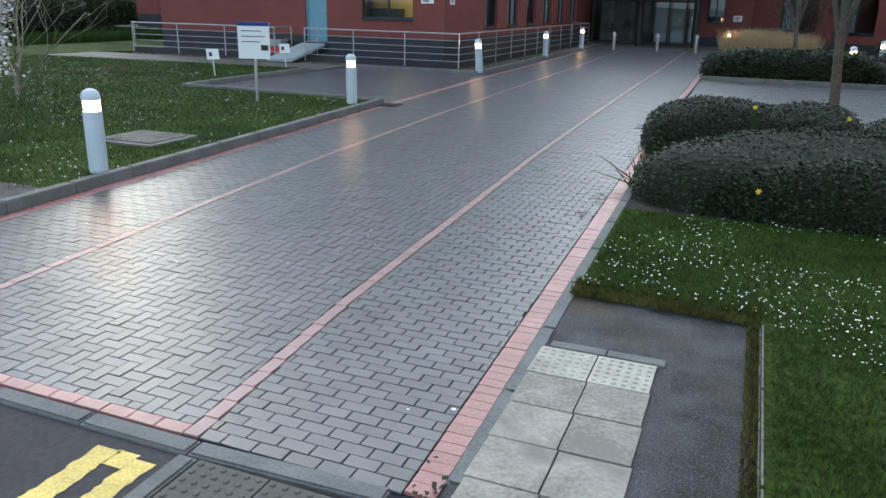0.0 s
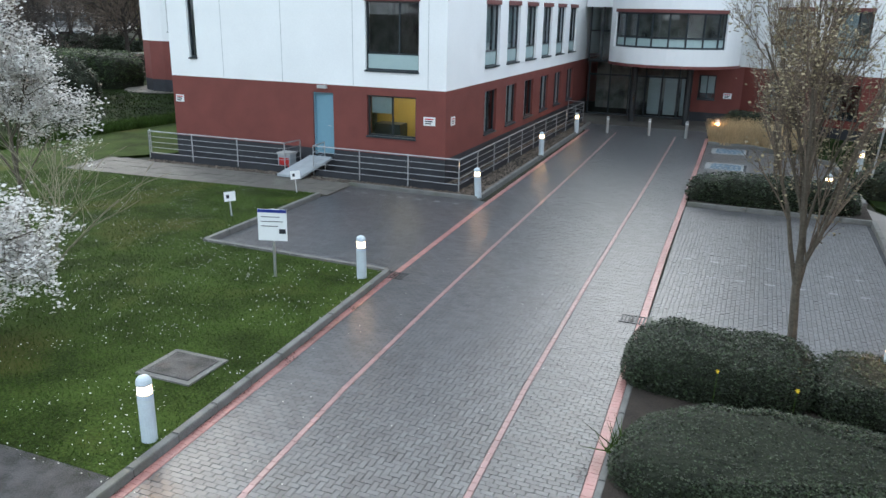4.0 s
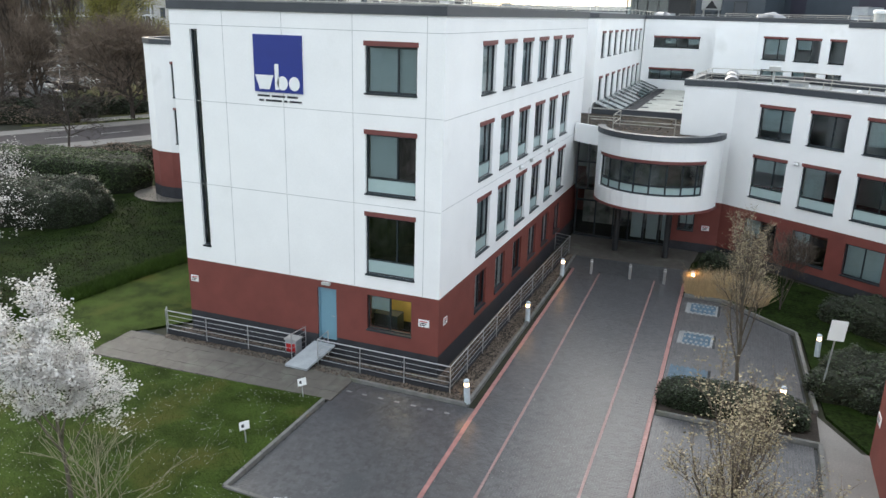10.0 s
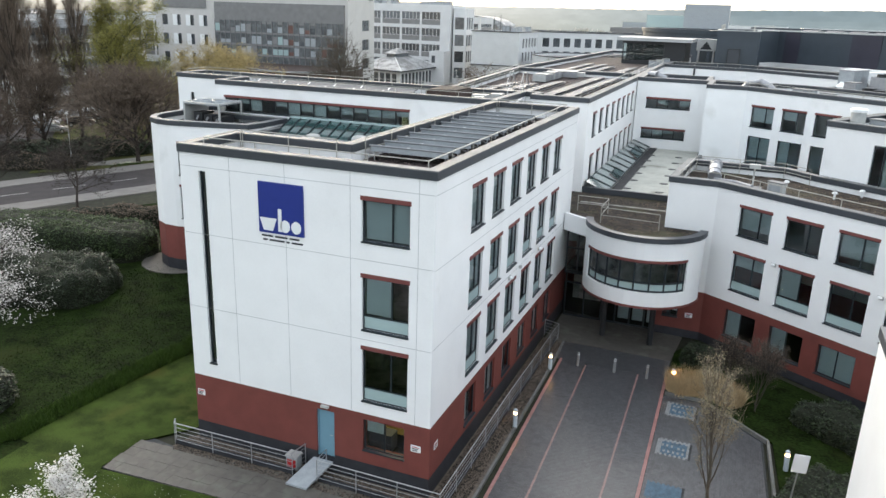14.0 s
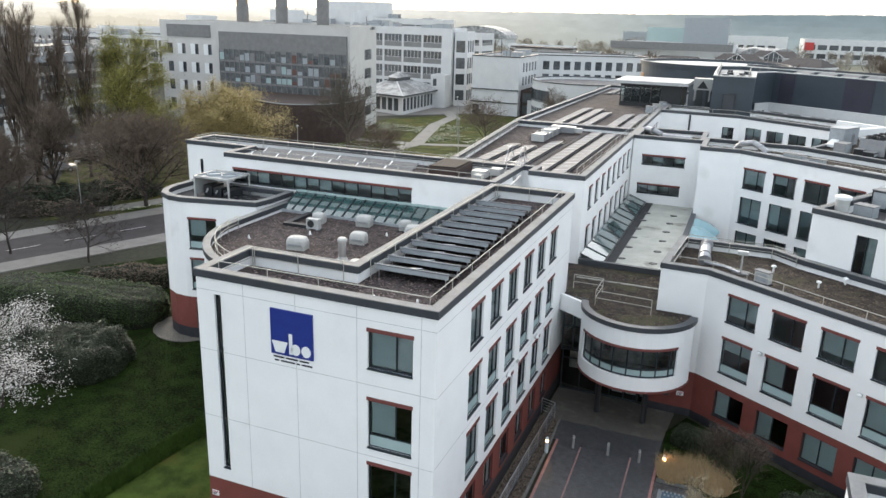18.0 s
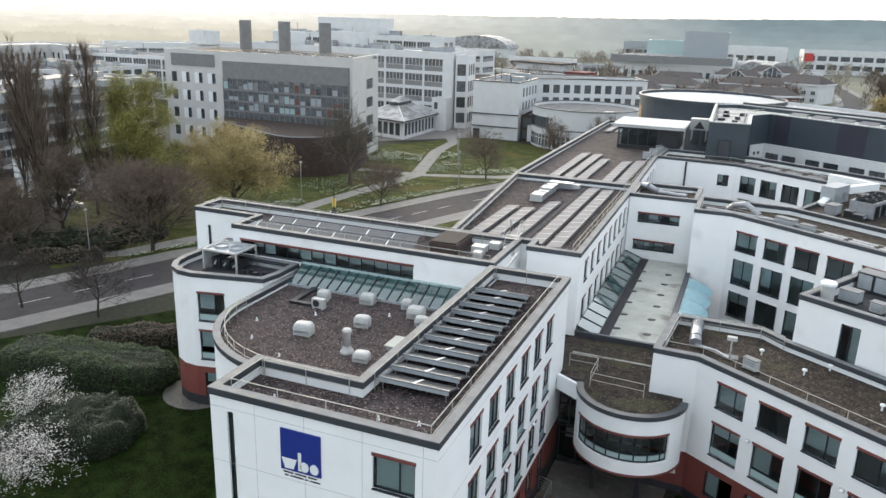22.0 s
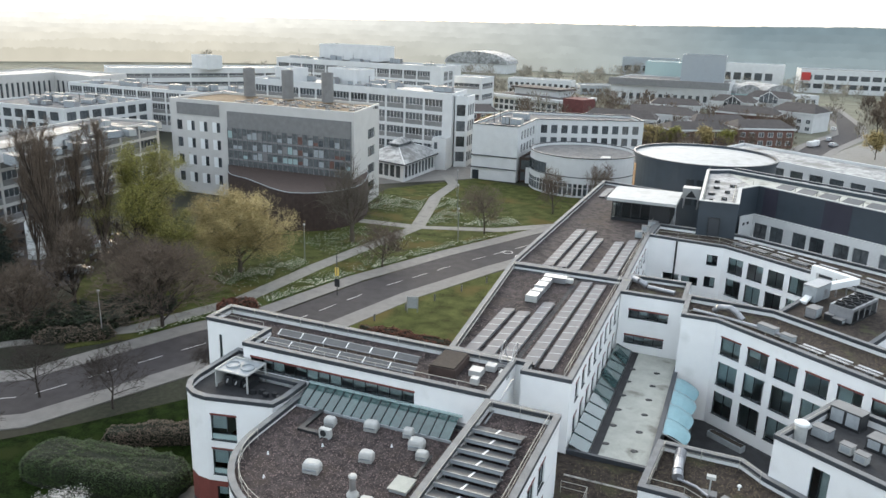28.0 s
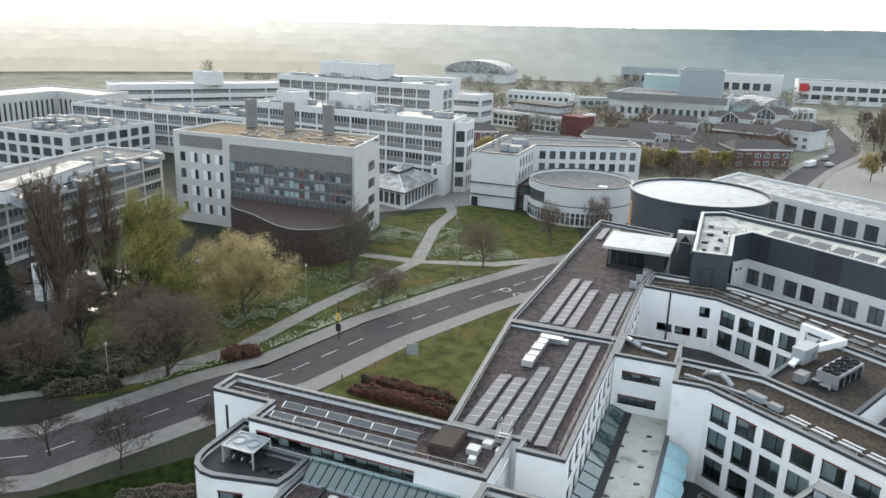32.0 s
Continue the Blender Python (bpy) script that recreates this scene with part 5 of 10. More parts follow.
rot = thing("dark_rotunda", "dark round hall with a shallow white roof", "building")
part("wall", Build().lathe(-7.0, 147.6, [(12.5, 0), (12.5, 16.1), (12.75, 16.1), (12.75, 16.6), (12.4, 16.6), (12.4, 16.2)], 72), "dark_clad", rot)
part("roof", Build().lathe(-7.0, 147.6, [(12.42, 16.1), (12.42, 16.25), (6, 16.5), (0.5, 16.6)], 72), "bright_roof", rot)
part("rim", Build().ring(arc(-7.0, 147.6, 12.8, 0, 355, 71), arc(-7.0, 147.6, 12.36, 0, 355, 71), 16.6, 16.72), "coping", rot, "dark roof rim")
for a0, a1, z0, z1, m_, l_ in ((196, 204, 5, 14.6, "timber", "brown timber panel"), (262, 268, 9.5, 14, "frame", "dark door recess"), (270, 276, 9.5, 14, "frame", "dark door recess")):
    part("wall_panel", Build().ring(arc(-7.0, 147.6, 12.56, a0, a1, 4), arc(-7.0, 147.6, 12.4, a0, a1, 4), z0, z1, False), m_, rot, l_)
far_building("white_long_wing", "long white wing with a pale roof and dark windows", [(-6.7, 181.3), (25.0, 157.0), (62.0, 129.0), (70.0, 141.0), (27.5, 175.0), (-1.0, 195.0)], 13.0, [(7.6, 11.6)], {0: (2, 3.0, 4.4, 10), 1: (1, 3.0, 4.4, 11)}, "far_white", "white_roof")
HALL = [(-4.5, 103.7), (0.4, 103.9), (0.4, 115.0), (2.75, 118.55), (45.4, 90.4), (50.5, 98.0), (20.5, 118.0), (-1.8, 130.2), (-5.2, 128.0)]
dark = far_building("dark_clad_hall", "dark blue-grey clad hall with rooftop panels", HALL, 17.1, [(0, 0.1)], {}, "dark_clad", "membrane")
part("pale_roof", Build().prism([(-4.0, 104.3), (-0.1, 104.4), (-0.1, 115.3), (2.2, 119.0), (-1.9, 129.4), (-4.7, 127.4)], 16.6, 16.66), "white_roof", dark, "pale stained roof strip")
part("capping", Build().ring(inset(HALL, -0.08), inset(HALL, 0.42), 17.1, 17.22), "dome", dark, "pale roof edge capping")
part("back_coping", block(Build(), *span((20.3, 118.6), (-1.6, 130.6))[:2], Vector((-0.468, -0.884)), 0, 24.5, -0.4, 0.1, 17.24, 17.5), "coping", dark, "dark coping along the back edge")
a, d, _ = span(HALL[3], HALL[4])
for u0, u1, m_ in ((1.0, 3.2, "clad_plum"), (10.2, 14.0, "clad_plum"), (24.0, 27.0, "clad_plum")):
    part("cladding_strip", block(Build(), a, d, Vector((d.y, -d.x)), u0, u1, 0.0, 0.05, 13.0, 17.05), m_, dark, "dark plum cladding strip")
door_ = part("hall_door", Build().box(-3.0, 103.6, 12.5, -1.7, 103.72, 14.9), "coping", dark, "grey plant door")
part("door_frame", Build().box(-3.1, 103.56, 12.5, -3.0, 103.7, 15.0).box(-1.7, 103.56, 12.5, -1.6, 103.7, 15.0).box(-3.0, 103.56, 14.9, -1.7, 103.7, 15.0), "dark_metal", door_)
WING = [(0.75, 114.9), (2.5, 117.95), (46.0, 89.6), (48.0, 93.5), (5.0, 121.5), (0.2, 119.0)]
low_ = far_building("low_white_wing", "low white wing under the dark hall with paired windows", WING, 13.0, [(9.4, 11.8), (5.8, 8.2)], {}, "far_white", "far_roof",
                    pairs={1: ([0.35 + 6.1 * (k // 2) + 2.6 * (k % 2) for k in range(16)], 2.1)})
for u in (0.9, 2.0):
    a, d, _ = span(WING[0], WING[1])
    part("vent_grille", block(Build(), a, d, Vector((d.y, -d.x)), u, u + 0.5, 0.0, 0.04, 11.6, 12.0), "frame", low_, "small dark vent grille")
canopy = thing("roof_pavilion", "dark glazed roof pavilion with a white roof", "pavilion")
part("back_wall", Build().box(-16.2, 108.6, 12.5, -8.3, 113.6, 15.4), "dark_metal", canopy, "dark clad core")
part("side_panel", Build().box(-11.0, 106.1, 12.5, -8.3, 108.6, 15.4), "dark_metal", canopy, "dark clad end")
part("sill", Build().box(-16.3, 106.0, 12.5, -11.0, 106.2, 13.0), "dark_metal", canopy)
part("head", Build().box(-16.3, 106.0, 15.1, -11.0, 106.2, 15.45), "dark_metal", canopy)
for k in range(5):
    part("mullion", Build().box(-16.3 + 1.31 * k, 106.0, 13.0, -16.18 + 1.31 * k, 106.2, 15.1), "dark_metal", canopy)
for k in range(4):
    part("pane", Build().box(-16.18 + 1.31 * k, 106.08, 13.0, -14.99 + 1.31 * k, 106.12, 15.1), GLASS, canopy).visible_shadow = False
part("roof", Build().box(-17.0, 105.2, 15.45, -7.5, 114.2, 15.85), "bright_roof", canopy)
part("lower_court", Build().prism([(5.3, 76.0), (9.0, 73.6), (15.0, 87.4), (14.2, 88.2), (-0.6, 97.2), (-9.4, 98.1), (-9.4, 80.6), (-3.0, 80.6), (-3.0, 76.6)], 5.4, 5.7), "felt", court_wing, "dark floor of the deep court")
part("court_floor", Build().prism([(12.9, 70.9), (37.0, 54.6), (44.0, 66.8), (19.3, 83.9)], 9.0, 9.3), "felt", court_wing, "dark floor of the far court")
plant_wing = thing("plant_wing", "white link wing whose brown roof carries the plant", "building")
LINK = [(5.25, 75.85), (12.9, 70.9), (19.2, 83.95), (14.2, 87.45), (11.15, 89.45)]
part("wall", Build().prism(LINK, 5.7, 12.3), "white", plant_wing)
part("roof", Build().prism(inset(LINK, 0.05), 12.3, 12.45), "gravel_moss", plant_wing, "brown mossy roof")
for p_, q_ in ((LINK[4], LINK[0]), (LINK[1], LINK[2])):
    a, d, run_ = span(p_, q_)
    part("edge_coping", block(Build(), a, d, Vector((d.y, -d.x)), 0.3, run_ - 0.3, -0.35, 0.06, 12.3, 12.75), "coping", plant_wing, "grey edge coping")

# ---- kerbs, slabs and signs by the drive ----
def kerb_run(name, pts, w, z0, z1, label, step=0.92, material="kerb"):
    """Kerb stones end to end along a line, each a stone of its own."""
    th = thing(name, label, "kerb", kind="structure", at=(*pts[0], 0))
    o = Vector((*pts[0], 0))
    for p, q in zip(pts, pts[1:]):
        a, d, length = span(p, q)
        n = Vector((d.y, -d.x))
        k = max(1, round(length / step))
        for i in range(k):
            b = Build()
            block(b, a - o.xy, d, n, length * i / k + 0.006, length * (i + 1) / k - 0.006, -w / 2, w / 2, z0, z1 - 0.012)
            s, e = length * i / k + 0.018, length * (i + 1) / k - 0.018
            block(b, a - o.xy, d, n, s, e, -w / 2 + 0.012, w / 2 - 0.012, z1 - 0.012, z1)
            part("kerb_stone", b, material, th)
    return th


kerb_run("kerb_left", [(DL(5.3) - 0.22, 5.3), (DL(9.66) - 0.22, 9.66), (DL(15.25) - 0.22, 15.25), (-11.7, 15.4), (-11.75, 20.9)], 0.13, -0.1, 0.12, "dark concrete kerb along the lawn")
kerb_run("kerb_right", [(DR(3.85) + 0.205, 3.85), (DR(12.0) + 0.205, 12.0), (DR(15.1) + 0.205, 15.1)], 0.10, -0.1, 0.03, "pale concrete kerb along the drive's edge")
kerb_run("kerb_bed", [(DR(24.9) + 0.2, 24.85), (4.0, 24.85), (3.9, 14.6)], 0.13, -0.1, 0.12, "concrete kerb round the planting bed")
kerb_run("kerb_bank", [(DR(37.2) + 0.2, 37.25), (0.5, 37.15), (3.6, 34.35), (4.0, 27.1)], 0.13, -0.1, 0.14, "concrete kerb below the bank")
kerb_run("kerb_drop", [(-6.4, 3.68), (-1.80, 3.665), (-0.80, 3.70)], 0.115, -0.15, 0.004, "dropped kerb at the mouth of the drive", 0.7)
kerb_run("kerb_corner", [(-1.775, 3.60), (-1.76, 1.2)], 0.10, -0.15, 0.006, "kerb at the corner of the road", 0.7)
kerb_run("kerb_bay", [(-11.65, 22.66), (-7.15, 22.66), (-7.40, 37.6), (-7.55, 41.3)], 0.12, -0.1, 0.11, "concrete edging along the pebble strip")
kerb_run("edging_lawn", [(0.70, 0.5), (0.67, 6.2)], 0.035, -0.1, 0.075, "thin concrete edging of the footway", 0.9)

foot = thing("footway_slabs", "pale concrete slabs with a row of buff tactile slabs", "pavement", kind="structure", at=(-0.5, 2.4, 0))
for i in range(2):
    for j in range(8):
        x0, y0 = -0.50 + 0.345 * i + 0.010 * j - 0.03, 5.02 - 0.365 * j
        z = 0.034 + 0.003 * math.sin(3 * i + 5 * j)
        b = Build().box(-0.04 + x0 + 0.5, y0 - 2.4, 0.0, -0.04 + x0 + 0.835, y0 - 2.4 + 0.352, z)
        s = part("slab", b, "tactile" if j == 0 else "slab_pale", foot, "buff tactile slab" if j == 0 else "")
        if j == 0:
            t = Build()
            for u in range(6):
                for v in range(6):
                    t.lathe(x0 + 0.46 + 0.03 + 0.055 * u, y0 - 2.4 + 0.035 + 0.056 * v, [(0.016, z), (0.010, z + 0.006)], 6)
            part("blisters", t, "tactile", s)
    b = Build().box(-0.03 + 0.345 * i, 2.99, 0, 0.305 + 0.345 * i, 3.07, 0.036)
    part("edging_stone", b, "kerb", foot)
mouth = thing("crossing_slabs", "grey blistered crossing slabs at the drive's mouth", "pavement", kind="structure", at=(-1.72, 2.49, -0.008))
for i in range(3):
    for j in range(3):
        b = Build().box(0.02 + 0.385 * i, 0.72 - 0.385 * j, -0.1, 0.395 + 0.385 * i, 1.095 - 0.385 * j, 0.012)
        for u in range(6):
            for v in range(6):
                b.lathe(0.05 + 0.062 * u + 0.385 * i, 0.755 + 0.062 * v - 0.385 * j, [(0.018, 0.01), (0.012, 0.02)], 6)
        part("slab", b, "slab", mouth)
lines = thing("double_yellow_lines", "worn double yellow lines ending at the drive", "road marking", kind="structure")
def worn_stripe(x0, x1, y0, y1, seed):
    """A painted stripe with ragged edges."""
    rng, b = random.Random(seed), Build()
    n = max(2, int((y1 - y0) / 0.03))
    row = [(x0 + rng.uniform(-0.010, 0.008), x1 + rng.uniform(-0.008, 0.010), y0 + (y1 - y0) * k / n) for k in range(n + 1)]
    for p, q in zip(row, row[1:]):
        b.poly((p[0], p[2], -0.0185), (p[1], p[2], -0.0185), (q[1], q[2], -0.0185), (q[0], q[2], -0.0185))
    return b


part("stripe", worn_stripe(-2.235, -2.11, -3, 3.52, 1), "yellow", lines)
part("stripe", worn_stripe(-2.00, -1.885, -3, 3.50, 2), "yellow", lines)
part("stripe_end", worn_stripe(-2.11, -2.00, 3.41, 3.53, 3), "yellow", lines)

slabs = thing("slab_path", "concrete slab path along the wall", "path", kind="structure", at=(-22, 20.5, 0))
for i in range(17):
    for j in range(4):
        x0, y0 = 0.1 + 0.61 * i, -0.05 + 0.035 * i + 0.58 * j
        part("slab", Build().box(x0, y0, 0.0, x0 + 0.6, y0 + 0.57, 0.045 + 0.004 * math.sin(i * 5 + j * 3)), "slab", slabs)
man = thing("inspection_cover", "grey recessed inspection cover in the lawn", "manhole cover", at=(-7.5, 9.6, 0.07))
part("surround", Build().box(-0.52, -0.48, -0.05, 0.52, 0.48, 0.03), "kerb", man)
part("lid", Build().box(-0.42, -0.38, 0.03, 0.42, 0.38, 0.042), "tarmac", man, "stained concrete lid")
for name, x, y in (("drain_grate", -6.42, 15.22), ("drain_grate", -1.2, 14.85)):
    gr = thing(name, "dark iron drain grate with dead leaves", "drain", at=(x, y, 0))
    b = Build().box(-0.24, -0.2, -0.01, 0.24, -0.17, 0.012).box(-0.24, 0.17, -0.01, 0.24, 0.2, 0.012)
    part("frame", b, "dark_metal", gr)
    for k in range(7):
        part("bar", Build().box(-0.22 + 0.068 * k, -0.17, -0.01, -0.185 + 0.068 * k, 0.17, 0.008), "dark_metal", gr)


def lamp_bollard():
    th = thing("light_bollard", "pale grey lamp bollard with a lit warm lens", "bollard", "bollards along the drive")
    part("body", Build().lathe(0, 0, [(0.105, 0), (0.105, 0.70), (0.098, 0.71)], 20), "bollard", th)
    part("lens", Build().lathe(0, 0, [(0.088, 0.71), (0.088, 0.83)], 16), LAMP, th, "glowing warm lens")
    for z in (0.745, 0.785):
        part("louvre", Build().lathe(0, 0, [(0.094, z), (0.101, z - 0.006), (0.101, z), (0.094, z + 0.006)], 20), "bollard", th)
    part("cap", Build().lathe(0, 0, [(0.105, 0.83), (0.104, 0.87), (0.092, 0.91), (0.066, 0.94), (0.03, 0.955)], 20), "bollard", th, "domed cap")
    for k in range(3):
        w = 2.1 * k + 0.6
        part("strut", Build().rod((0.096 * math.cos(w), 0.096 * math.sin(w), 0.70), (0.096 * math.cos(w), 0.096 * math.sin(w), 0.84), 0.008, 5), "bollard", th)
    return th


first = lamp_bollard()
first.matrix_basis = pose(-6.46, 7.72, 0.06)
for x, y, tilt in ((-6.93, 14.62, -1), (-7.16, 22.75, -7), (-7.30, 30.7, -1), (-7.36, 37.35, 0), (2.88, 13.3, 1), (4.3, 32.2, 2), (2.85, 26.7, 0), (-1.05, 38.2, 0)):
    copy_thing(first, pose(x, y, 0.06, 0, tilt, 40 * x))
post1 = thing("steel_bollard", "short steel bollard before the entrance", "bollard", "bollards at the entrance", at=(-6.1, 38.55, 0))
part("tube", Build().lathe(0, 0, [(0.075, 0), (0.075, 0.78), (0.06, 0.80)], 16), "steel", post1)
part("band", Build().lathe(0, 0, [(0.079, 0.66), (0.079, 0.70)], 16), "sign_white", post1)
for x in (-4.12, -2.4):
    copy_thing(post1, pose(x, 38.6, 0))

railing("ramp_railing", [(-20.5, 23.35), (-20.3, 23.05), (-14.45, 23.15), (-14.35, 24.0)], 0.12, 0.98, "steel railing along the foot of the wall", (1.0, 0.8, 0.6, 0.4, 0.2))
railing("drive_railing", [(-13.35, 24.0), (-13.3, 23.15), (-7.95, 23.1), (-8.0, 32.0), (-7.9, 41.3), (-8.8, 41.6)], 0.10, 1.0, "steel railing between the drive and the wall", (1.0, 0.8, 0.6, 0.4, 0.2))
low = thing("black_edging_wall", "low black brick edging under the railing", "wall", at=(0, 0, 0))
for a_, b_ in (((-20.4, 23.15), (-14.45, 23.25)), ((-13.3, 23.25), (-8.0, 23.2)), ((-8.05, 23.2), (-7.98, 41.2))):
    a, d, length = span(a_, b_)
    bb = Build()
    block(bb, a, d, Vector((d.y, -d.x)), 0, length, -0.1, 0.0, 0, 0.26)
    part("course", bb, "black", low)
ramp = thing("door_bridge", "grey steel bridge up to the blue door", "ramp")
bb = Build()
bb.hexa((-14.35, 22.5, 0.08), (-13.4, 22.5, 0.08), (-13.05, 24.0, 0.52), (-13.95, 24.0, 0.52), (0, 0, 0.08))
part("deck", bb, "plant", ramp)
door = thing("side_door", "closed blue painted metal door in a red wall", "door")
part("leaf", Build().box(-13.80, 24.26, 0.66, -13.08, 24.31, 2.74), "door_blue", door)
part("frame", Build().box(-13.85, 24.2, 0.62, -13.80, 24.34, 2.80).box(-13.08, 24.2, 0.62, -13.03, 24.34, 2.80).box(-13.80, 24.2, 2.74, -13.08, 24.34, 2.80), "door_blue", door)
part("handle", Build().rod((-13.16, 24.22, 1.65), (-13.30, 24.22, 1.65), 0.012), "steel", door, "steel lever handle")
part("lamp", Build().box(-13.6, 24.0, 2.95, -13.25, 24.115, 3.05), "dome", door, "small lamp over the door")
crate = thing("bin_box", "small grey box beside the door", "box", at=(-14.75, 23.75, 0))
part("body", Build().box(-0.25, -0.2, 0, 0.25, 0.2, 0.62), "plant", crate)
part("lid", Build().box(-0.28, -0.23, 0.62, 0.28, 0.23, 0.68), "dome", crate)
part("panel", Build().box(-0.2, -0.21, 0.15, 0.2, -0.204, 0.5), "car_red", crate, "red front panel")


def plate(x, y, z, w, h, turn=0, name="wall_notice", label="small white notice with dark print on the wall"):
    th = thing(name, label, "sign", at=(x, y, z))
    th.rotation_euler = (0, 0, radians(turn))
    part("board", Build().box(-w / 2, -0.02, -h / 2, w / 2, 0, h / 2), "sign_white", th)
    for k in range(3):
        part("print_bar", Build().box(-w * 0.38, -0.024, h * (0.26 - 0.26 * k) - 0.02, w * (0.36 - 0.1 * k), -0.0205, h * (0.26 - 0.26 * k) + 0.02), "ink" if k else "car_red", th)
    return th


plate(-9.42, 24.118, 2.08, 0.42, 0.28)
plate(-8.848, 24.75, 2.06, 0.36, 0.28, 90)
plate(-19.6, 24.118, 2.25, 0.36, 0.26)
plate(-1.0, 45.21, 1.45, 0.42, 0.28)
plate(5.148, 23.3, 2.05, 0.5, 0.3, -90)
sign = thing("site_sign", "white information sign with a blue header on a post", "sign", at=(-8.62, 13.86, 0.07))
sign.rotation_euler = (0, 0, radians(17))
part("post", Build().rod((0, 0.03, 0), (0, 0.03, 1.5), 0.03, 10), "steel", sign)
face = part("board", Build().box(-0.31, -0.02, 0.82, 0.31, 0.0, 1.50), "sign_white", sign)
part("header", Build().box(-0.31, -0.026, 1.43, 0.31, -0.0205, 1.50), "sign_blue", face, "deep blue header strip")
part("symbol_panel", Build().box(0.14, -0.026, 0.98, 0.28, -0.0205, 1.08), "ink", face, "small black symbol panel")
for k, w in enumerate((0.40, 0.47, 0.36)):
    part("print_bar", Build().box(-0.24, -0.025, 1.33 - 0.1 * k, -0.24 + w, -0.0205, 1.345 - 0.1 * k), "ink", face)
for x, y in ((-12.5, 17.55), (-12.45, 20.75)):
    s = thing("parking_sign", "small white parking sign on a low post in the grass", "sign", "parking signs", at=(x, y, 0.07))
    s.rotation_euler = (radians(-10), 0, radians(58))
    part("post", Build().rod((0, 0.02, 0), (0, 0.02, 0.62), 0.02, 8), "steel", s)
    f_ = part("board", Build().box(-0.16, -0.02, 0.42, 0.16, 0, 0.68), "sign_white", s)
    part("print_bar", Build().box(-0.10, -0.024, 0.50, -0.02, -0.0205, 0.60), "ink", f_)
tall = thing("bay_sign", "pale sign on a tall leaning post by the bank", "sign", at=(4.15, 28.2, 0))
tall.rotation_euler = (0, radians(4), radians(15))
part("post", Build().rod((0, 0.03, 0), (0, 0.03, 3.0), 0.03, 8), "steel", tall)
part("board", Build().box(-0.28, -0.02, 2.35, 0.28, 0.0, 3.1), "sign_white", tall)

# sign on the facade, as plain shapes
logo = thing("facade_sign", "square deep blue sign with white shapes on the facade", "sign", at=(-15.21, 24.12, 10.97))
board = part("board", Build().box(-1.0, -0.06, -1.0, 1.0, 0.0, 1.0), "sign_blue", logo)


def flat_mark(pts, label):
    """A thin raised plate of the given outline on the sign's face."""
    n, b = len(pts), Build()
    b.v = [(x, -0.062, z) for x, z in pts] + [(x, -0.076, z) for x, z in pts]
    b.f = [tuple(range(n - 1, -1, -1)), tuple(range(n, 2 * n))] + [(i, (i + 1) % n, n + (i + 1) % n, n + i) for i in range(n)]
    part("white_shape", b, "sign_white", board, label)


flat_mark([(-0.95, -0.40), (-0.18, -0.40), (-0.36, -0.90), (-0.78, -0.90)], "plain white tapered mark")
flat_mark([(-0.12, -0.90), (0.04, -0.90), (0.04, 0.0), (-0.12, 0.0)], "plain white upright mark")
flat_mark([(0.19 + 0.22 * math.cos(0.4488 * k), -0.66 + 0.25 * math.sin(0.4488 * k)) for k in range(14)], "plain white round mark")
flat_mark([(0.68 + 0.22 * math.cos(0.4488 * k), -0.66 + 0.25 * math.sin(0.4488 * k)) for k in range(14)], "plain white round mark")
for z, x0, widths in ((-1.14, -0.93, (0.52, 0.56, 0.44)), (-1.30, -0.87, (0.2, 0.68, 0.14, 0.5))):
    for w in widths:
        part("print_bar", Build().box(x0, -0.012, z - 0.035, x0 + w, -0.003, z + 0.035), "ink", logo)
        x0 += w + 0.09

# panel joints on the rendered walls
for x0, x1, y, zs, xs in ((-19.9, -8.85, 24.12, (6.25, 9.45, 12.2), (-17.55, -15.05, -12.25, -9.5)),):
    for z in zs:
        part("joint", Build().box(x0, y - 0.004, z, x1, y - 0.001, z + 0.02), "joint", front)
    for x in xs:
        part("joint", Build().box(x, y - 0.005, 3.1, x + 0.02, y - 0.002, 12.74), "joint", front)
for z in (6.3, 9.4, 12.2):
    part("joint", Build().box(-8.849, 24.2, z, -8.846, 46.2, z + 0.02), "joint", front)
part("downlight", Build().lathe(-8.78, 35.29, [(0.06, 6.2), (0.09, 6.25), (0.09, 6.36)], 10), "dome", front)

# ---- block paving ----
def clip(poly, a, b):
    """The part of a polygon to the left of the line from a to b."""
    out = []
    s = lambda p: (b[0] - a[0]) * (p[1] - a[1]) - (b[1] - a[1]) * (p[0] - a[0])  # noqa: E731
    for i, p in enumerate(poly):
        q = poly[(i + 1) % len(poly)]
        sp, sq = s(p), s(q)
        if sp >= 0:
            out.append(p)
        if (sp >= 0) != (sq >= 0):
            t = sp / (sp - sq)
            out.append((p[0] + (q[0] - p[0]) * t, p[1] + (q[1] - p[1]) * t))
    return out


def area(poly):
    return abs(sum(p[0] * q[1] - q[0] * p[1] for p, q in zip(poly, poly[1:] + poly[:1]))) / 2


rng_p = random.Random(11)


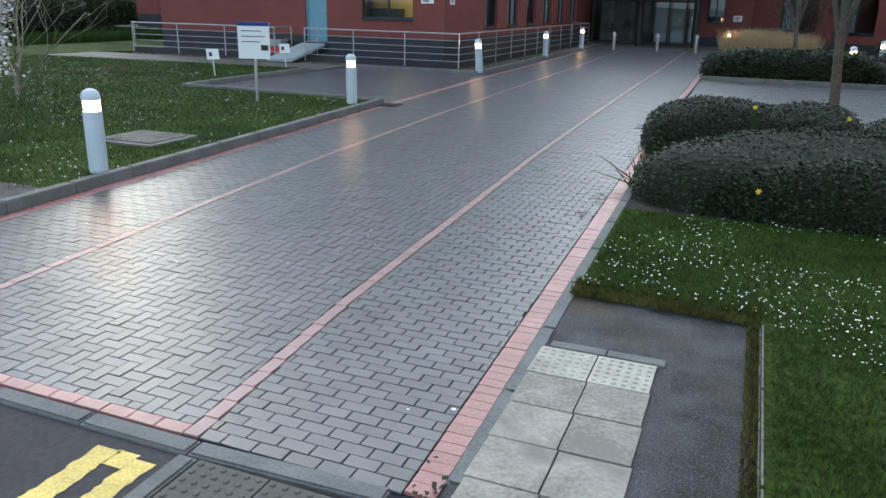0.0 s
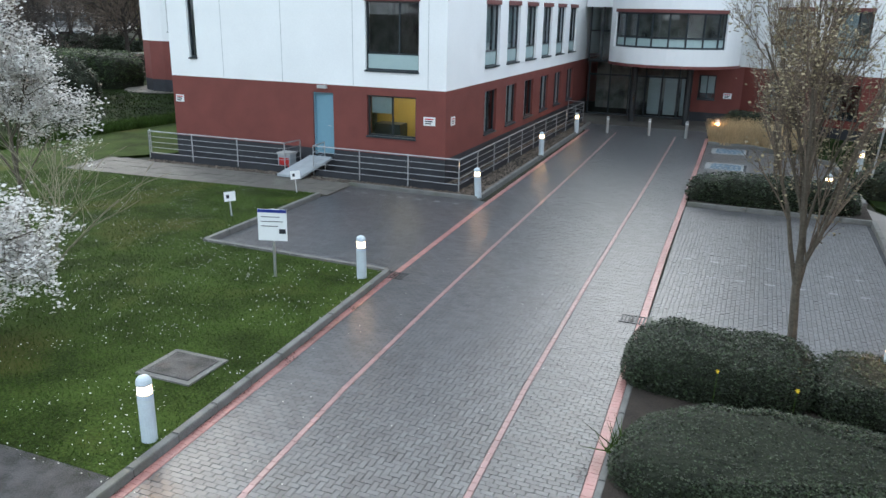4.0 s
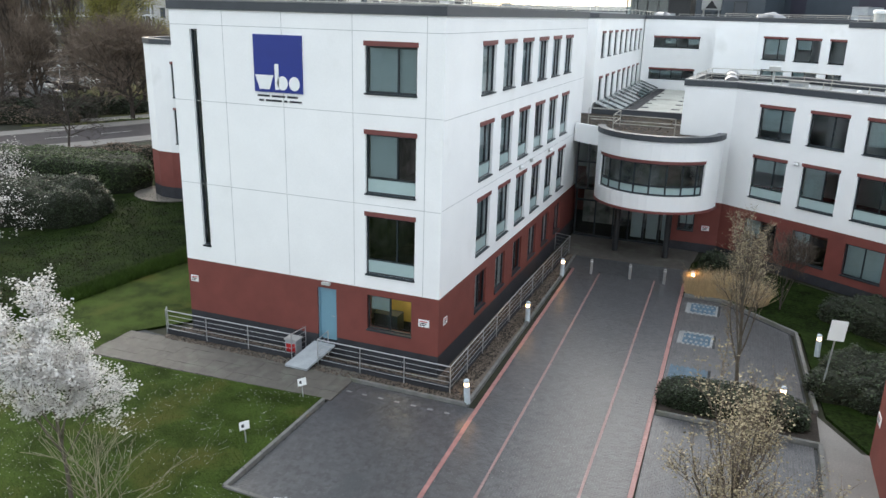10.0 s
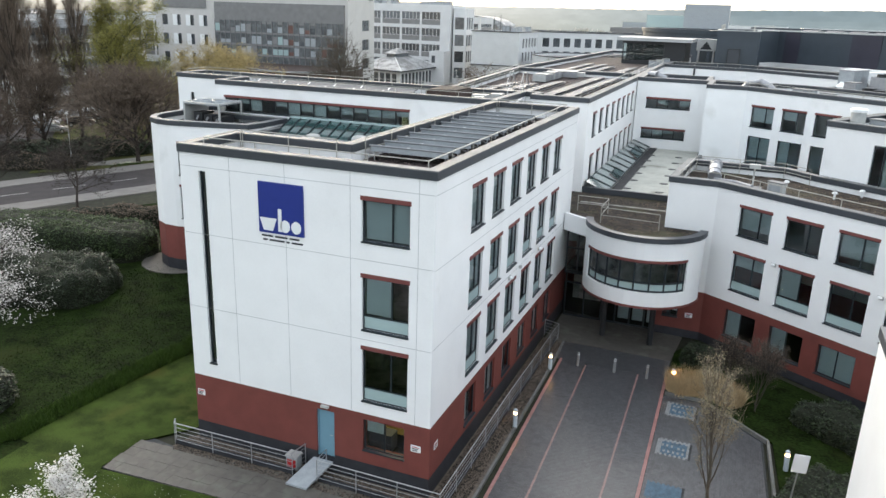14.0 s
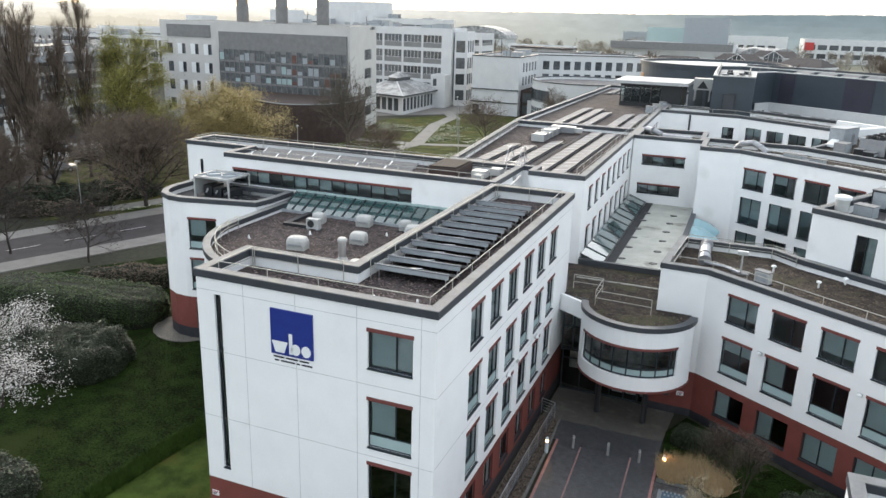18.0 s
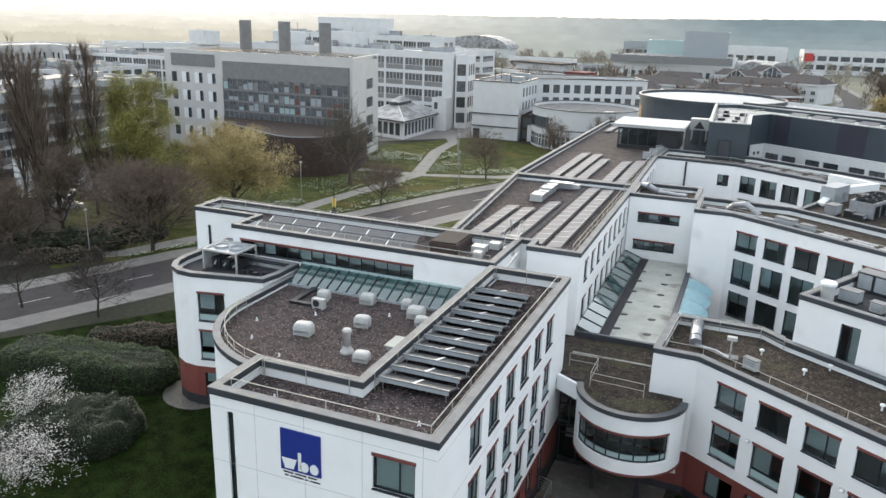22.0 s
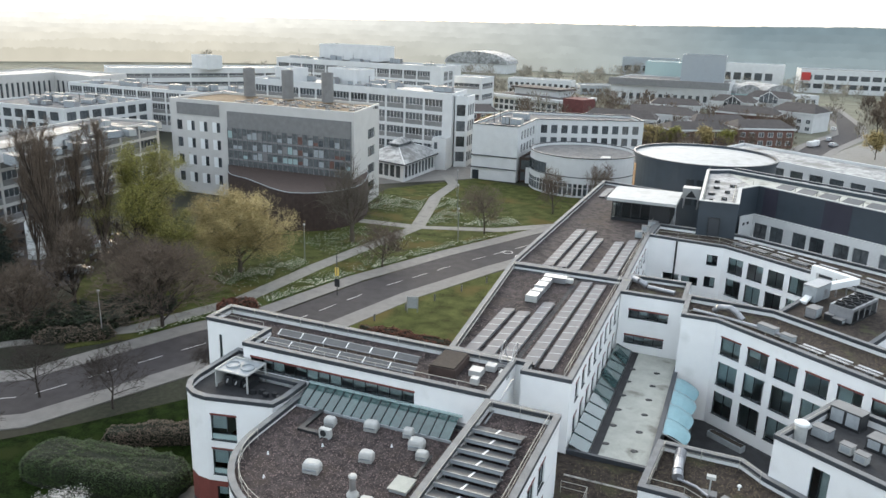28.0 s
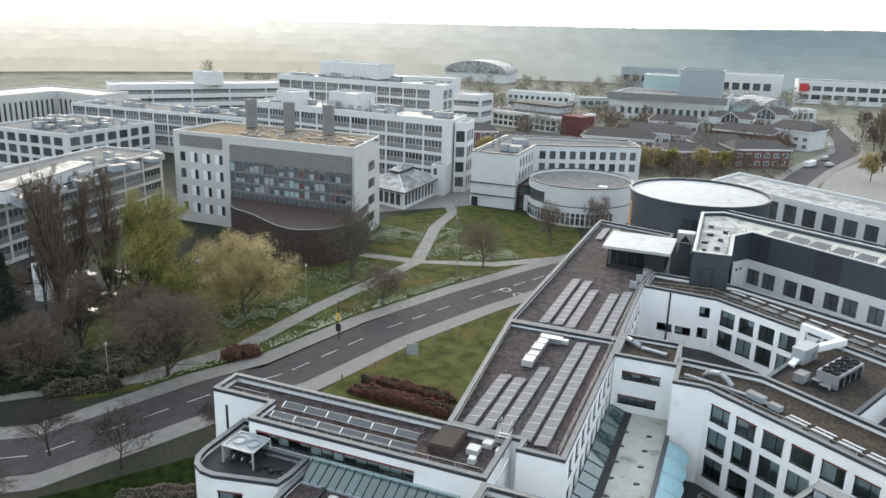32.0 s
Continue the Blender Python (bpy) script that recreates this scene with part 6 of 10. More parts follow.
def stone(b, poly, z, chamfer=0.0035, depth=0.011):
    """One paver with worn edges, slightly out of level."""
    cx, cy = sum(p[0] for p in poly) / len(poly), sum(p[1] for p in poly) / len(poly)
    z += rng_p.uniform(-0.0022, 0.0022)
    sx, sy = rng_p.uniform(-0.012, 0.012), rng_p.uniform(-0.012, 0.012)
    lv = lambda p: z + (p[0] - cx) * sx + (p[1] - cy) * sy  # noqa: E731
    n, k = len(b.v), len(poly)
    top = []
    for p in poly:
        r = math.hypot(p[0] - cx, p[1] - cy) or 1
        f = max(0.0, 1 - chamfer * 1.4 / r)
        top.append((cx + (p[0] - cx) * f, cy + (p[1] - cy) * f))
    b.v += [(*p, lv(p)) for p in top] + [(*p, lv(p) - depth * 0.45) for p in poly] + [(*p, z - depth - 0.008) for p in poly]
    b.f.append(tuple(range(n, n + k)))
    for i in range(k):
        j = (i + 1) % k
        b.f += [(n + k + i, n + k + j, n + j, n + i), (n + 2 * k + i, n + 2 * k + j, n + k + j, n + k + i)]


def rect(cx, cy, w, h, ang):
    c, s = math.cos(ang), math.sin(ang)
    return [(cx + u * c - v * s, cy + u * s + v * c) for u, v in ((-w / 2, -h / 2), (w / 2, -h / 2), (w / 2, h / 2), (-w / 2, h / 2))]


def herring(x0, x1, y0, y1, ang, size=0.2):
    """Centres and turns of a herringbone over a box."""
    c, s = math.cos(ang), math.sin(ang)
    mx, my = (x0 + x1) / 2, (y0 + y1) / 2
    r = int(math.hypot(x1 - x0, y1 - y0) / size) + 4
    h = size / 2
    for i in range(-2 * r, 2 * r):
        for j in range(-r, r):
            bx, by = i * h + j * 2 * h, i * h - j * 2 * h
            for u, v, t in ((bx + h, by + h / 2, 0.0), (bx + h / 2, by + 2 * h, math.pi / 2)):
                x, y = mx + u * c - v * s, my + u * s + v * c
                if x0 - h < x < x1 + h and y0 - h < y < y1 + h:
                    yield x, y, ang + t


def bond(x0, x1, y0, y1, along=False, size=0.2):
    """Centres and turns of running bond over a box."""
    h = size / 2
    if along:
        for i in range(int((x1 - x0) / h) + 2):
            for j in range(int((y1 - y0) / size) + 2):
                yield x0 + i * h, y0 + (j + 0.5 * (i % 2)) * size, math.pi / 2
    else:
        for j in range(int((y1 - y0) / h) + 2):
            for i in range(int((x1 - x0) / size) + 2):
                yield x0 + (i + 0.5 * (j % 2)) * size, y0 + j * h, 0.0


def pave(name, centres, bounds, z, material, owner, near=None, gap=0.003, size=0.2, skip=None, label="", sides=None, foot=None):
    """Lays pavers, cut along the bounds (counter-clockwise) or between two side lines; those in the stretch near are objects of their own."""
    b, singles = Build(), 0
    lines_ = list(zip(bounds, bounds[1:] + bounds[:1]))
    for x, y, t in centres:
        poly = rect(x, y, size - gap, size / 2 - gap, t)
        cuts = lines_
        if sides:
            fl, fr, ya, yb = sides
            if not ya <= y <= yb or not fl(y) - 0.2 < x < fr(y) + 0.2:
                continue
            cuts = [((fr(y), y), (fr(y + 1), y + 1)), ((fl(y + 1), y + 1), (fl(y), y))]
            if foot:
                cuts.append(((-20, foot), (20, foot)))
        for p, q in cuts:
            poly = clip(poly, p, q)
            if len(poly) < 3:
                break
        if len(poly) < 3 or area(poly) < 0.0012 or (skip and skip(x, y)):
            continue
        if near and singles < 300 and near(x, y):
            one = Build()
            stone(one, poly, z)
            part("paver", one, "paver_one", owner)
            singles += 1
        else:
            stone(b, poly, z)
    return tagged(part(name, b, material, owner, label), kind="stuff")


drive = bpy.data.objects["drive_bed"]
BLOCK = 0.175
pave("pavers_middle", herring(-6.2, -1.7, 3.6, 39.0, 0.0, BLOCK), [], 0.0, "paver", drive, near=lambda x, y: y < 5.1, label="grey block pavers in herringbone",
     sides=(lambda y: LINE_L(y) + 0.05, lambda y: LINE_M(y) - 0.05, 3.70, 39.0), size=BLOCK, foot=3.825)
pave("pavers_right", bond(-3.2, -0.7, 3.78, 39.0, False, BLOCK), [], 0.0, "paver", drive, near=lambda x, y: y < 6.2, label="grey block pavers in running bond", sides=(lambda y: LINE_M(y) + 0.05, lambda y: DR(y) - 0.005, 3.74, 39.0), size=BLOCK)
pave("pavers_left", bond(-7.6, -4.2, 3.8, 39.0, False, BLOCK), [], 0.0, "paver", drive, label="grey block pavers in running bond", sides=(lambda y: DL(y) + 0.005, lambda y: LINE_L(y) - 0.05, 3.70, 39.0), size=BLOCK, foot=3.825)
pave("pavers_end", bond(-8.0, -1.2, 39.0, 41.4), [(-7.4, 39.01), (DR(39), 39.01), (DR(41) + 0.1, 41.4), (-7.5, 41.4)], 0.0, "paver", drive)
for name, fx, y0, y1 in (("red_line", LINE_M, 3.74, 39.0), ("red_line", LINE_L, 3.83, 39.0)):
    b = Build()
    k = int((y1 - y0) / BLOCK)
    for i in range(k):
        y = y0 + BLOCK * (i + 0.5)
        stone(b, rect(fx(y), y, 0.086, BLOCK - 0.003, 0.02), 0.002)
    tagged(part(name, b, "paver_pink", drive, "single line of red pavers"), kind="stuff")
for fx, sgn, y0, y1 in ((DR, 0.75, 3.75, 39.2), (DL, -0.75, 4.4, 39.2)):
    b = Build()
    k = int((y1 - y0) / (BLOCK / 2))
    for i in range(k):
        y = y0 + BLOCK / 2 * (i + 0.5)
        stone(b, rect(fx(y) + 0.1 * sgn, y, 0.146, BLOCK / 2 - 0.002, 0.0), 0.002, 0.003)
    tagged(part("red_edge", b, "paver_red", drive, "red paver edging course"), kind="stuff")
b = Build()
for i in range(13):
    x = -4.12 + BLOCK * i
    stone(b, rect(x, 3.78, BLOCK - 0.003, 0.085, 0.0), 0.002)
part("red_edge", b, "paver_red", drive)
bay_bed, side_bed, blue_bed = bpy.data.objects["parking_bay_bed"], bpy.data.objects["side_bay_bed"], bpy.data.objects["blue_bay_bed"]


pave("pavers", herring(-11.7, -6.6, 15.3, 22.7, 0.0, BLOCK), [(-11.6, 15.5), (DL(15.4) - 0.16, 15.4), (DL(22.55) - 0.16, 22.55), (-11.65, 22.55)], 0.0, "paver", bay_bed, label="grey block pavers of the parking bay", size=BLOCK)
pave("white_markers", [(x, 21.9, 0.0) for x in [-11.3 + 0.62 * i for i in range(7)]], [(-11.6, 15.5), (-6.9, 15.4), (-6.9, 22.5), (-11.65, 22.5)], 0.004, "paver_white", bay_bed)


pave("pavers", bond(-1.2, 4.2, 13.7, 24.9, True, BLOCK), [(DR(14.2) + 0.17, 14.2), (3.8, 13.8), (3.8, 24.7), (DR(24.7) + 0.17, 24.7)], 0.0, "paver", side_bed, label="grey block pavers of the side bays", size=BLOCK)
pave("white_markers", [(x, y, 0.0) for y in (19.3, 18.1) for x in [-0.6 + 0.62 * i for i in range(7)]], [(DR(15.2) + 0.17, 15.25), (3.8, 14.7), (3.8, 24.7), (DR(24.7) + 0.17, 24.7)], 0.004, "paver_white", side_bed)


def blue(x, y):
    return -1.05 < x < 0.4 and (27.8 < y < 29.1 or 31.3 < y < 32.8 or 35.0 < y < 36.5)


pave("pavers", [c for c in bond(-1.6, 4.0, 27.0, 37.4, True)], [(DR(27.05) + 0.17, 27.1), (3.7, 27.1), (3.3, 34.3), (0.3, 37.0), (DR(37) + 0.17, 37.05)], 0.0, "paver", blue_bed, skip=blue, label="grey block pavers of the disabled bays")
frame_ = lambda x, y: min(abs(x + 0.98), abs(x - 0.33), *[abs(y - v) for v in (31.38, 32.72, 35.08, 36.42)]) < 0.09 or math.sin(x * 31 + y * 17) > 0.75  # noqa: E731
inside_ = [c for c in bond(-1.0, 0.4, 27.8, 36.5, True) if blue(c[0], c[1])]
pave("blue_pavers", [c for c in inside_ if not (c[1] > 30 and frame_(*c[:2]))], [(-1.06, 27.7), (0.42, 27.7), (0.42, 36.6), (-1.06, 36.6)], 0.002, "paver_blue", blue_bed, label="blue painted disabled bay symbol")
pave("white_pavers", [c for c in inside_ if c[1] > 30 and frame_(*c[:2])], [(-1.06, 27.7), (0.42, 27.7), (0.42, 36.6), (-1.06, 36.6)], 0.002, "paver_white", blue_bed, label="white painted disabled bay symbol")

# ---- roof furniture ----
def roof_rail(pts, z, label="thin steel safety rail on the roof", h=0.95):
    return railing("roof_railing", pts, z, h, label, (1.0, 0.5), 2.4, 0.024, "zinc", 0.85)


roof_rail([(-19.3, 27.3), (-19.3, 24.9), (-9.5, 24.9), (-9.5, 45.8), (-13.7, 45.8)], 12.3)
roof_rail([(-13.8, 28.3), (-13.8, 45.7)], 12.3)
roof_rail([(-19.2, 27.3), (-14.6, 27.3)], 12.3)
roof_rail(arc(-21.5, 39.5, 7.6, 182, 268, 9) + [(-19.6, 31.7)], 9.75)
roof_rail([(-35.4, 47.6), (-14.8, 47.6)], 12.4)
roof_rail([(-41.5, 53.0), (-14.8, 53.0)], 12.4)
roof_rail([(-41.6, 53.0), (-41.6, 50.7), (-36.5, 50.7)], 12.4)
roof_rail([(-10.1, 52.6), (-10.2, 77.8)], 12.5)
roof_rail([(-19.6, 54.2), (-21.9, 77.8)], 12.5)
roof_rail([(-10.3, 79.2), (-10.5, 112)], 12.5)
roof_rail([(-2.5, 46.0), (-0.1, 45.9), (13.2, 36.95)], 9.05)
roof_rail([(-2.4, 46.0), (-2.0, 51.4), (3.2, 51.3), (4.6, 50.0)], 9.05)
roof_rail([(-2.5, 71.1), (0.3, 71.1), (14.4, 61.7), (24, 55.2)], 12.4)
roof_rail([(-9.0, 99.6), (-1.3, 100.3), (14.4, 89.1), (26, 80.8)], 12.4)
roof_rail([(-8.5, 46.8), (-6.6, 46.8), (-6.6, 44.4), (-3.2, 44.2)], 6.65)
roof_rail([(5.4, 50.4), (9.4, 57.1)], 12.1)

# flat solar collectors, tilted, in ten rows
ROW = 1.36
first_col = thing("solar_collector", "dark tilted solar collector with a grey back sheet", "solar collector", "collectors on the office wing's roof", at=(-11.95, 28.6, 12.3))
b = Build()
b.hexa((-1.75, 0.0, 0.52), (1.75, 0.0, 0.52), (1.75, 1.15, 0.16), (-1.75, 1.15, 0.16), (0, 0.02, 0.07))
part("panel", b, "solar", first_col)
b = Build()
for k in range(24):
    x = -1.7 + 3.4 * k / 23
    b.rod((x, 0.02, 0.60), (x, 1.12, 0.255), 0.016, 4)
tagged(part("tube_bank", b, "solar", first_col), kind="stuff")
part("front_rail", Build().rod((-1.8, 1.16, 0.2), (1.8, 1.16, 0.2), 0.045, 6), "solar_frame", first_col)
part("back_rail", Build().rod((-1.8, -0.03, 0.6), (1.8, -0.03, 0.6), 0.05, 6), "solar_frame", first_col)
part("back_sheet", Build().box(-1.75, -0.05, 0.36, 1.75, -0.02, 0.56), "plant", first_col)
part("strap", Build().hexa((-0.07, -0.05, 0.64), (0.07, -0.05, 0.64), (0.07, 1.12, 0.29), (-0.07, 1.12, 0.29), (0, 0, 0.02)), "sign_white", first_col)
for x in (-1.6, 1.6):
    part("leg", Build().rod((x, 0.03, 0), (x, 0.03, 0.52), 0.03, 5), "steel", first_col)
for k in range(1, 11):
    copy_thing(first_col, pose(-11.92 - 0.028 * k, 28.6 + ROW * k, 12.3))
pipe = thing("roof_pipe", "pale insulated pipe on the roof", "pipe")
part("run", Build().rod((-13.6, 44.0, 12.42), (-13.6, 46.2, 12.42), 0.07, 8).rod((-13.6, 46.2, 12.42), (-13.6, 50.5, 12.9), 0.07, 8), "duct", pipe)
for x, y in ((-17.5, 25.6), (-12.4, 25.9), (-15.2, 25.4), (-10.6, 26.2), (-27.4, 38.0), (-26.0, 35.5), (-24.5, 40.5), (-20.0, 42.5), (-23, 34), (-16.2, 35.2), (-21.5, 46.0)):
    z = 12.3 if y < 27 else 9.75
    v = thing("lightning_stud", "small white roof stud", "roof stud", "roof studs", at=(x, y, z))
    part("stud", Build().lathe(0, 0, [(0.10, 0), (0.07, 0.05), (0.045, 0.22), (0.02, 0.24)], 8), "sign_white", v)


def vent(x, y, z, w, d, h, turn=0):
    """A rounded roof vent cowl on a square curb."""
    th = thing("roof_vent", "grey-white rounded vent cowl on a curb", "roof vent", "vents on the gravel roof", at=(x, y, z))
    th.rotation_euler = (0, 0, radians(turn))
    part("curb", Build().box(-w * 0.45, -d * 0.45, 0, w * 0.45, d * 0.45, h * 0.35), "dome", th)
    b = Build()
    prof = [(0.50, 0.30), (0.52, 0.42), (0.50, 0.72), (0.42, 0.92), (0.25, 1.0)]
    rings = []
    for f, zz in prof:
        n = len(b.v)
        for i in range(16):
            a = 2 * math.pi * (i + 0.5) / 16
            c, s = math.cos(a), math.sin(a)
            k = 1 / max(abs(c), abs(s)) ** 0.75
            b.v.append((w * f * c * k, d * f * s * k, h * zz))
        rings.append(n)
    for p, q in zip(rings, rings[1:]):
        b.f += [(p + i, p + (i + 1) % 16, q + (i + 1) % 16, q + i) for i in range(16)]
    b.f += [tuple(range(rings[-1], rings[-1] + 16)), tuple(range(rings[0] + 15, rings[0] - 1, -1))]
    part("cowl", b, "dome", th)
    for k in range(3):
        part("louvre", Build().box(-w * 0.4, -d * 0.56, h * (0.36 + 0.06 * k), w * 0.4, -d * 0.5, h * (0.38 + 0.06 * k)), "plant", th)


for x, y, w, d, h in ((-23.5, 37.5, 1.25, 0.9, 0.8), (-20.8, 40.2, 1.05, 0.85, 0.75), (-22.4, 44.0, 1.1, 0.85, 0.75), (-19.5, 44.3, 0.8, 0.7, 0.7), (-18.3, 43.1, 1.2, 0.95, 0.8), (-17.4, 42.0, 0.9, 0.7, 0.65), (-18.4, 35.6, 1.0, 0.8, 0.6), (-25.5, 43.3, 0.9, 0.7, 0.7)):
    vent(x, y, 9.75, w, d, h, 6)
flue = thing("roof_flue", "steel flue stack with a cap and round base", "flue", at=(-19.7, 36.2, 9.75))
part("base", Build().lathe(0, 0, [(0.42, 0), (0.42, 0.12), (0.30, 0.30), (0.24, 0.45)], 16), "dome", flue)
part("flue_pipe", Build().lathe(0, 0, [(0.22, 0.4), (0.22, 1.35)], 16), "steel", flue)
part("cap", Build().lathe(0, 0, [(0.27, 1.32), (0.29, 1.45), (0.22, 1.55), (0.1, 1.58)], 16), "dome", flue)
hatch = thing("roof_hatch", "flat pale roof hatch on a dark curb", "hatch", at=(-17.2, 38.3, 9.75))
part("curb", Build().box(-0.6, -0.75, 0, 0.6, 0.75, 0.25), "plant", hatch)
part("lid", Build().box(-0.68, -0.83, 0.25, 0.68, 0.83, 0.33), "membrane", hatch)
ac = thing("condenser_unit", "white air conditioning unit on the gravel roof", "condenser", at=(-24.9, 41.6, 9.75))
part("casing", Build().box(-0.45, -0.2, 0.1, 0.45, 0.2, 0.75), "dome", ac)
part("fan_grille", Build().rod((-0.1, -0.2, 0.43), (-0.1, -0.23, 0.43), 0.25, 16), "dark_metal", ac)
part("feet", Build().box(-0.4, -0.22, 0, -0.3, 0.22, 0.1).box(0.3, -0.22, 0, 0.4, 0.22, 0.1), "plant", ac)
tray = thing("cable_tray", "dark pipes running over the gravel roof", "pipe")
part("run", Build().box(-27.3, 41.6, 9.75, -25.0, 42.0, 9.95).box(-27.3, 42.0, 9.75, -26.9, 45.0, 9.95).box(-17.0, 39.6, 9.75, -16.8, 42.5, 9.86), "dark_metal", tray)

sky2 = thing("sloping_rooflight", "green-tinted sloping rooflight against the white wall", "rooflight")
for k in range(16):
    x0 = -29.4 + 0.81 * k
    part("pane", Build().poly((x0, 44.75, 9.95), (x0 + 0.75, 44.75, 9.95), (x0 + 0.75, 46.85, 10.82), (x0, 46.85, 10.82)), "green_glass", sky2)
    part("glazing_bar", Build().rod((x0 - 0.03, 44.72, 9.98), (x0 - 0.03, 46.9, 10.88), 0.045, 5), "frame", sky2)
part("ridge_flashing", Build().box(-29.5, 46.75, 10.8, -16.3, 46.94, 10.95), "spandrel", sky2)
part("upstand", Build().box(-29.5, 44.66, 9.7, -16.3, 44.78, 9.95), "plant", sky2)

cage = thing("plant_cage", "white steel frame round air handling units", "plant", at=(-35.0, 45.4, 10.1))
for x in (-1.6, 1.4):
    for y in (-1.2, 1.3):
        part("post", Build().box(x - 0.06, y - 0.06, 0, x + 0.06, y + 0.06, 1.5), "dome", cage)
b = Build()
for y in (-1.2, 1.3):
    b.box(-1.66, y - 0.06, 1.5, 1.46, y + 0.06, 1.62)
for x in (-1.6, 1.4):
    b.box(x - 0.06, -1.14, 1.5, x + 0.06, 1.24, 1.62)
part("top_frame", b, "dome", cage)
part("side_panel", Build().box(-1.62, -1.1, 0.2, -1.56, 1.2, 1.45), "dome", cage)
for k in range(3):
    u = part("unit", Build().box(-1.2 + 0.85 * k, -0.7, 0.05, -0.5 + 0.85 * k, 0.7, 0.85 - 0.12 * k), "dark_metal", cage, "dark pump unit")
    part("pipe", Build().rod((-0.85 + 0.85 * k, -0.5, 0.8 - 0.12 * k), (-0.85 + 0.85 * k, -0.9, 0.35), 0.07, 8), "steel", u)
part("fan_deck", Build().box(-1.54, -1.14, 1.42, 1.34, 1.24, 1.5), "plant", cage, "grey fan deck")
for x in (-0.8, 0.6):
    part("fan_ring", Build().lathe(x, 0.05, [(0.6, 1.5), (0.6, 1.68), (0.52, 1.68), (0.52, 1.56), (0.06, 1.58)], 20), "plant", cage, "round fan cowl")
for k in range(5):
    th = thing("roof_unit", "small dark valve box on the felt roof", "condenser", at=(-33.2 + 0.6 * k, 44.4 + 0.35 * (k % 2), 10.1))
    part("casing", Build().box(-0.2, -0.15, 0.05, 0.2, 0.15, 0.34), "dark_metal", th)
    part("foot", Build().box(-0.2, -0.18, 0, 0.2, 0.18, 0.05), "dark_metal", th)


def long_array(x0, x1, y, z):
    th = thing("solar_array", "long low solar array on the rear roof", "solar array", "arrays on the rear wing", at=(x0, y, z))
    n = round((x1 - x0) / 2.2)
    for k in range(n):
        a = (x1 - x0) * k / n
        w = (x1 - x0) / n - 0.06
        p = part("panel", Build().hexa((a, 0, 0.25), (a + w, 0, 0.25), (a + w, 0.62, 0.5), (a, 0.62, 0.5), (0, -0.01, 0.05)), "solar", th)
        part("clip", Build().hexa((a, 0.0, 0.31), (a + 0.1, 0.0, 0.31), (a + 0.1, 0.60, 0.555), (a, 0.60, 0.555), (0, 0, 0.01)), "sign_white", th)
        part("leg", Build().rod((a + 0.1, 0.6, 0), (a + 0.1, 0.6, 0.5), 0.03, 5).rod((a + 0.1, 0.05, 0), (a + 0.1, 0.05, 0.27), 0.03, 5), "steel", th)
    part("front_rail", Build().rod((0, -0.03, 0.28), (x1 - x0, -0.03, 0.28), 0.05, 6), "solar_frame", th)
    part("back_rail", Build().rod((0, 0.65, 0.54), (x1 - x0, 0.65, 0.54), 0.045, 6), "solar_frame", th)


long_array(-34.8, -21.5, 50.3, 12.4)
long_array(-34.8, -21.0, 48.4, 12.4)
tank = thing("roof_tank", "dark brown weathered roof tank with a flat lid", "tank", at=(-19.1, 51.0, 12.4))
part("body", Build().prism([(-1.1, -1.6), (1.1, -1.5), (1.1, 1.8), (-1.1, 1.8)], 0, 0.7), "brown_clad", tank)
part("lid", Build().prism([(-1.0, -1.5), (1.0, -1.4), (1.0, 1.7), (-1.0, 1.7)], 0.7, 0.82), "bark_dark", tank)
for x, y, s in ((-16.7, 50.9, 0.5), (-15.9, 52.2, 0.4), (-16.3, 49.4, 0.3), (-14.6, 51.4, 0.35)):
    th = thing("roof_box", "small white plant box on the roof", "plant box", "boxes by the tank", at=(x, y, 12.4))
    part("casing", Build().box(-s, -s, 0.06, s, s, 0.55), "dome", th)
    part("skid", Build().box(-s, -s * 0.8, 0, s, s * 0.8, 0.06), "dark_metal", th)
lad = thing("step_over", "galvanised steel step-over ladder between the roofs", "ladder", at=(-14.9, 53.6, 12.4))
for x in (-0.5, 0.5):
    part("stringer", Build().rod((x, -1.2, 0), (x, -0.3, 1.0), 0.03, 5).rod((x, -0.3, 1.0), (x, 0.5, 1.0), 0.03, 5).rod((x, 0.5, 1.0), (x, 1.3, 0), 0.03, 5), "steel", lad)
    part("handrail", Build().rod((x, -1.2, 0.9), (x, -0.3, 2.0), 0.025, 5).rod((x, -0.3, 2.0), (x, 0.5, 2.0), 0.025, 5).rod((x, 0.5, 2.0), (x, 1.3, 0.9), 0.025, 5).rod((x, -0.3, 1.0), (x, -0.3, 2.0), 0.025, 5).rod((x, 0.5, 1.0), (x, 0.5, 2.0), 0.025, 5), "steel", lad)
for k in range(5):
    part("tread", Build().box(-0.5, -1.1 + 0.2 * k, 0.1 + 0.2 * k, 0.5, -0.95 + 0.2 * k, 0.13 + 0.2 * k), "steel", lad)


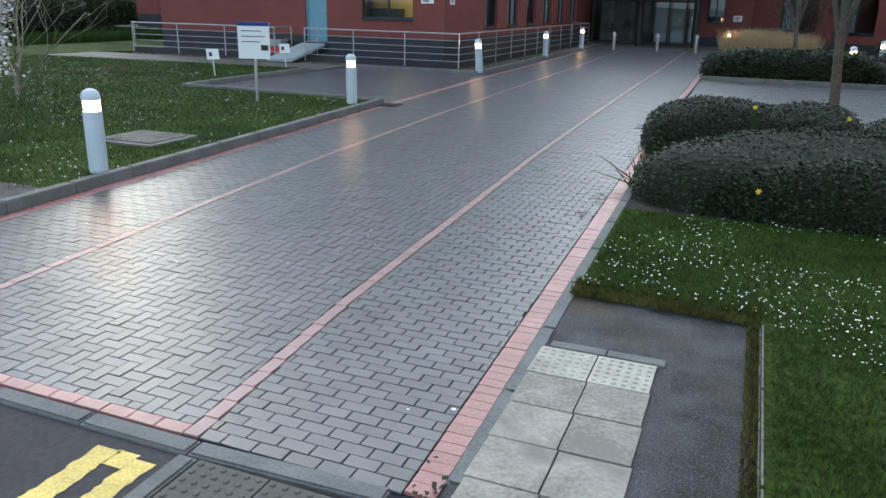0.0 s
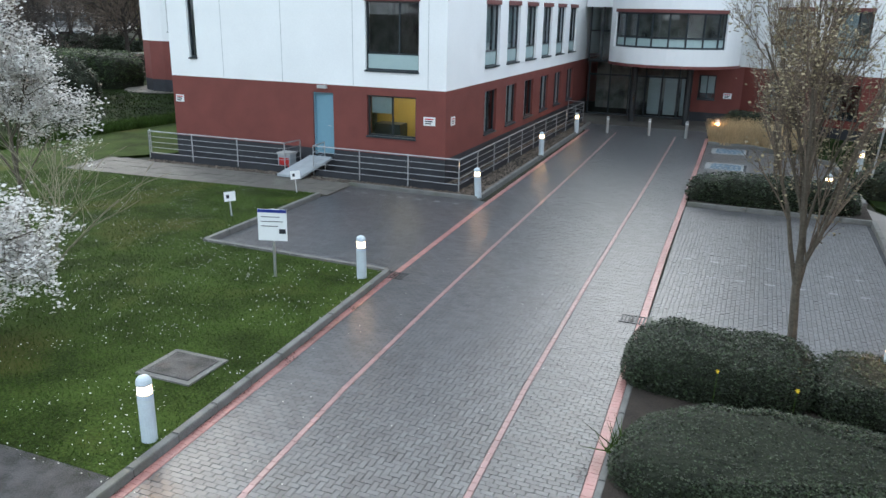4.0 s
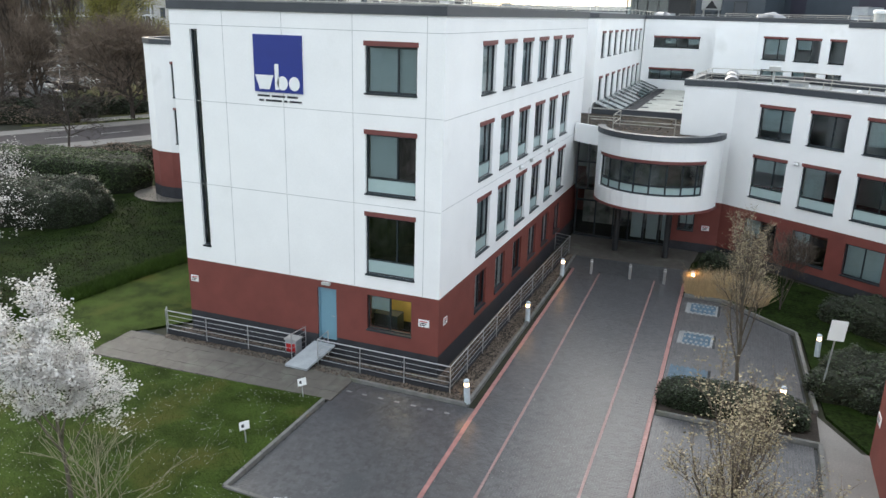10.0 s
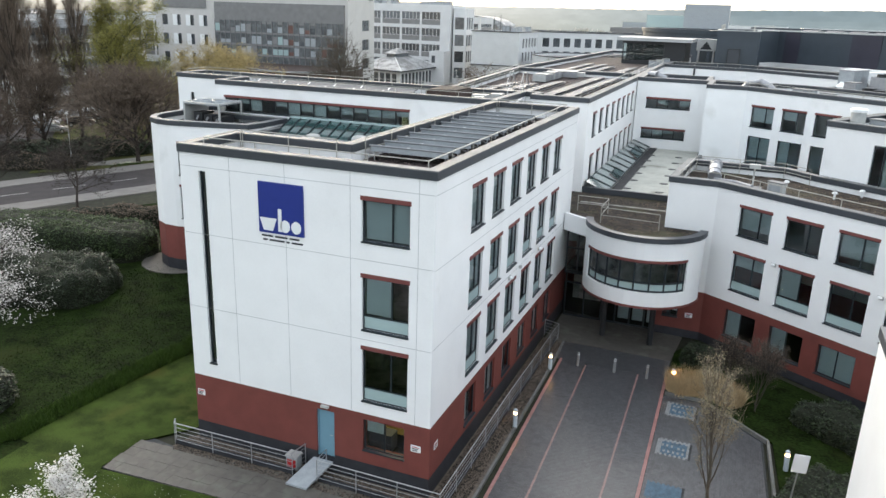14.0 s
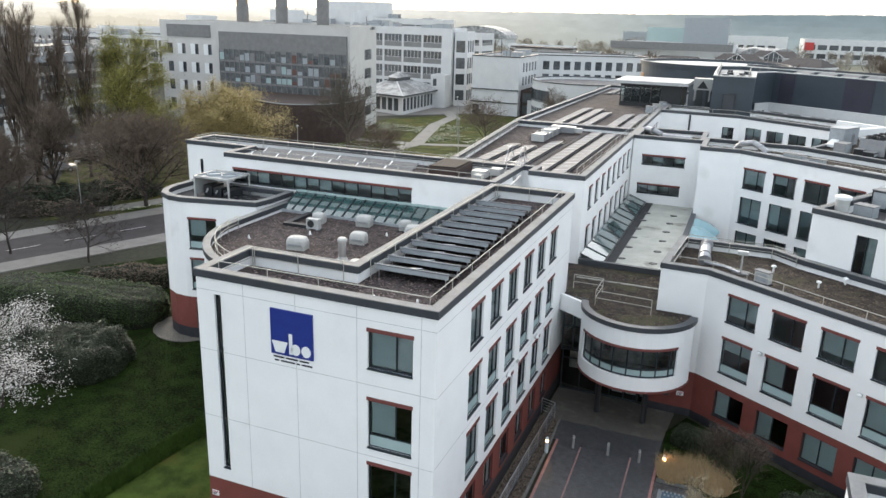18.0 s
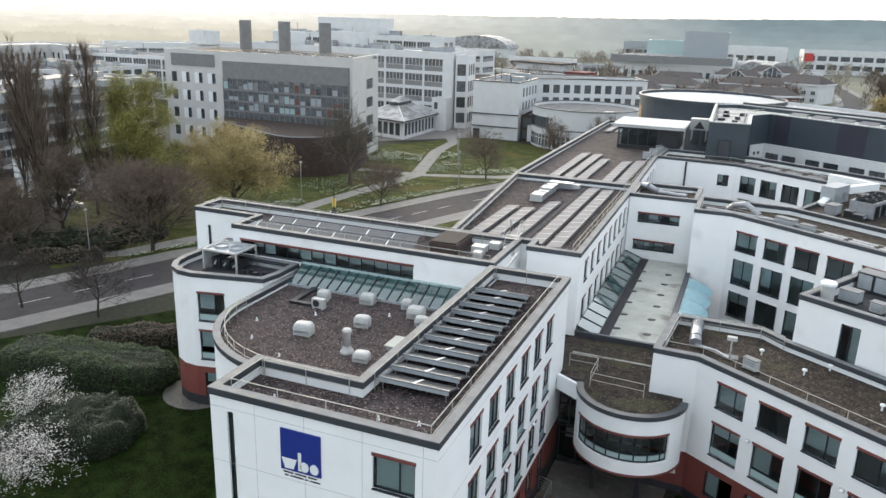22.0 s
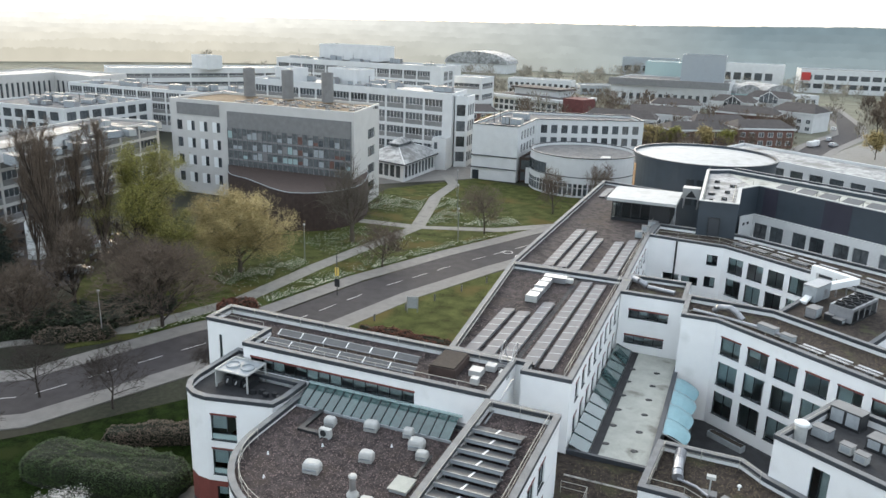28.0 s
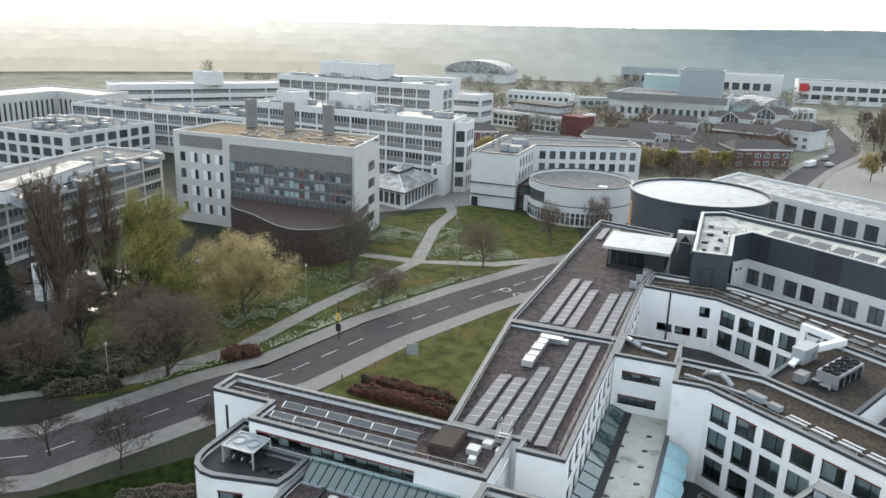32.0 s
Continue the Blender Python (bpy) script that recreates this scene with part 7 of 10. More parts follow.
def pv_row(x, y0, y1, z, w=1.15, lean=0.0):
    """A row of photovoltaic panels laid along the roof."""
    th = thing("panel_row", "row of pale photovoltaic panels on the flat roof", "solar array", "photovoltaic rows", at=(x, y0, z))
    n = max(1, round((y1 - y0) / 1.62))
    step = (y1 - y0) / n
    for k in range(n):
        sh = lean * step * k
        p = part("panel", Build().hexa((-w / 2 + sh, step * k + 0.03, 0.10), (w / 2 + sh, step * k + 0.03, 0.22), (w / 2 + sh, step * (k + 1) - 0.03, 0.22), (-w / 2 + sh, step * (k + 1) - 0.03, 0.10), (0, 0, 0.04)), "pv", th)
        if k:
            part("joint", Build().hexa((-w / 2 + sh, step * k - 0.045, 0.145), (w / 2 + sh, step * k - 0.045, 0.265), (w / 2 + sh, step * k + 0.045, 0.265), (-w / 2 + sh, step * k + 0.045, 0.145), (0, 0, 0.01)), "plant", th)
    part("rail", Build().rod((0, 0, 0.1), (lean * (y1 - y0), y1 - y0, 0.1), 0.03, 5), "solar_frame", th)
    part("side_rail", Build().rod((w / 2 - 0.03, 0, 0.08), (w / 2 - 0.03 + lean * (y1 - y0), y1 - y0, 0.08), 0.05, 5), "solar_frame", th)


for x, y0, y1 in ((-18.6, 54.7, 65.4), (-17.05, 54.6, 65.3), (-15.5, 54.4, 68.7), (-13.4, 54.0, 76.6), (-11.9, 53.8, 76.4)):
    pv_row(x, y0, y1, 12.5)
for x, y0, y1 in ((-18.8, 80.4, 98.0), (-17.2, 80.5, 97.8), (-15.7, 80.2, 94.6), (-13.0, 80.1, 94.3), (-11.5, 80.0, 95.8), (-20.2, 119.5, 127.0), (-18.6, 120.0, 127.5)):
    pv_row(x, y0, y1, 12.5)
duct = thing("roof_duct", "pale boxed duct on the solar wing", "duct", at=(-16.8, 68.2, 12.5))
for k in range(4):
    part("run", Build().box(-1.0 + 0.04 * (k % 2), 1.7 * k + 0.05, 0.1, 0.1 - 0.04 * (k % 2), 1.7 * k + 1.65, 0.72 - 0.1 * (k % 2)), "duct", duct)
    part("flange", Build().box(-1.05, 1.7 * k - 0.05, 0.1, 0.15, 1.7 * k + 0.05, 0.78), "dome", duct)
part("branch", Build().box(-1.0, 6.8, 0.1, 1.4, 7.8, 0.7), "duct", duct)
part("branch_end", Build().box(1.4, 6.95, 0.2, 2.1, 7.65, 0.6), "dome", duct)
part("foot", Build().box(-0.9, 0.2, 0, 0.0, 6.6, 0.1), "dark_metal", duct)
mesh_walk = thing("roof_walkway", "dark walkway strips between the panels", "walkway")
part("strip", Build().box(-14.75, 54, 12.5, -14.35, 77.8, 12.53), "felt", mesh_walk)
part("strip", Build().box(-22.0, 77.2, 12.5, -9.9, 77.9, 12.53), "felt", mesh_walk)


def machine(x, y, z, w, d, h, turn=0, kind="plant", label="grey rooftop plant unit with panels"):
    th = thing("plant_unit", label, "plant", "rooftop plant", at=(x, y, z))
    th.rotation_euler = (0, 0, radians(turn))
    part("casing", Build().box(-w / 2, -d / 2, 0.1, w / 2, d / 2, h), kind, th)
    part("skid", Build().box(-w / 2 - 0.05, -d / 2 - 0.05, 0, w / 2 + 0.05, d / 2 + 0.05, 0.1), "dark_metal", th)
    part("lid", Build().box(-w / 2 - 0.04, -d / 2 - 0.04, h, w / 2 + 0.04, d / 2 + 0.04, h + 0.05), "grey_panel", th)
    for k in range(max(1, int(w))):
        part("panel", Build().box(-w / 2 + 0.1 + k * w / max(1, int(w)), -d / 2 - 0.02, 0.2, -w / 2 + (k + 1) * w / max(1, int(w)) - 0.1, -d / 2 - 0.003, h - 0.1), "plant", th)
    return th


def bent_duct(name, label, pts, r, material="duct", sides=12):
    th = thing(name, label, "duct", at=pts[0])
    o = Vector(pts[0])
    for a, c in zip(pts, pts[1:]):
        part("run", Build().rod(Vector(a) - o, Vector(c) - o, r, sides), material, th)
        d = (Vector(c) - Vector(a)).normalized()
        part("collar", Build().rod(Vector(c) - o - d * 0.08, Vector(c) - o + d * 0.02, r * 1.12, sides), material, th)
    return th


bent_duct("fan_duct", "fat silver ribbed fan duct on the roof", [(-0.8, 51.0, 9.6), (-0.8, 49.8, 9.6), (-0.75, 48.4, 9.55), (-0.7, 47.9, 9.4)], 0.36)
for k in range(5):
    part("rib", Build().rod((0, -0.25 * k, 0), (0, -0.25 * k - 0.05, 0), 0.41, 14), "duct", bpy.data.objects["fan_duct"])
bent_duct("thin_duct", "thin silver pipe on the roof", [(-0.7, 47.9, 9.3), (0.6, 47.4, 9.3), (1.4, 46.6, 9.3)], 0.1)
mast = thing("lamp_mast", "short mast with a white box lamp on the roof", "mast", at=(1.45, 47.3, 9.05))
part("pole", Build().rod((0, 0, 0), (0, 0, 1.25), 0.05, 8), "dome", mast)
part("head", Build().box(-0.3, -0.18, 1.2, 0.3, 0.18, 1.42), "dome", mast)
part("plinth", Build().box(-0.5, -0.35, 0, 0.5, 0.35, 0.1), "coping_top", mast)
machine(2.7, 45.9, 9.05, 0.9, 0.4, 0.75, -33, "dome", "white condenser behind the parapet")
for x, y in ((3.3, 48.6), (5.7, 46.6), (7.2, 48.0), (9.5, 43.6)):
    th = thing("roof_stub", "small white vent stub", "vent", "stubs on the mossy roof", at=(x, y, 9.05))
    part("stub", Build().lathe(0, 0, [(0.06, 0), (0.05, 0.35)], 8), "sign_white", th)
    part("cap", Build().lathe(0, 0, [(0.16, 0.33), (0.12, 0.42), (0.03, 0.45)], 10), "sign_white", th)
st = thing("plant_flue", "wide pale flue on the plant room", "flue", at=(6.7, 51.6, 12.1))
part("flue_pipe", Build().lathe(0, 0, [(0.42, 0), (0.42, 1.35)], 18), "dome", st)
part("cap", Build().lathe(0, 0, [(0.5, 1.3), (0.5, 1.45), (0.4, 1.52)], 18), "sign_white", st)
for x, y, w, d, h, m_ in ((8.2, 52.8, 1.2, 0.8, 0.8, "plant"), (9.6, 51.2, 0.8, 0.6, 0.7, "dome"), (10.4, 50.3, 0.8, 0.6, 0.7, "dome"), (10.0, 55.6, 2.2, 1.2, 1.3, "dark_metal"), (12.0, 52.5, 2.0, 1.2, 0.9, "dark_metal"), (13.6, 48.6, 1.4, 1.0, 0.8, "dark_metal"), (15.5, 50.0, 1.8, 1.2, 1.0, "dark_metal")):
    machine(x, y, 12.1, w, d, h, -31, m_)

bent_duct("link_duct", "silver bent duct on the link roof", [(-9.0, 80.0, 12.6), (-8.9, 79.0, 13.1), (-8.2, 78.4, 13.1), (-7.4, 78.3, 12.75)], 0.3)
bent_duct("link_duct", "silver duct on the link roof", [(-7.2, 78.0, 12.7), (-4.4, 77.3, 12.7)], 0.22)
bent_duct("arched_duct", "silver arched duct on the angled wing", [(-0.3, 74.4, 12.5), (0.2, 74.0, 13.1), (1.2, 73.6, 13.3), (1.9, 73.1, 13.0), (2.4, 72.7, 12.6)], 0.28)
bent_duct("wing_duct", "silver straight duct along the angled wing", [(-2.2, 73.4, 12.6), (0.6, 72.6, 12.6), (4.0, 71.2, 12.65), (6.4, 69.8, 12.65)], 0.17)
machine(4.6, 71.0, 12.4, 1.8, 0.7, 0.65, -34)
machine(6.3, 69.7, 12.4, 1.2, 0.6, 0.55, -34)
for k in range(9):
    th = thing("tray_frame", "steel cable tray frames on the angled wing", "cable tray", "tray frames", at=(8.2 + 2.05 * k, 68.0 - 1.38 * k, 12.4))
    th.rotation_euler = (0, 0, radians(-34))
    part("tray", Build().box(-1.0, -0.5, 0.25, 1.0, -0.2, 0.32).box(-1.0, 0.1, 0.25, 1.0, 0.4, 0.32), "steel", th)
    part("leg", Build().box(-0.05, -0.5, 0, 0.05, 0.4, 0.25), "steel", th)
    part("panel", Build().hexa((-0.95, -1.6, 0.1), (0.95, -1.6, 0.1), (0.95, -0.8, 0.2), (-0.95, -0.8, 0.2), (0, 0, 0.04)), "solar", th)
for k in range(10):
    th = thing("tray_frame", "steel cable tray frames on the court wing", "cable tray", "tray frames", at=(1.8 + 2.3 * k, 101.5 - 1.62 * k, 12.4))
    th.rotation_euler = (0, 0, radians(-35))
    part("tray", Build().box(-1.1, 0.2, 0.25, 1.1, 0.6, 0.32), "steel", th)
    part("panel", Build().hexa((-1.05, -1.3, 0.1), (1.05, -1.3, 0.1), (1.05, -0.4, 0.22), (-1.05, -0.4, 0.22), (0, 0, 0.04)), "solar", th)

# plant in the court
chill = thing("chiller", "long pale blue-grey chiller with two rows of dark fans", "chiller", at=(12.3, 79.3, 12.45))
chill.rotation_euler = (0, 0, radians(61.4))
part("skid", Build().box(-2.9, -1.1, 0, 2.9, 1.1, 0.16), "dark_metal", chill)
for x in (-2.82, 2.72):
    part("end_panel", Build().box(x, -1.1, 0.16, x + 0.1, 1.1, 1.55), "duct", chill, "pale end panel")
for k in range(5):
    for s_ in (-1.1, 1.02):
        part("stile", Build().box(-2.7 + 1.32 * k, s_, 0.16, -2.58 + 1.32 * k, s_ + 0.08, 1.4), "duct", chill)
for s_ in (-1, 1):
    part("coil", Build().hexa((-2.7, 0.25 * s_, 0.3), (2.7, 0.25 * s_, 0.3), (2.7, 0.95 * s_, 1.38), (-2.7, 0.95 * s_, 1.38), (0, 0.04, 0.0)), "dark_metal", chill, "dark finned coil")
    part("side_beam", Build().box(-2.72, 1.0 * s_ - 0.1, 1.3, 2.72, 1.0 * s_ + 0.1, 1.58), "duct", chill)
part("fan_deck", Build().box(-2.72, -0.9, 1.4, 2.72, 0.9, 1.5), "dark_metal", chill)
for k in range(4):
    for s_ in (-0.46, 0.46):
        part("fan", Build().lathe(-2.02 + 1.35 * k, s_, [(0.46, 1.5), (0.46, 1.78), (0.4, 1.78), (0.4, 1.6), (0.05, 1.62)], 18), "dark_metal", chill)
for x, y, w, d, h in ((8.7, 77.2, 1.4, 1.0, 1.0), (10.2, 77.2, 1.0, 0.8, 0.6), (10.9, 76.4, 0.9, 0.9, 0.5)):
    machine(x, y, 12.45, w, d, h, 61, "duct" if w > 1.2 else "dark_metal")
for x, y, w, d, h in ((21.5, 78.5, 3.0, 2.0, 1.8), (19.8, 75.0, 3.6, 1.8, 1.4), (25.0, 75.5, 3.0, 2.0, 1.6), (24.0, 70.0, 4.0, 2.0, 1.6)):
    machine(x, y, 9.3, w, d, h, -34, "dark_metal")
gantry = thing("duct_gantry", "white boxed duct arching up from an air handling unit", "duct", at=(9.2, 82.9, 12.45))
gantry.rotation_euler = (0, 0, radians(61.4))
ahu = part("air_unit", Build().box(-1.6, -0.7, 0.15, 1.5, 0.7, 1.75), "plant", gantry, "grey air handling unit")
part("access_door", Build().box(0.1, -0.73, 0.4, 0.9, -0.705, 1.2), "duct", ahu, "pale access door")
part("lid", Build().box(-1.65, -0.75, 1.75, 1.55, 0.75, 1.82), "duct", ahu)
part("base_rail", Build().box(-1.6, -0.6, 0, 1.5, 0.6, 0.15), "dark_metal", gantry)
part("intake", Build().hexa((-2.7, -0.3, 0.1), (-1.6, -0.3, 0.5), (-1.6, 0.4, 0.5), (-2.7, 0.4, 0.1), (0, 0, 0.25)), "sign_white", gantry)
part("arm", Build().hexa((1.5, -0.7, 0.85), (5.9, -1.75, 0.9), (6.05, -1.07, 0.9), (1.5, -0.02, 0.85), (0, 0, 0.7)), "sign_white", gantry)
part("leg", Build().box(6.1, 2.95, -6.7, 6.75, 3.6, 1.62), "sign_white", gantry)
part("beam", Build().hexa((6.05, -1.07, 0.92), (5.4, -0.92, 0.92), (6.1, 2.95, 0.92), (6.75, 2.95, 0.92), (0, 0, 0.7)), "sign_white", gantry)
part("strut", Build().box(5.9, 0.8, -1.0, 6.2, 1.1, 0.92), "sign_white", gantry)
for x in (2.6, 4.2, 5.6):
    part("support", Build().box(x, -0.62 - 0.24 * (x - 1.5), 0, x + 0.08, -0.52 - 0.24 * (x - 1.5), 0.9), "steel", gantry)
cooler = thing("intake_hood", "white louvred intake hood on a steel stand", "hood", at=(-6.6, 119.5, 12.5))
part("stand", Build().box(-1.1, -0.9, 0, -0.95, -0.75, 1.6).box(0.95, -0.9, 0, 1.1, -0.75, 1.6).box(-1.1, 0.75, 0, -0.95, 0.9, 1.6).box(0.95, 0.75, 0, 1.1, 0.9, 1.6), "steel", cooler)
part("hood", Build().hexa((-1.3, -1.0, 1.6), (1.3, -1.0, 1.6), (1.3, 1.0, 1.6), (-1.3, 1.0, 1.6), (0, 0, 1.6)), "dome", cooler)
part("mouth", Build().poly((-0.8, -1.01, 1.8), (0.8, -1.01, 1.8), (0.0, -1.01, 2.9)), "dark_metal", cooler)
for k in range(3):
    machine(-11.2 + 0.4 * k, 98.0 + 3.2 * k, 12.5, 0.9, 0.7, 0.9, 0, "dome" if k % 2 else "plant")
for k in range(14):
    th = thing("hall_panel", "dark blue solar panel on the hall's pale roof", "solar panel", "panels on the hall", at=(6.0 + 2.75 * k, 118.4 - 1.82 * k, 16.6))
    th.rotation_euler = (0, 0, radians(-33.5))
    part("panel", Build().hexa((-1.2, -1.2, 0.12), (1.2, -1.2, 0.12), (1.2, 1.6, 0.75), (-1.2, 1.6, 0.75), (0, 0, 0.06)), "solar", th)
    part("prop", Build().box(-1.1, 1.3, 0, -1.0, 1.4, 0.68).box(1.0, 1.3, 0, 1.1, 1.4, 0.68), "steel", th)

# inner court details
for x, y in ((-6.82, 55.0), (-4.5, 54.8), (-6.79, 58.2), (-4.58, 58.0), (-6.9, 61.2), (-4.6, 61.2), (-6.98, 64.1), (-4.65, 64.2), (-7.0, 67.2), (-4.7, 67.2), (-7.04, 70.1), (-4.7, 70.2)):
    th = thing("rain_outlet", "dark round outlet with a stain on the pale roof", "roof outlet", "outlets on the pale roof", at=(x, y, 6.6))
    part("ring", Build().lathe(0, 0, [(0.26, 0), (0.22, 0.04), (0.12, 0.05)], 12), "dark_metal", th)
    part("pad", Build().lathe(0.18, 0.05, [(0.2, 0.0), (0.17, 0.03)], 8), "felt", th)
aq = thing("aqua_canopy", "pale aqua scalloped canopy in the court", "canopy")
for k in range(4):
    y0, b = 58.4 + 2.85 * k, Build()
    rows_ = []
    for i in range(9):
        f = i / 8
        bulge = math.sin(math.pi * f)
        rows_.append([(-2.68 + 1.9 * g + 0.28 * bulge * g, y0 + 2.8 * f, 6.75 - 0.75 * g * g + 0.22 * bulge * (1 - 0.4 * g)) for g in (0, 0.25, 0.5, 0.75, 1.0)])
    for p, q in zip(rows_, rows_[1:]):
        for i in range(4):
            b.poly(p[i], p[i + 1], q[i + 1], q[i])
    part("canopy_sheet", b, "aqua", aq)
    part("hoop", Build().rod((-2.7, y0 - 0.02, 6.78), (-0.75, y0 - 0.02, 6.02), 0.04, 5), "steel", aq)
    part("post", Build().rod((-0.78, y0, 2.5), (-0.78, y0, 6.0), 0.05, 6), "steel", aq)
part("wall_plate", Build().box(-2.74, 58.3, 6.6, -2.66, 69.9, 6.85), "plant", aq)
bench_ = thing("court_planter", "long grey planter on the dark court floor", "planter", at=(2.4, 66.8, 2.5))
bench_.rotation_euler = (0, 0, radians(-33))
part("trough", Build().box(-1.8, -0.35, 0, 1.8, 0.35, 0.55), "plant", bench_)
part("soil", Build().box(-1.7, -0.27, 0.55, 1.7, 0.27, 0.58), "soil", bench_)

# wall lamps
for x, y, z, turn in ((3.05, 42.88, 5.95, -34), (7.75, 39.72, 5.95, -34), (-8.82, 33.6, 6.25, 90), (-8.82, 38.9, 6.25, 90)):
    th = thing("wall_lamp", "small white bulkhead lamp on the rendered wall", "lamp", "wall lamps", at=(x, y, z))
    th.rotation_euler = (0, 0, radians(turn))
    part("housing", Build().box(-0.13, -0.05, -0.09, 0.13, 0.02, 0.09), "dome", th)
    part("diffuser", Build().lathe(0, -0.09, [(0.10, -0.06), (0.12, 0.0), (0.08, 0.07)], 12), "sign_white", th)

# ---- plants ----
def leaf(b, p, size, rng, flat=0.0):
    """One small leaf: a bent quad, turned at random."""
    a, t = rng.uniform(0, 6.283), rng.uniform(-1.2, 1.2) * (1 - flat)
    u = Vector((math.cos(a), math.sin(a), 0)) * size
    w = Vector((-math.sin(a) * math.cos(t), math.cos(a) * math.cos(t), math.sin(t))) * size * rng.uniform(0.5, 0.8)
    n = len(b.v)
    b.v += [tuple(p - u), tuple(p + w), tuple(p + u), tuple(p - w)]
    b.f.append((n, n + 3, n + 2, n + 1))


def twig(b, p, q, r):
    d = (q - p)
    s = d.orthogonal().normalized() * r
    t = d.cross(s).normalized() * r
    n = len(b.v)
    b.v += [tuple(p + s), tuple(p - s * 0.5 + t * 0.87), tuple(p - s * 0.5 - t * 0.87), tuple(q)]
    b.f += [(n, n + 1, n + 3), (n + 1, n + 2, n + 3), (n + 2, n, n + 3)]


def limb(rng, segs, tips, p, d, length, r, level, top, fan, up, kids, ratio, start):
    """A bent limb that bears side limbs along its length; kept as pieces and tips."""
    n = 6 if level == 0 else 4 if level == 1 else 3
    nodes = []
    for i in range(n):
        q = p + d * length / n
        segs.append((p, q, r, r * 0.85, level))
        nodes.append((p, q, d, r))
        if level:
            tips.append((q, d, level))
        d = (d + Vector((rng.uniform(-1, 1), rng.uniform(-1, 1), rng.uniform(-0.5, 1) * up)) * 0.17).normalized()
        p, r = q, r * 0.85
    if level < top:
        for k in range(kids[level]):
            f = start + (1 - start) * (k + rng.random()) / kids[level] if level == 0 else rng.uniform(0.2, 1)
            i = min(n - 1, int(f * n))
            a, b, dd, rr = nodes[i]
            q = a.lerp(b, f * n - i)
            s = dd.orthogonal().normalized()
            w = k * 2.4 + rng.uniform(-0.6, 0.6)
            side = s * math.cos(w) + dd.cross(s) * math.sin(w)
            g = radians(fan) * rng.uniform(0.65, 1.2)
            nd = (dd * math.cos(g) + side * math.sin(g) + Vector((0, 0, up * 0.22))).normalized()
            limb(rng, segs, tips, q, nd, length * ratio * rng.uniform(0.7, 1.15) * (1.2 - 0.55 * f if level == 0 else 1.1 - 0.4 * f), rr * rng.uniform(0.42, 0.6), level + 1, top, fan, up, kids, ratio if level else ratio * 0.9, start)


def tree(name, label, x, y, height, width, r, seed, bark="bark", crown=None, size=0.08, per=4, jitter=0.25, kids=(12, 6, 4), fan=45, up=0.5, ratio=0.6, start=0.3, z=0.0, lean=(0, 0), tw=0.0, many=3, thin=0.006, group="", low=0, twig_mat=None):
    """A tree of a given height and width: trunk and limbs, fine twigs and, where it bears them, leaves or blossom."""
    rng = random.Random(seed)
    th = thing(name, label, "tree" if "shrub" not in name else "shrub", group, at=(x, y, z))
    segs, tips, top = [], [], len(kids)
    limb(rng, segs, tips, Vector((0, 0, -0.05)), Vector((lean[0], lean[1], 1)).normalized(), 1.0, r, 0, top, fan, up, kids, ratio, start)
    reach = sorted(math.hypot(q.x, q.y) for _, q, _, _, _ in segs)
    kz = (height - tw * 0.5) / max(q.z for _, q, _, _, _ in segs)
    kx = (width / 2 - tw * 0.4) / reach[int(len(reach) * 0.97)]
    fit_ = lambda v: Vector((v.x * kx, v.y * kx, v.z * kz))  # noqa: E731
    t, fine = Build(), Build()
    for p, q, r0, r1, lv in segs:
        if lv < 2 or r0 > 0.03:
            t.rod(fit_(p), fit_(q), max(r0, thin), 8 if lv == 0 else 5, max(r1, thin))
        else:
            n = len(fine.v)
            fine.rod(fit_(p), fit_(q), max(r0, thin), 3, max(r1, thin * 0.6))
    part("trunk", t, bark, th)
    ends = [(fit_(p), d, lv) for p, d, lv in tips if lv >= top - low]
    buds = [p for p, d, lv in ends]
    if tw:
        for p, d, lv in ends:
            for _ in range(many):
                q = p + (d + Vector((rng.uniform(-1, 1), rng.uniform(-1, 1), rng.uniform(-0.5, 0.8))) * 0.8 + Vector((0, 0, up * 0.3))).normalized() * tw * rng.uniform(0.4, 1.2)
                twig(fine, p, q, thin)
                buds.append(p.lerp(q, rng.uniform(0.3, 1)))
    tagged(part("twig_mass", fine, twig_mat or bark, th), kind="stuff")
    if crown:
        b = Build()
        for p in buds:
            for _ in range(per):
                q = p + Vector((rng.gauss(0, 1), rng.gauss(0, 1), rng.gauss(0, 0.8))) * jitter
                leaf(b, q, size * rng.uniform(0.6, 1.3), rng)
        tagged(part("crown", b, crown, th), kind="stuff")
    return th


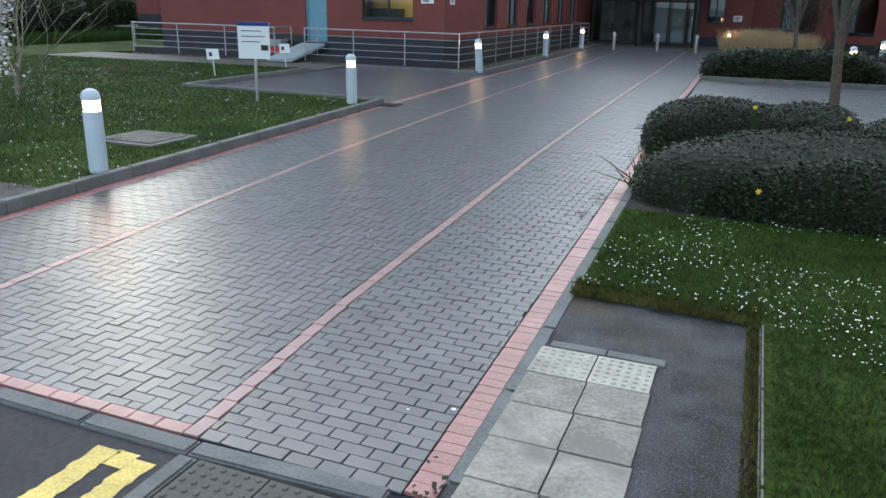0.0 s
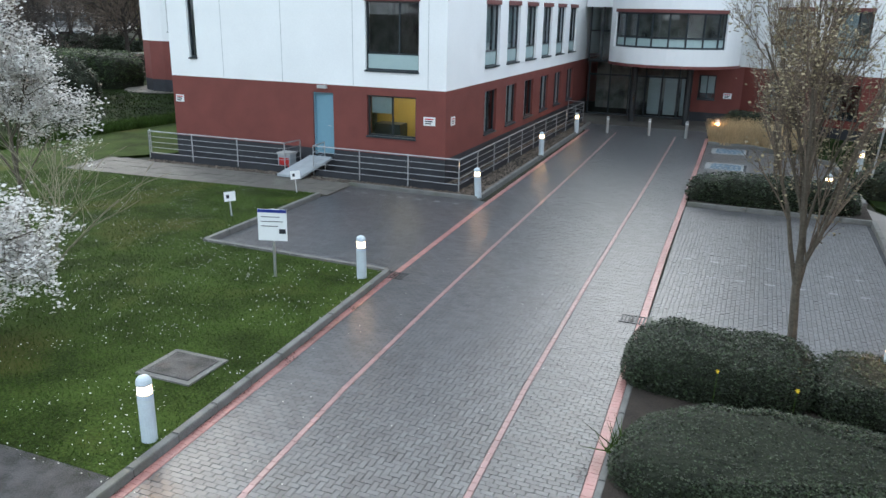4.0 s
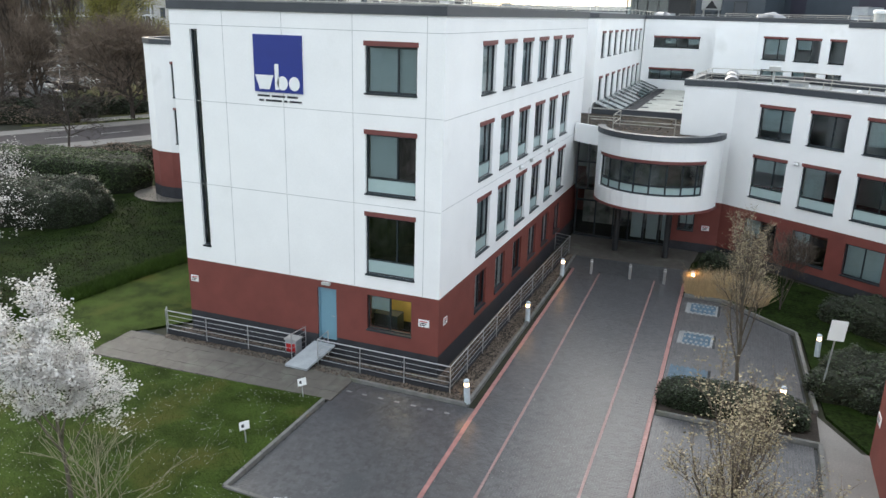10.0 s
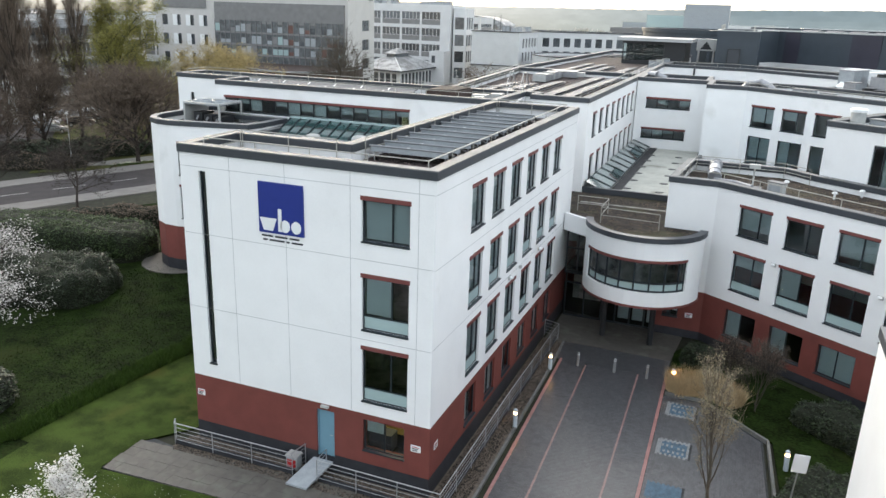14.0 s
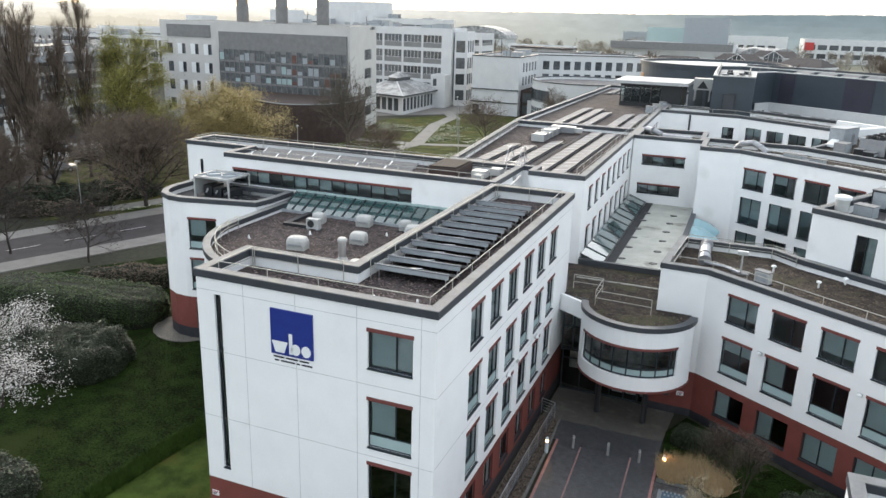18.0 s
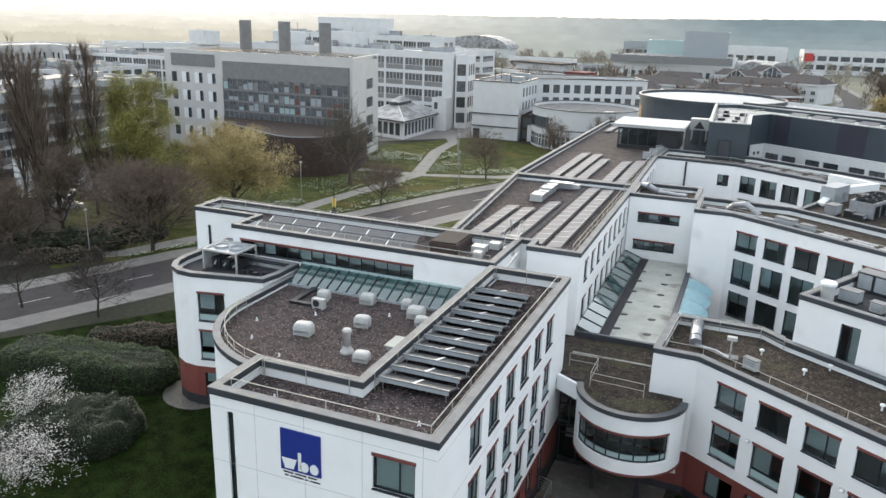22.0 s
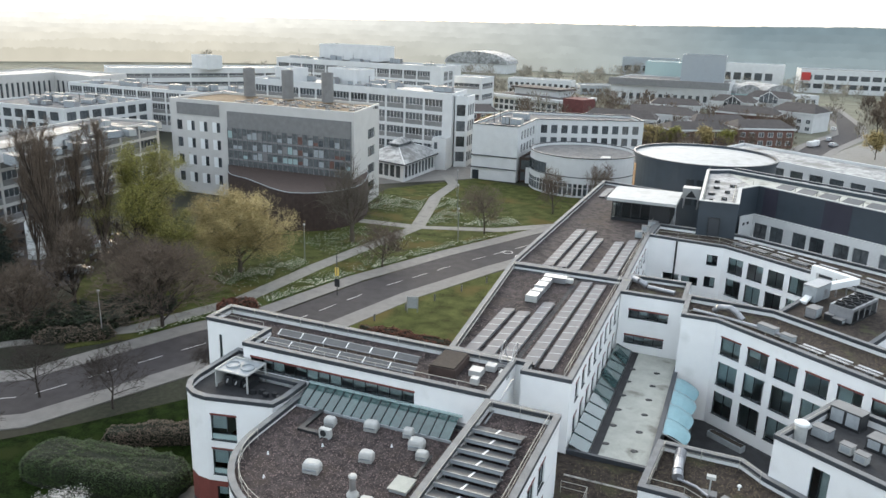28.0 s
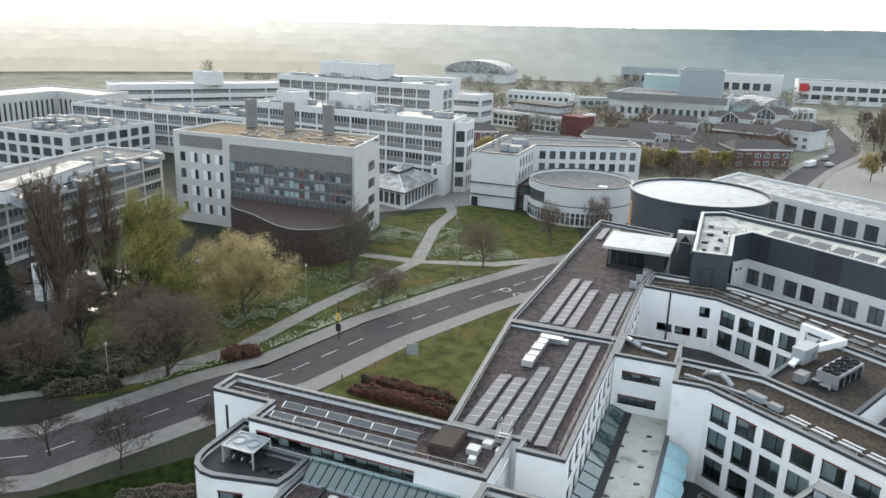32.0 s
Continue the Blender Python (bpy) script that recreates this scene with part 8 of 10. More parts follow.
def hedge(name, label, poly_c, length, width, height, turn, seed, material="hedge", density=420, size=0.035, edge=0.42, z=0.05, lump=0.1, bare=0.0):
    """A clipped rounded hedge: a dark inner body under a skin of small leaves."""
    rng = random.Random(seed)
    th = thing(name, label, "hedge", "", at=(*poly_c, z))
    th.rotation_euler = (0, 0, radians(turn))

    def surf(u, w):
        """u round the plan, w from the foot (0) to the top (1)."""
        g = (u % 1) * 4
        i, f = int(g), g - int(g)
        sx, sy = ((1, -1 + 2 * f), (1 - 2 * f, 1), (-1, 1 - 2 * f), (-1 + 2 * f, -1))[i]
        k = (abs(sx) ** 4 + abs(sy) ** 4) ** (-1 / 4)
        ph = w * math.pi / 2
        f, h = max(math.cos(ph), 0) ** edge, math.sin(ph) ** (edge * 1.2)
        px, py = length / 2 * sx * k * f, width / 2 * sy * k * f
        nz = noise.noise(Vector((px * 0.9, py * 0.9, seed))) * lump + noise.noise(Vector((px * 2.3, py * 2.3, seed + 5))) * lump * 0.5
        return Vector((px * (1 + nz * 0.3), py * (1 + nz * 0.5), height * h * (1 + nz)))

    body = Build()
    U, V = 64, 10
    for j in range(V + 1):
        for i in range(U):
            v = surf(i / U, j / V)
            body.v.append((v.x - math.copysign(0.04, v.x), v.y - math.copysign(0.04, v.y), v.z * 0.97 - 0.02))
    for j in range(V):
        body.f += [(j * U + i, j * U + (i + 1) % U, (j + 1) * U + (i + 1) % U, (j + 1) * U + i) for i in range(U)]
    # Solid core, coloured darker than the leaf skin around it.
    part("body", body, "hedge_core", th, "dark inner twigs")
    b = Build()
    prof = []
    for j in range(41):
        ph = j / 40 * math.pi / 2
        prof.append((max(math.cos(ph), 0) ** edge, math.sin(ph) ** (edge * 1.2)))
    run = [0.0]
    for j in range(40):
        run.append(run[-1] + math.hypot((prof[j + 1][0] - prof[j][0]) * width / 2, (prof[j + 1][1] - prof[j][1]) * height))
    n = int((length * width + 2 * (length + width) * height) * density)
    share = length / (length + width)
    got = 0
    while got < n:
        w = float(np.interp(rng.random() * run[-1], run, [j / 40 for j in range(41)]))
        if rng.random() > max(math.cos(w * math.pi / 2), 0) ** edge:
            continue
        u = (rng.choice((0.25, 0.75)) if rng.random() < share else rng.choice((0.0, 0.5))) + rng.random() * 0.25
        p = surf(u, w)
        leaf(b, p + Vector((rng.gauss(0, 1), rng.gauss(0, 1), rng.gauss(0, 1))) * size * 0.8, size * rng.uniform(0.5, 1.3), rng)
        got += 1
    tagged(part("leaf_cover", b, material, th), kind="stuff")
    return th


hedge("hedge", "dark clipped evergreen hedge beside the drive", (4.1, 9.85), 9.5, 2.25, 0.68, 0, 1, density=1900, size=0.018, lump=0.13)
hedge("hedge", "low dark clipped hedge at the tree's foot", (0.42, 12.75), 2.85, 1.95, 0.70, 0, 2, density=1500, size=0.02, lump=0.13)
hedge("hedge", "dark clipped hedge round the tree's foot", (3.55, 12.8), 3.7, 1.9, 0.60, 0, 3, density=1200, size=0.022, lump=0.13)
hedge("hedge", "dark low hedge between the parking bays", (1.25, 26.0), 4.9, 1.6, 0.8, 0, 4, density=420, size=0.042)
hedge("hedge", "big green clipped hedge in the garden", (-47.0, 41.6), 15, 5.0, 2.3, 10, 5, "hedge_lit", 170, 0.06, edge=0.28)
hedge("hedge", "broad dark rounded shrub mass in the garden", (-40.2, 34.2), 8.5, 6, 2.1, 20, 6, "hedge", 150, 0.06, lump=0.25)
hedge("hedge", "thin brown hedge along the garden's edge", (-46.5, 49.0), 12, 2.2, 1.6, 30, 7, "twig", 130, 0.07, lump=0.25)
hedge("hedge", "dark shrubs below the offices", (8.5, 35.5), 8, 3.0, 1.1, -34, 8, "hedge", 170, 0.06, lump=0.4)
hedge("hedge", "dark shrubs on the bank", (6.5, 29.5), 5, 4.0, 0.9, -20, 9, "hedge", 190, 0.055, lump=0.4)
hedge("hedge", "green shrub by the entrance", (0.2, 41.6), 2.2, 1.6, 1.0, -20, 10, "hedge", 300, 0.05)
hedge("hedge", "russet hedge in the second row on the lawn", (-36.0, 80.0), 13.5, 1.8, 1.1, -2, 18, "twig_red", 130, 0.09, lump=0.35)
hedge("hedge", "russet hedge along the lawn's edge", (-35.2, 76.8), 15.5, 2.0, 1.2, -2, 12, "twig_red", 160, 0.09, lump=0.35)
hedge("hedge", "dark shrubs beside the rough grass", (-33.0, 20.0), 8, 6, 1.8, 20, 13, "hedge", 110, 0.075, lump=0.3)
hedge("hedge", "dark undergrowth beside the road", (-80, 63), 22, 7, 1.6, 42, 14, "hedge", 40, 0.14, lump=0.6)
hedge("hedge", "dark low shrubs under the trees", (-74.5, 71.5), 14, 5, 1.5, 52, 19, "hedge", 45, 0.13, lump=0.6)
hedge("hedge", "brown shrubs by the road", (-73.2, 62.6), 9, 2.4, 1.4, 38, 15, "twig", 60, 0.12, lump=0.5)
hedge("hedge", "rounded dark red shrub on the green", (-61.6, 79.6), 5.2, 3.0, 1.2, 50, 16, "twig_red", 60, 0.14, lump=0.4)


def strands(name, label, x, y, r, n, h, seed, material):
    rng = random.Random(seed)
    th = thing(name, label, "ornamental grass", at=(x, y, 0.05))
    b = Build()
    for _ in range(n):
        a, s = rng.uniform(0, 6.283), r * rng.random() ** 0.5
        p = Vector((s * math.cos(a), s * math.sin(a), 0))
        q = p + Vector((rng.gauss(0, 0.25), rng.gauss(0, 0.25), h * rng.uniform(0.5, 1.1)))
        twig(b, p, q, 0.012)
    tagged(part("stalk_mass", b, material, th), kind="stuff")


for k, (x, y, r, h) in enumerate(((-0.5, 37.95, 0.85, 1.1), (0.6, 38.3, 0.95, 1.1), (1.7, 37.7, 0.8, 1.0))):
    strands("dry_grass_clump", "straw-coloured dry grass clump by the entrance", x, y, r, 1800, h, k, "straw")
strands("daffodil_leaves", "green daffodil leaves at the hedge's corner", -0.62, 10.0, 0.2, 40, 0.42, 9, "blade")
for x, y, z in ((0.55, 8.72, 0.36), (0.42, 11.35, 0.82), (1.45, 11.3, 0.76)):
    fl = thing("daffodil", "single yellow daffodil beside the hedge", "flower", "daffodils", at=(x, y, 0.05))
    part("stem", Build().rod((0, 0, 0), (0.02, -0.05, z), 0.006, 4), "blade", fl)
    b = Build()
    for k in range(6):
        a = k * 1.047
        b.poly((0.02, -0.06, z), (0.02 + 0.02 * math.cos(a - 0.4), -0.065, z + 0.02 * math.sin(a - 0.4)), (0.02 + 0.036 * math.cos(a), -0.07, z + 0.036 * math.sin(a)), (0.02 + 0.02 * math.cos(a + 0.4), -0.065, z + 0.02 * math.sin(a + 0.4)))
    part("petals", b, "yellow_petal", fl)
    part("trumpet", Build().rod((0.02, -0.07, z), (0.02, -0.11, z), 0.011, 8, 0.015), "yellow_petal", fl)

# grass blades and daisies, denser near the start of the walk
rng_g = np.random.default_rng(4)


def inside(poly, x, y):
    hit = np.zeros(len(x), bool)
    for (x0, y0), (x1, y1) in zip(poly, poly[1:] + poly[:1]):
        c = ((y0 > y) != (y1 > y)) & (x < (x1 - x0) * (y - y0) / ((y1 - y0) or 1e-9) + x0)
        hit ^= c
    return hit


def blades(owner, poly, n, h, w, z, name="grass", material="blade"):
    p = np.array(poly)
    lo, hi = p.min(0), p.max(0)
    x, y = rng_g.uniform(lo[0], hi[0], n), rng_g.uniform(lo[1], hi[1], n)
    k = inside(poly, x, y)
    x, y = x[k], y[k]
    m = len(x)
    a = rng_g.uniform(0, 2 * np.pi, m)
    hh = h * rng_g.uniform(0.4, 1.2, m)
    lx, ly = rng_g.normal(0, 0.5, m) * hh, rng_g.normal(0, 0.5, m) * hh
    v = np.empty((m, 3, 3))
    v[:, 0] = np.stack([x - np.cos(a) * w, y - np.sin(a) * w, np.full(m, z - 0.01)], 1)
    v[:, 1] = np.stack([x + np.cos(a) * w, y + np.sin(a) * w, np.full(m, z - 0.01)], 1)
    v[:, 2] = np.stack([x + lx, y + ly, z + hh], 1)
    b = Build()
    b.v, b.f = v.reshape(-1, 3).tolist(), np.arange(3 * m).reshape(-1, 3).tolist()
    return tagged(part(name, b, material, owner), kind="stuff")


LAWN_R = [(DR(6.5) + 0.28, 6.40), (0.72, 6.3), (0.74, 1.5), (5, 1.5), (5.2, 8.75), (DR(8.7) + 0.28, 8.75)]
LAWN_L = [(-18, 7.0), (DL(6.6) - 0.3, 6.7), (DL(9.66) - 0.3, 9.66), (DL(15.1) - 0.3, 15.1), (-11.8, 15.3), (-11.9, 20.9), (-16, 20.6), (-21.6, 20.2), (-24, 18)]
LAWN_B = [(-27.0, 33.0), (-28, 40), (-38, 42), (-40, 36), (-32, 22), (-28, 21)]
lr, ll, lb = bpy.data.objects["lawn_right"], bpy.data.objects["lawn_left"], bpy.data.objects["lawn_beyond"]
blades(lr, LAWN_R, 150000, 0.045, 0.004, 0.07)
blades(ll, LAWN_L, 150000, 0.05, 0.006, 0.07)
TALL = [(-26.6, 20.6), (-26.5, 23), (-26.1, 28), (-25.6, 32.5), (-26.8, 33.5), (-27.4, 28), (-27.7, 22), (-27.8, 19)]
blades(lb, TALL, 22000, 0.42, 0.014, 0.03, material="blade")
blades(lb, LAWN_B, 16000, 0.10, 0.02, 0.03, material="rough_turf")


def daisies(owner, poly, n, size, z, material="daisy"):
    p = np.array(poly)
    lo, hi = p.min(0), p.max(0)
    x, y = rng_g.uniform(lo[0], hi[0], n), rng_g.uniform(lo[1], hi[1], n)
    patch = np.array([noise.noise(Vector((u * 0.7, v * 0.7, 3.0))) for u, v in zip(x, y)]) > -0.12
    k = inside(poly, x, y) & patch
    b = Build()
    for u, v in zip(x[k], y[k]):
        s, zz = size * rng_g.uniform(0.6, 1.2), z + rng_g.uniform(0.01, 0.04)
        t = rng_g.uniform(-0.4, 0.4, 2) * s
        n0 = len(b.v)
        b.v += [(u + s * math.cos(a), v + s * math.sin(a), zz + t[0] * math.cos(a) + t[1] * math.sin(a)) for a in (0, 1.05, 2.09, 3.14, 4.19, 5.24)]
        b.f.append(tuple(range(n0, n0 + 6)))
    return tagged(part("daisies", b, material, owner, "scattered white daisies"), kind="stuff")


daisies(lr, LAWN_R, 8000, 0.0072, 0.08)
daisies(ll, LAWN_L, 9000, 0.010, 0.08)
grit = Build()
for _ in range(16000):
    x, y = rng_g.uniform(-0.45, 0.66), rng_g.uniform(2.3, 6.4)
    leaf(grit, Vector((x, y, 0.0235)), 0.0042 * rng_g.uniform(0.5, 1.5), random.Random(int(1e8 * rng_g.random())), 0.8)
tagged(part("tarmac_grit", grit, "kerb", bpy.data.objects["tarmac_patch"], "worn pale grit in the tarmac"), kind="stuff")
for strip, n, h in (([(0.60, 1.5), (0.76, 1.5), (0.74, 6.4), (0.58, 6.4)], 9000, 0.035), ([(-0.62, 6.28), (0.68, 6.22), (0.68, 6.6), (-0.62, 6.6)], 9000, 0.04)):
    blades(lr, strip, n, h, 0.004, 0.05, "grass_tufts", "moss_blade")
fallen = Build()
for _ in range(170):
    y = rng_g.uniform(4, 26)
    x = rng_g.uniform(DL(y), DR(y))
    leaf(fallen, Vector((x, y, 0.012)), 0.013 * rng_g.uniform(0.6, 1.3), random.Random(int(1e6 * y)), 1.0)
tagged(part("fallen_petals", fallen, "daisy"), "white petals fallen on the wet drive", "petals", kind="stuff")
litter = Build()
for cx, cy in ((-6.42, 15.2), (-1.2, 14.85), (-0.98, 9.3), (-6.18, 10.6), (-0.62, 3.75), (-1.0, 8.6), (-6.3, 13.1)):
    for _ in range(26):
        leaf(litter, Vector((cx + rng_g.normal(0, 0.055), cy + rng_g.normal(0, 0.1), 0.015 + abs(rng_g.normal(0, 0.01)))), 0.02 * rng_g.uniform(0.6, 1.3), random.Random(int(1e6 * rng_g.random())), 0.6)
for _ in range(900):
    y = rng_g.uniform(5.2, 15.2)
    if rng_g.random() < 0.5 + 0.5 * math.sin(y * 2.3):
        leaf(litter, Vector((DL(y) - 0.14 + abs(rng_g.normal(0, 0.035)), y, 0.014)), 0.011 * rng_g.uniform(0.6, 1.5), random.Random(int(1e7 * rng_g.random())), 0.6)
tagged(part("leaf_litter", litter, "soil"), "dead brown leaves gathered by the kerbs", "leaf litter", kind="stuff")
peb = Build()
for _ in range(17000):
    if rng_g.random() < 0.4:
        x, y = rng_g.uniform(-20.2, -7.3), rng_g.uniform(22.75, 23.1) if rng_g.random() < 0.6 else rng_g.uniform(23.2, 24.0)
    else:
        y = rng_g.uniform(23.2, 41)
        x = rng_g.uniform(-8.75, -7.45)
    s = rng_g.uniform(0.028, 0.065)
    n0 = len(peb.v)
    peb.v += [(x - s, y, 0.02), (x, y - s, 0.02), (x + s, y, 0.02), (x, y + s, 0.02), (x, y, 0.02 + s)]
    peb.f += [(n0 + i, n0 + (i + 1) % 4, n0 + 4) for i in range(4)]
tagged(part("pebbles", peb, "pebble", bpy.data.objects["pebble_bed"]), kind="stuff")

# near trees
tree("blossom_tree", "white blossoming tree with several slim stems", -14.6, 12.9, 6.5, 3.3, 0.07, 21, "bark", "blossom", 0.036, 15, 0.085, (14, 8, 5), 46, 0.45, 0.6, 0.34, 0.05, (0.02, -0.02), low=1)
tree("blossom_tree", "low white blossoming tree beside the lawn", -11.9, 9.1, 3.0, 3.9, 0.07, 22, "bark", "blossom", 0.036, 15, 0.085, (13, 8, 4), 62, 0.15, 0.8, 0.3, 0.05, low=1)
tree("bare_shrub", "pale bare shrub with long whips on the lawn", -13.2, 12.3, 3.7, 3.9, 0.045, 23, "pale_stem", None, kids=(10, 4, 2), fan=34, up=0.8, ratio=0.85, start=0.05, z=0.05, thin=0.007)
tree("blossom_tree", "spreading white blossoming tree by the garden hedge", -38.9, 28.4, 4.0, 6.4, 0.12, 24, "bark_dark", "blossom", 0.05, 3, 0.12, (12, 7, 5), 74, 0.02, 0.85, 0.45, low=1)
tree("blossom_tree", "spreading white blossoming tree by the garden hedge", -43.6, 33.6, 4.6, 6.2, 0.12, 25, "bark_dark", "blossom", 0.05, 3, 0.12, (12, 7, 5), 74, 0.02, 0.85, 0.45, low=1)
tree("budding_tree", "slender tree with pale opening buds in the hedge", 1.45, 13.55, 7.9, 3.5, 0.085, 31, "bark", "bud", 0.026, 2, 0.06, (16, 6, 4), 27, 0.95, 0.62, 0.25, 0.05, (0.05, 0.0), 0.35, 2, 0.0045, low=1, twig_mat="twig")
tree("budding_tree", "slender tree with pale buds between the bays", 1.35, 27.3, 7.0, 2.8, 0.08, 32, "bark", "bud", 0.026, 2, 0.06, (15, 6, 4), 28, 0.9, 0.6, 0.22, 0.05, (0.0, 0.0), 0.35, 1, 0.005, low=1, twig_mat="twig")
for k, (x, y, h, w) in enumerate(((1.6, 38.8, 3.4, 2.4), (3.0, 37.2, 3.8, 2.8))):
    tree("bare_shrub", "brown bare shrub on the bank", x, y, h, w, 0.04, 33 + k, "bark_dark", "twig", 0.02, 2, 0.12, (12, 6, 4), 36, 0.6, 0.8, 0.05, 0.05, tw=0.4, many=2, thin=0.006)
# trees along the campus road and on the green
for k, (x, y, h, w) in enumerate(((-56.0, 51.5, 7.7, 8.0), (-64.5, 50.0, 7.6, 8.5), (-50.5, 61.5, 5.5, 6), (-72, 44, 8, 8), (-60, 40, 7, 7))):
    tree("street_tree", "small bare street tree beside the road", x, y, h, w, 0.13, 40 + k, "bark_dark", None, kids=(14, 7, 5), fan=55, up=0.3, ratio=0.75, start=0.32, tw=0.7, many=2, thin=0.011, group="street trees")
for k, (x, y, h, w) in enumerate(((-89.0, 74.5, 25.5, 6.0), (-92.0, 77.5, 24.0, 5.4), (-85.6, 80.5, 25.0, 6.0), (-95.5, 83.5, 22.0, 5.6), (-99.0, 80.0, 24.0, 5.5))):
    tree("poplar", "tall bare upright poplar", x, y, h, w * 1.3, 0.22, 50 + k, "bark_dark", None, kids=(30, 8, 4), fan=28, up=1.0, ratio=0.42, start=0.1, tw=1.5, many=2, thin=0.013, group="poplars", twig_mat="twig")
tree("green_tree", "tall tree in fresh yellow-green leaf", -83.5, 84.5, 21.0, 15.0, 0.32, 60, "bark_dark", "spring", 0.08, 13, 0.5, (22, 8, 5), 40, 0.6, 0.5, 0.16, tw=1.0, many=1, thin=0.018, low=1)
tree("green_tree", "lower tree in fresh yellow-green leaf", -77.5, 84.5, 11.5, 11.0, 0.25, 69, "bark_dark", "spring", 0.08, 6, 0.4, (18, 7, 5), 48, 0.4, 0.6, 0.16, tw=1.0, many=1, thin=0.018, low=1)
tree("willow", "broad willow in pale yellow leaf", -71.0, 93.0, 13.8, 14.5, 0.4, 61, "bark", "willow", 0.085, 20, 0.42, (20, 8, 6), 52, 0.25, 0.72, 0.14, tw=1.0, many=1, thin=0.016, low=1)
tree("bare_tree", "dark bare spreading tree beside the path", -66.0, 70.0, 12.5, 16.0, 0.28, 62, "bark_dark", None, kids=(20, 10, 7), fan=52, up=0.3, ratio=0.75, start=0.16, tw=1.1, many=4, thin=0.015, twig_mat="twig")
tree("bare_tree", "bare spreading oak on the green", -63.8, 116.3, 16.5, 14.0, 0.5, 63, "bark", None, kids=(15, 8, 5), fan=50, up=0.35, ratio=0.75, start=0.26, tw=1.1, many=2, thin=0.014, twig_mat="bark")
for k, (x, y, h, w, label) in enumerate(((-52.3, 105.5, 8.6, 9.5, "small bare tree on the green"), (-44.3, 133.0, 10.3, 10.5, "bare tree on the daffodil green"), (-36.5, 155.0, 10.5, 8.0, "small bare tree before the round building"), (-28.0, 163.0, 11.0, 8.0, "bare tree before the round building"))):
    tree("bare_tree", label, x, y, h, w, 0.2, 64 + k, "bark", None, kids=(15, 8, 5), fan=52, up=0.35, ratio=0.72, start=0.22, tw=0.9, many=2, thin=0.016, twig_mat="twig")
for k, (x, y, h, w) in enumerate(((-88, 92, 11, 9), (-75.5, 75, 11, 12), (-82.5, 71.5, 12, 11), (-79, 61, 10, 10), (-93, 68, 13, 10))):
    tree("bare_tree", "bare tree beside the car park", x, y, h, w, 0.26, 70 + k, "bark_dark", None, kids=(17, 9, 6), fan=50, up=0.35, ratio=0.7, start=0.16, tw=1.0, many=4, thin=0.015, twig_mat="twig")
rng_c = random.Random(8)
for cx, cy, ch, cw in ((-88.0, 65.0, 15.5, 3.8), (-92.5, 60.5, 14.0, 4.2), (-85.0, 58.0, 9.0, 3.6)):
    con = thing("conifer", "dark dense conifer beside the car park", "tree", "conifers", at=(cx, cy, 0))
    part("trunk", Build().rod((0, 0, 0), (0, 0, ch * 0.95), 0.3, 8, 0.05), "bark_dark", con)
    b = Build()
    for _ in range(11000):
        zz = ch * rng_c.random() ** 1.25
        r = cw * (1 - zz / (ch * 1.03)) ** 0.8 * rng_c.uniform(0.45, 1.06) * (0.85 + 0.2 * math.sin(zz * 4))
        a = rng_c.uniform(0, 6.283)
        leaf(b, Vector((r * math.cos(a), r * math.sin(a), zz + 0.4 - r * 0.2)), 0.15, rng_c)
    tagged(part("crown", b, "conifer", con), kind="stuff")

# daffodil drifts on the green
drift = Build()


def clear_of(p, line, gap):
    """True where a point lies further than gap from a line of points."""
    for a, c in zip(line, line[1:]):
        a, c = Vector(a), Vector(c)
        t = max(0.0, min(1.0, (p - a).dot(c - a) / (c - a).length_squared))
        if (p - a - (c - a) * t).length < gap:
            return False
    return True


rng_d = random.Random(12)
DRIFTS = [(-57, 87, 2.4, 8, 66, 1500), (-53.5, 99, 2.6, 9, 66, 1700), (-48.8, 113, 2.2, 10, 64, 1500), (-63, 75, 2.2, 9, 58, 1100), (-68, 95, 2.4, 8, 68, 800), (-60, 116, 3.2, 9, 70, 500), (-42, 128, 1.6, 8, 58, 800),
          (-61.5, 150, 3.5, 7, 80, 1200), (-72, 146, 3.5, 6, 70, 1200), (-46, 141, 2.5, 6, 40, 700), (-56, 140, 2, 6, 75, 500), (-67, 118, 2.5, 8, 70, 350)]
tufts = Build()
for x, y, w, length, ang, many in DRIFTS:
    c, s = math.cos(radians(ang)), math.sin(radians(ang))
    for _ in range(many * 2):
        u, v = rng_d.uniform(-length, length), rng_d.gauss(0, w * 0.8)
        p = Vector((x + u * c - v * s, y + u * s + v * c))
        if noise.noise(Vector((p.x, p.y, 2.0)) * 0.45) < -0.3:
            continue
        if not (clear_of(p, PATH_A, 1.6) and clear_of(p, PATH_B, 1.6) and clear_of(p, ROAD[2:9], 7.3)):
            continue
        leaf(drift, Vector((p.x, p.y, 0.24)), 0.085 * rng_d.uniform(0.6, 1.35), rng_d, 0.3)
        for _ in range(1):
            leaf(tufts, Vector((p.x + rng_d.gauss(0, 0.2), p.y + rng_d.gauss(0, 0.2), 0.12)), 0.2 * rng_d.uniform(0.7, 1.3), rng_d, 0.8)
tagged(part("daffodil_leaves", tufts, "blade", bpy.data.objects["campus_green"]), kind="stuff")
tagged(part("daffodil_drifts", drift, "pale_petal", bpy.data.objects["campus_green"]), kind="stuff")


# ---- loose stones on the gravel roofs ----
def inside(p, poly):
    hit = False
    for a, c in zip(poly, poly[1:] + poly[:1]):
        if (a[1] > p[1]) != (c[1] > p[1]) and p[0] < (c[0] - a[0]) * (p[1] - a[1]) / (c[1] - a[1]) + a[0]:
            hit = not hit
    return hit


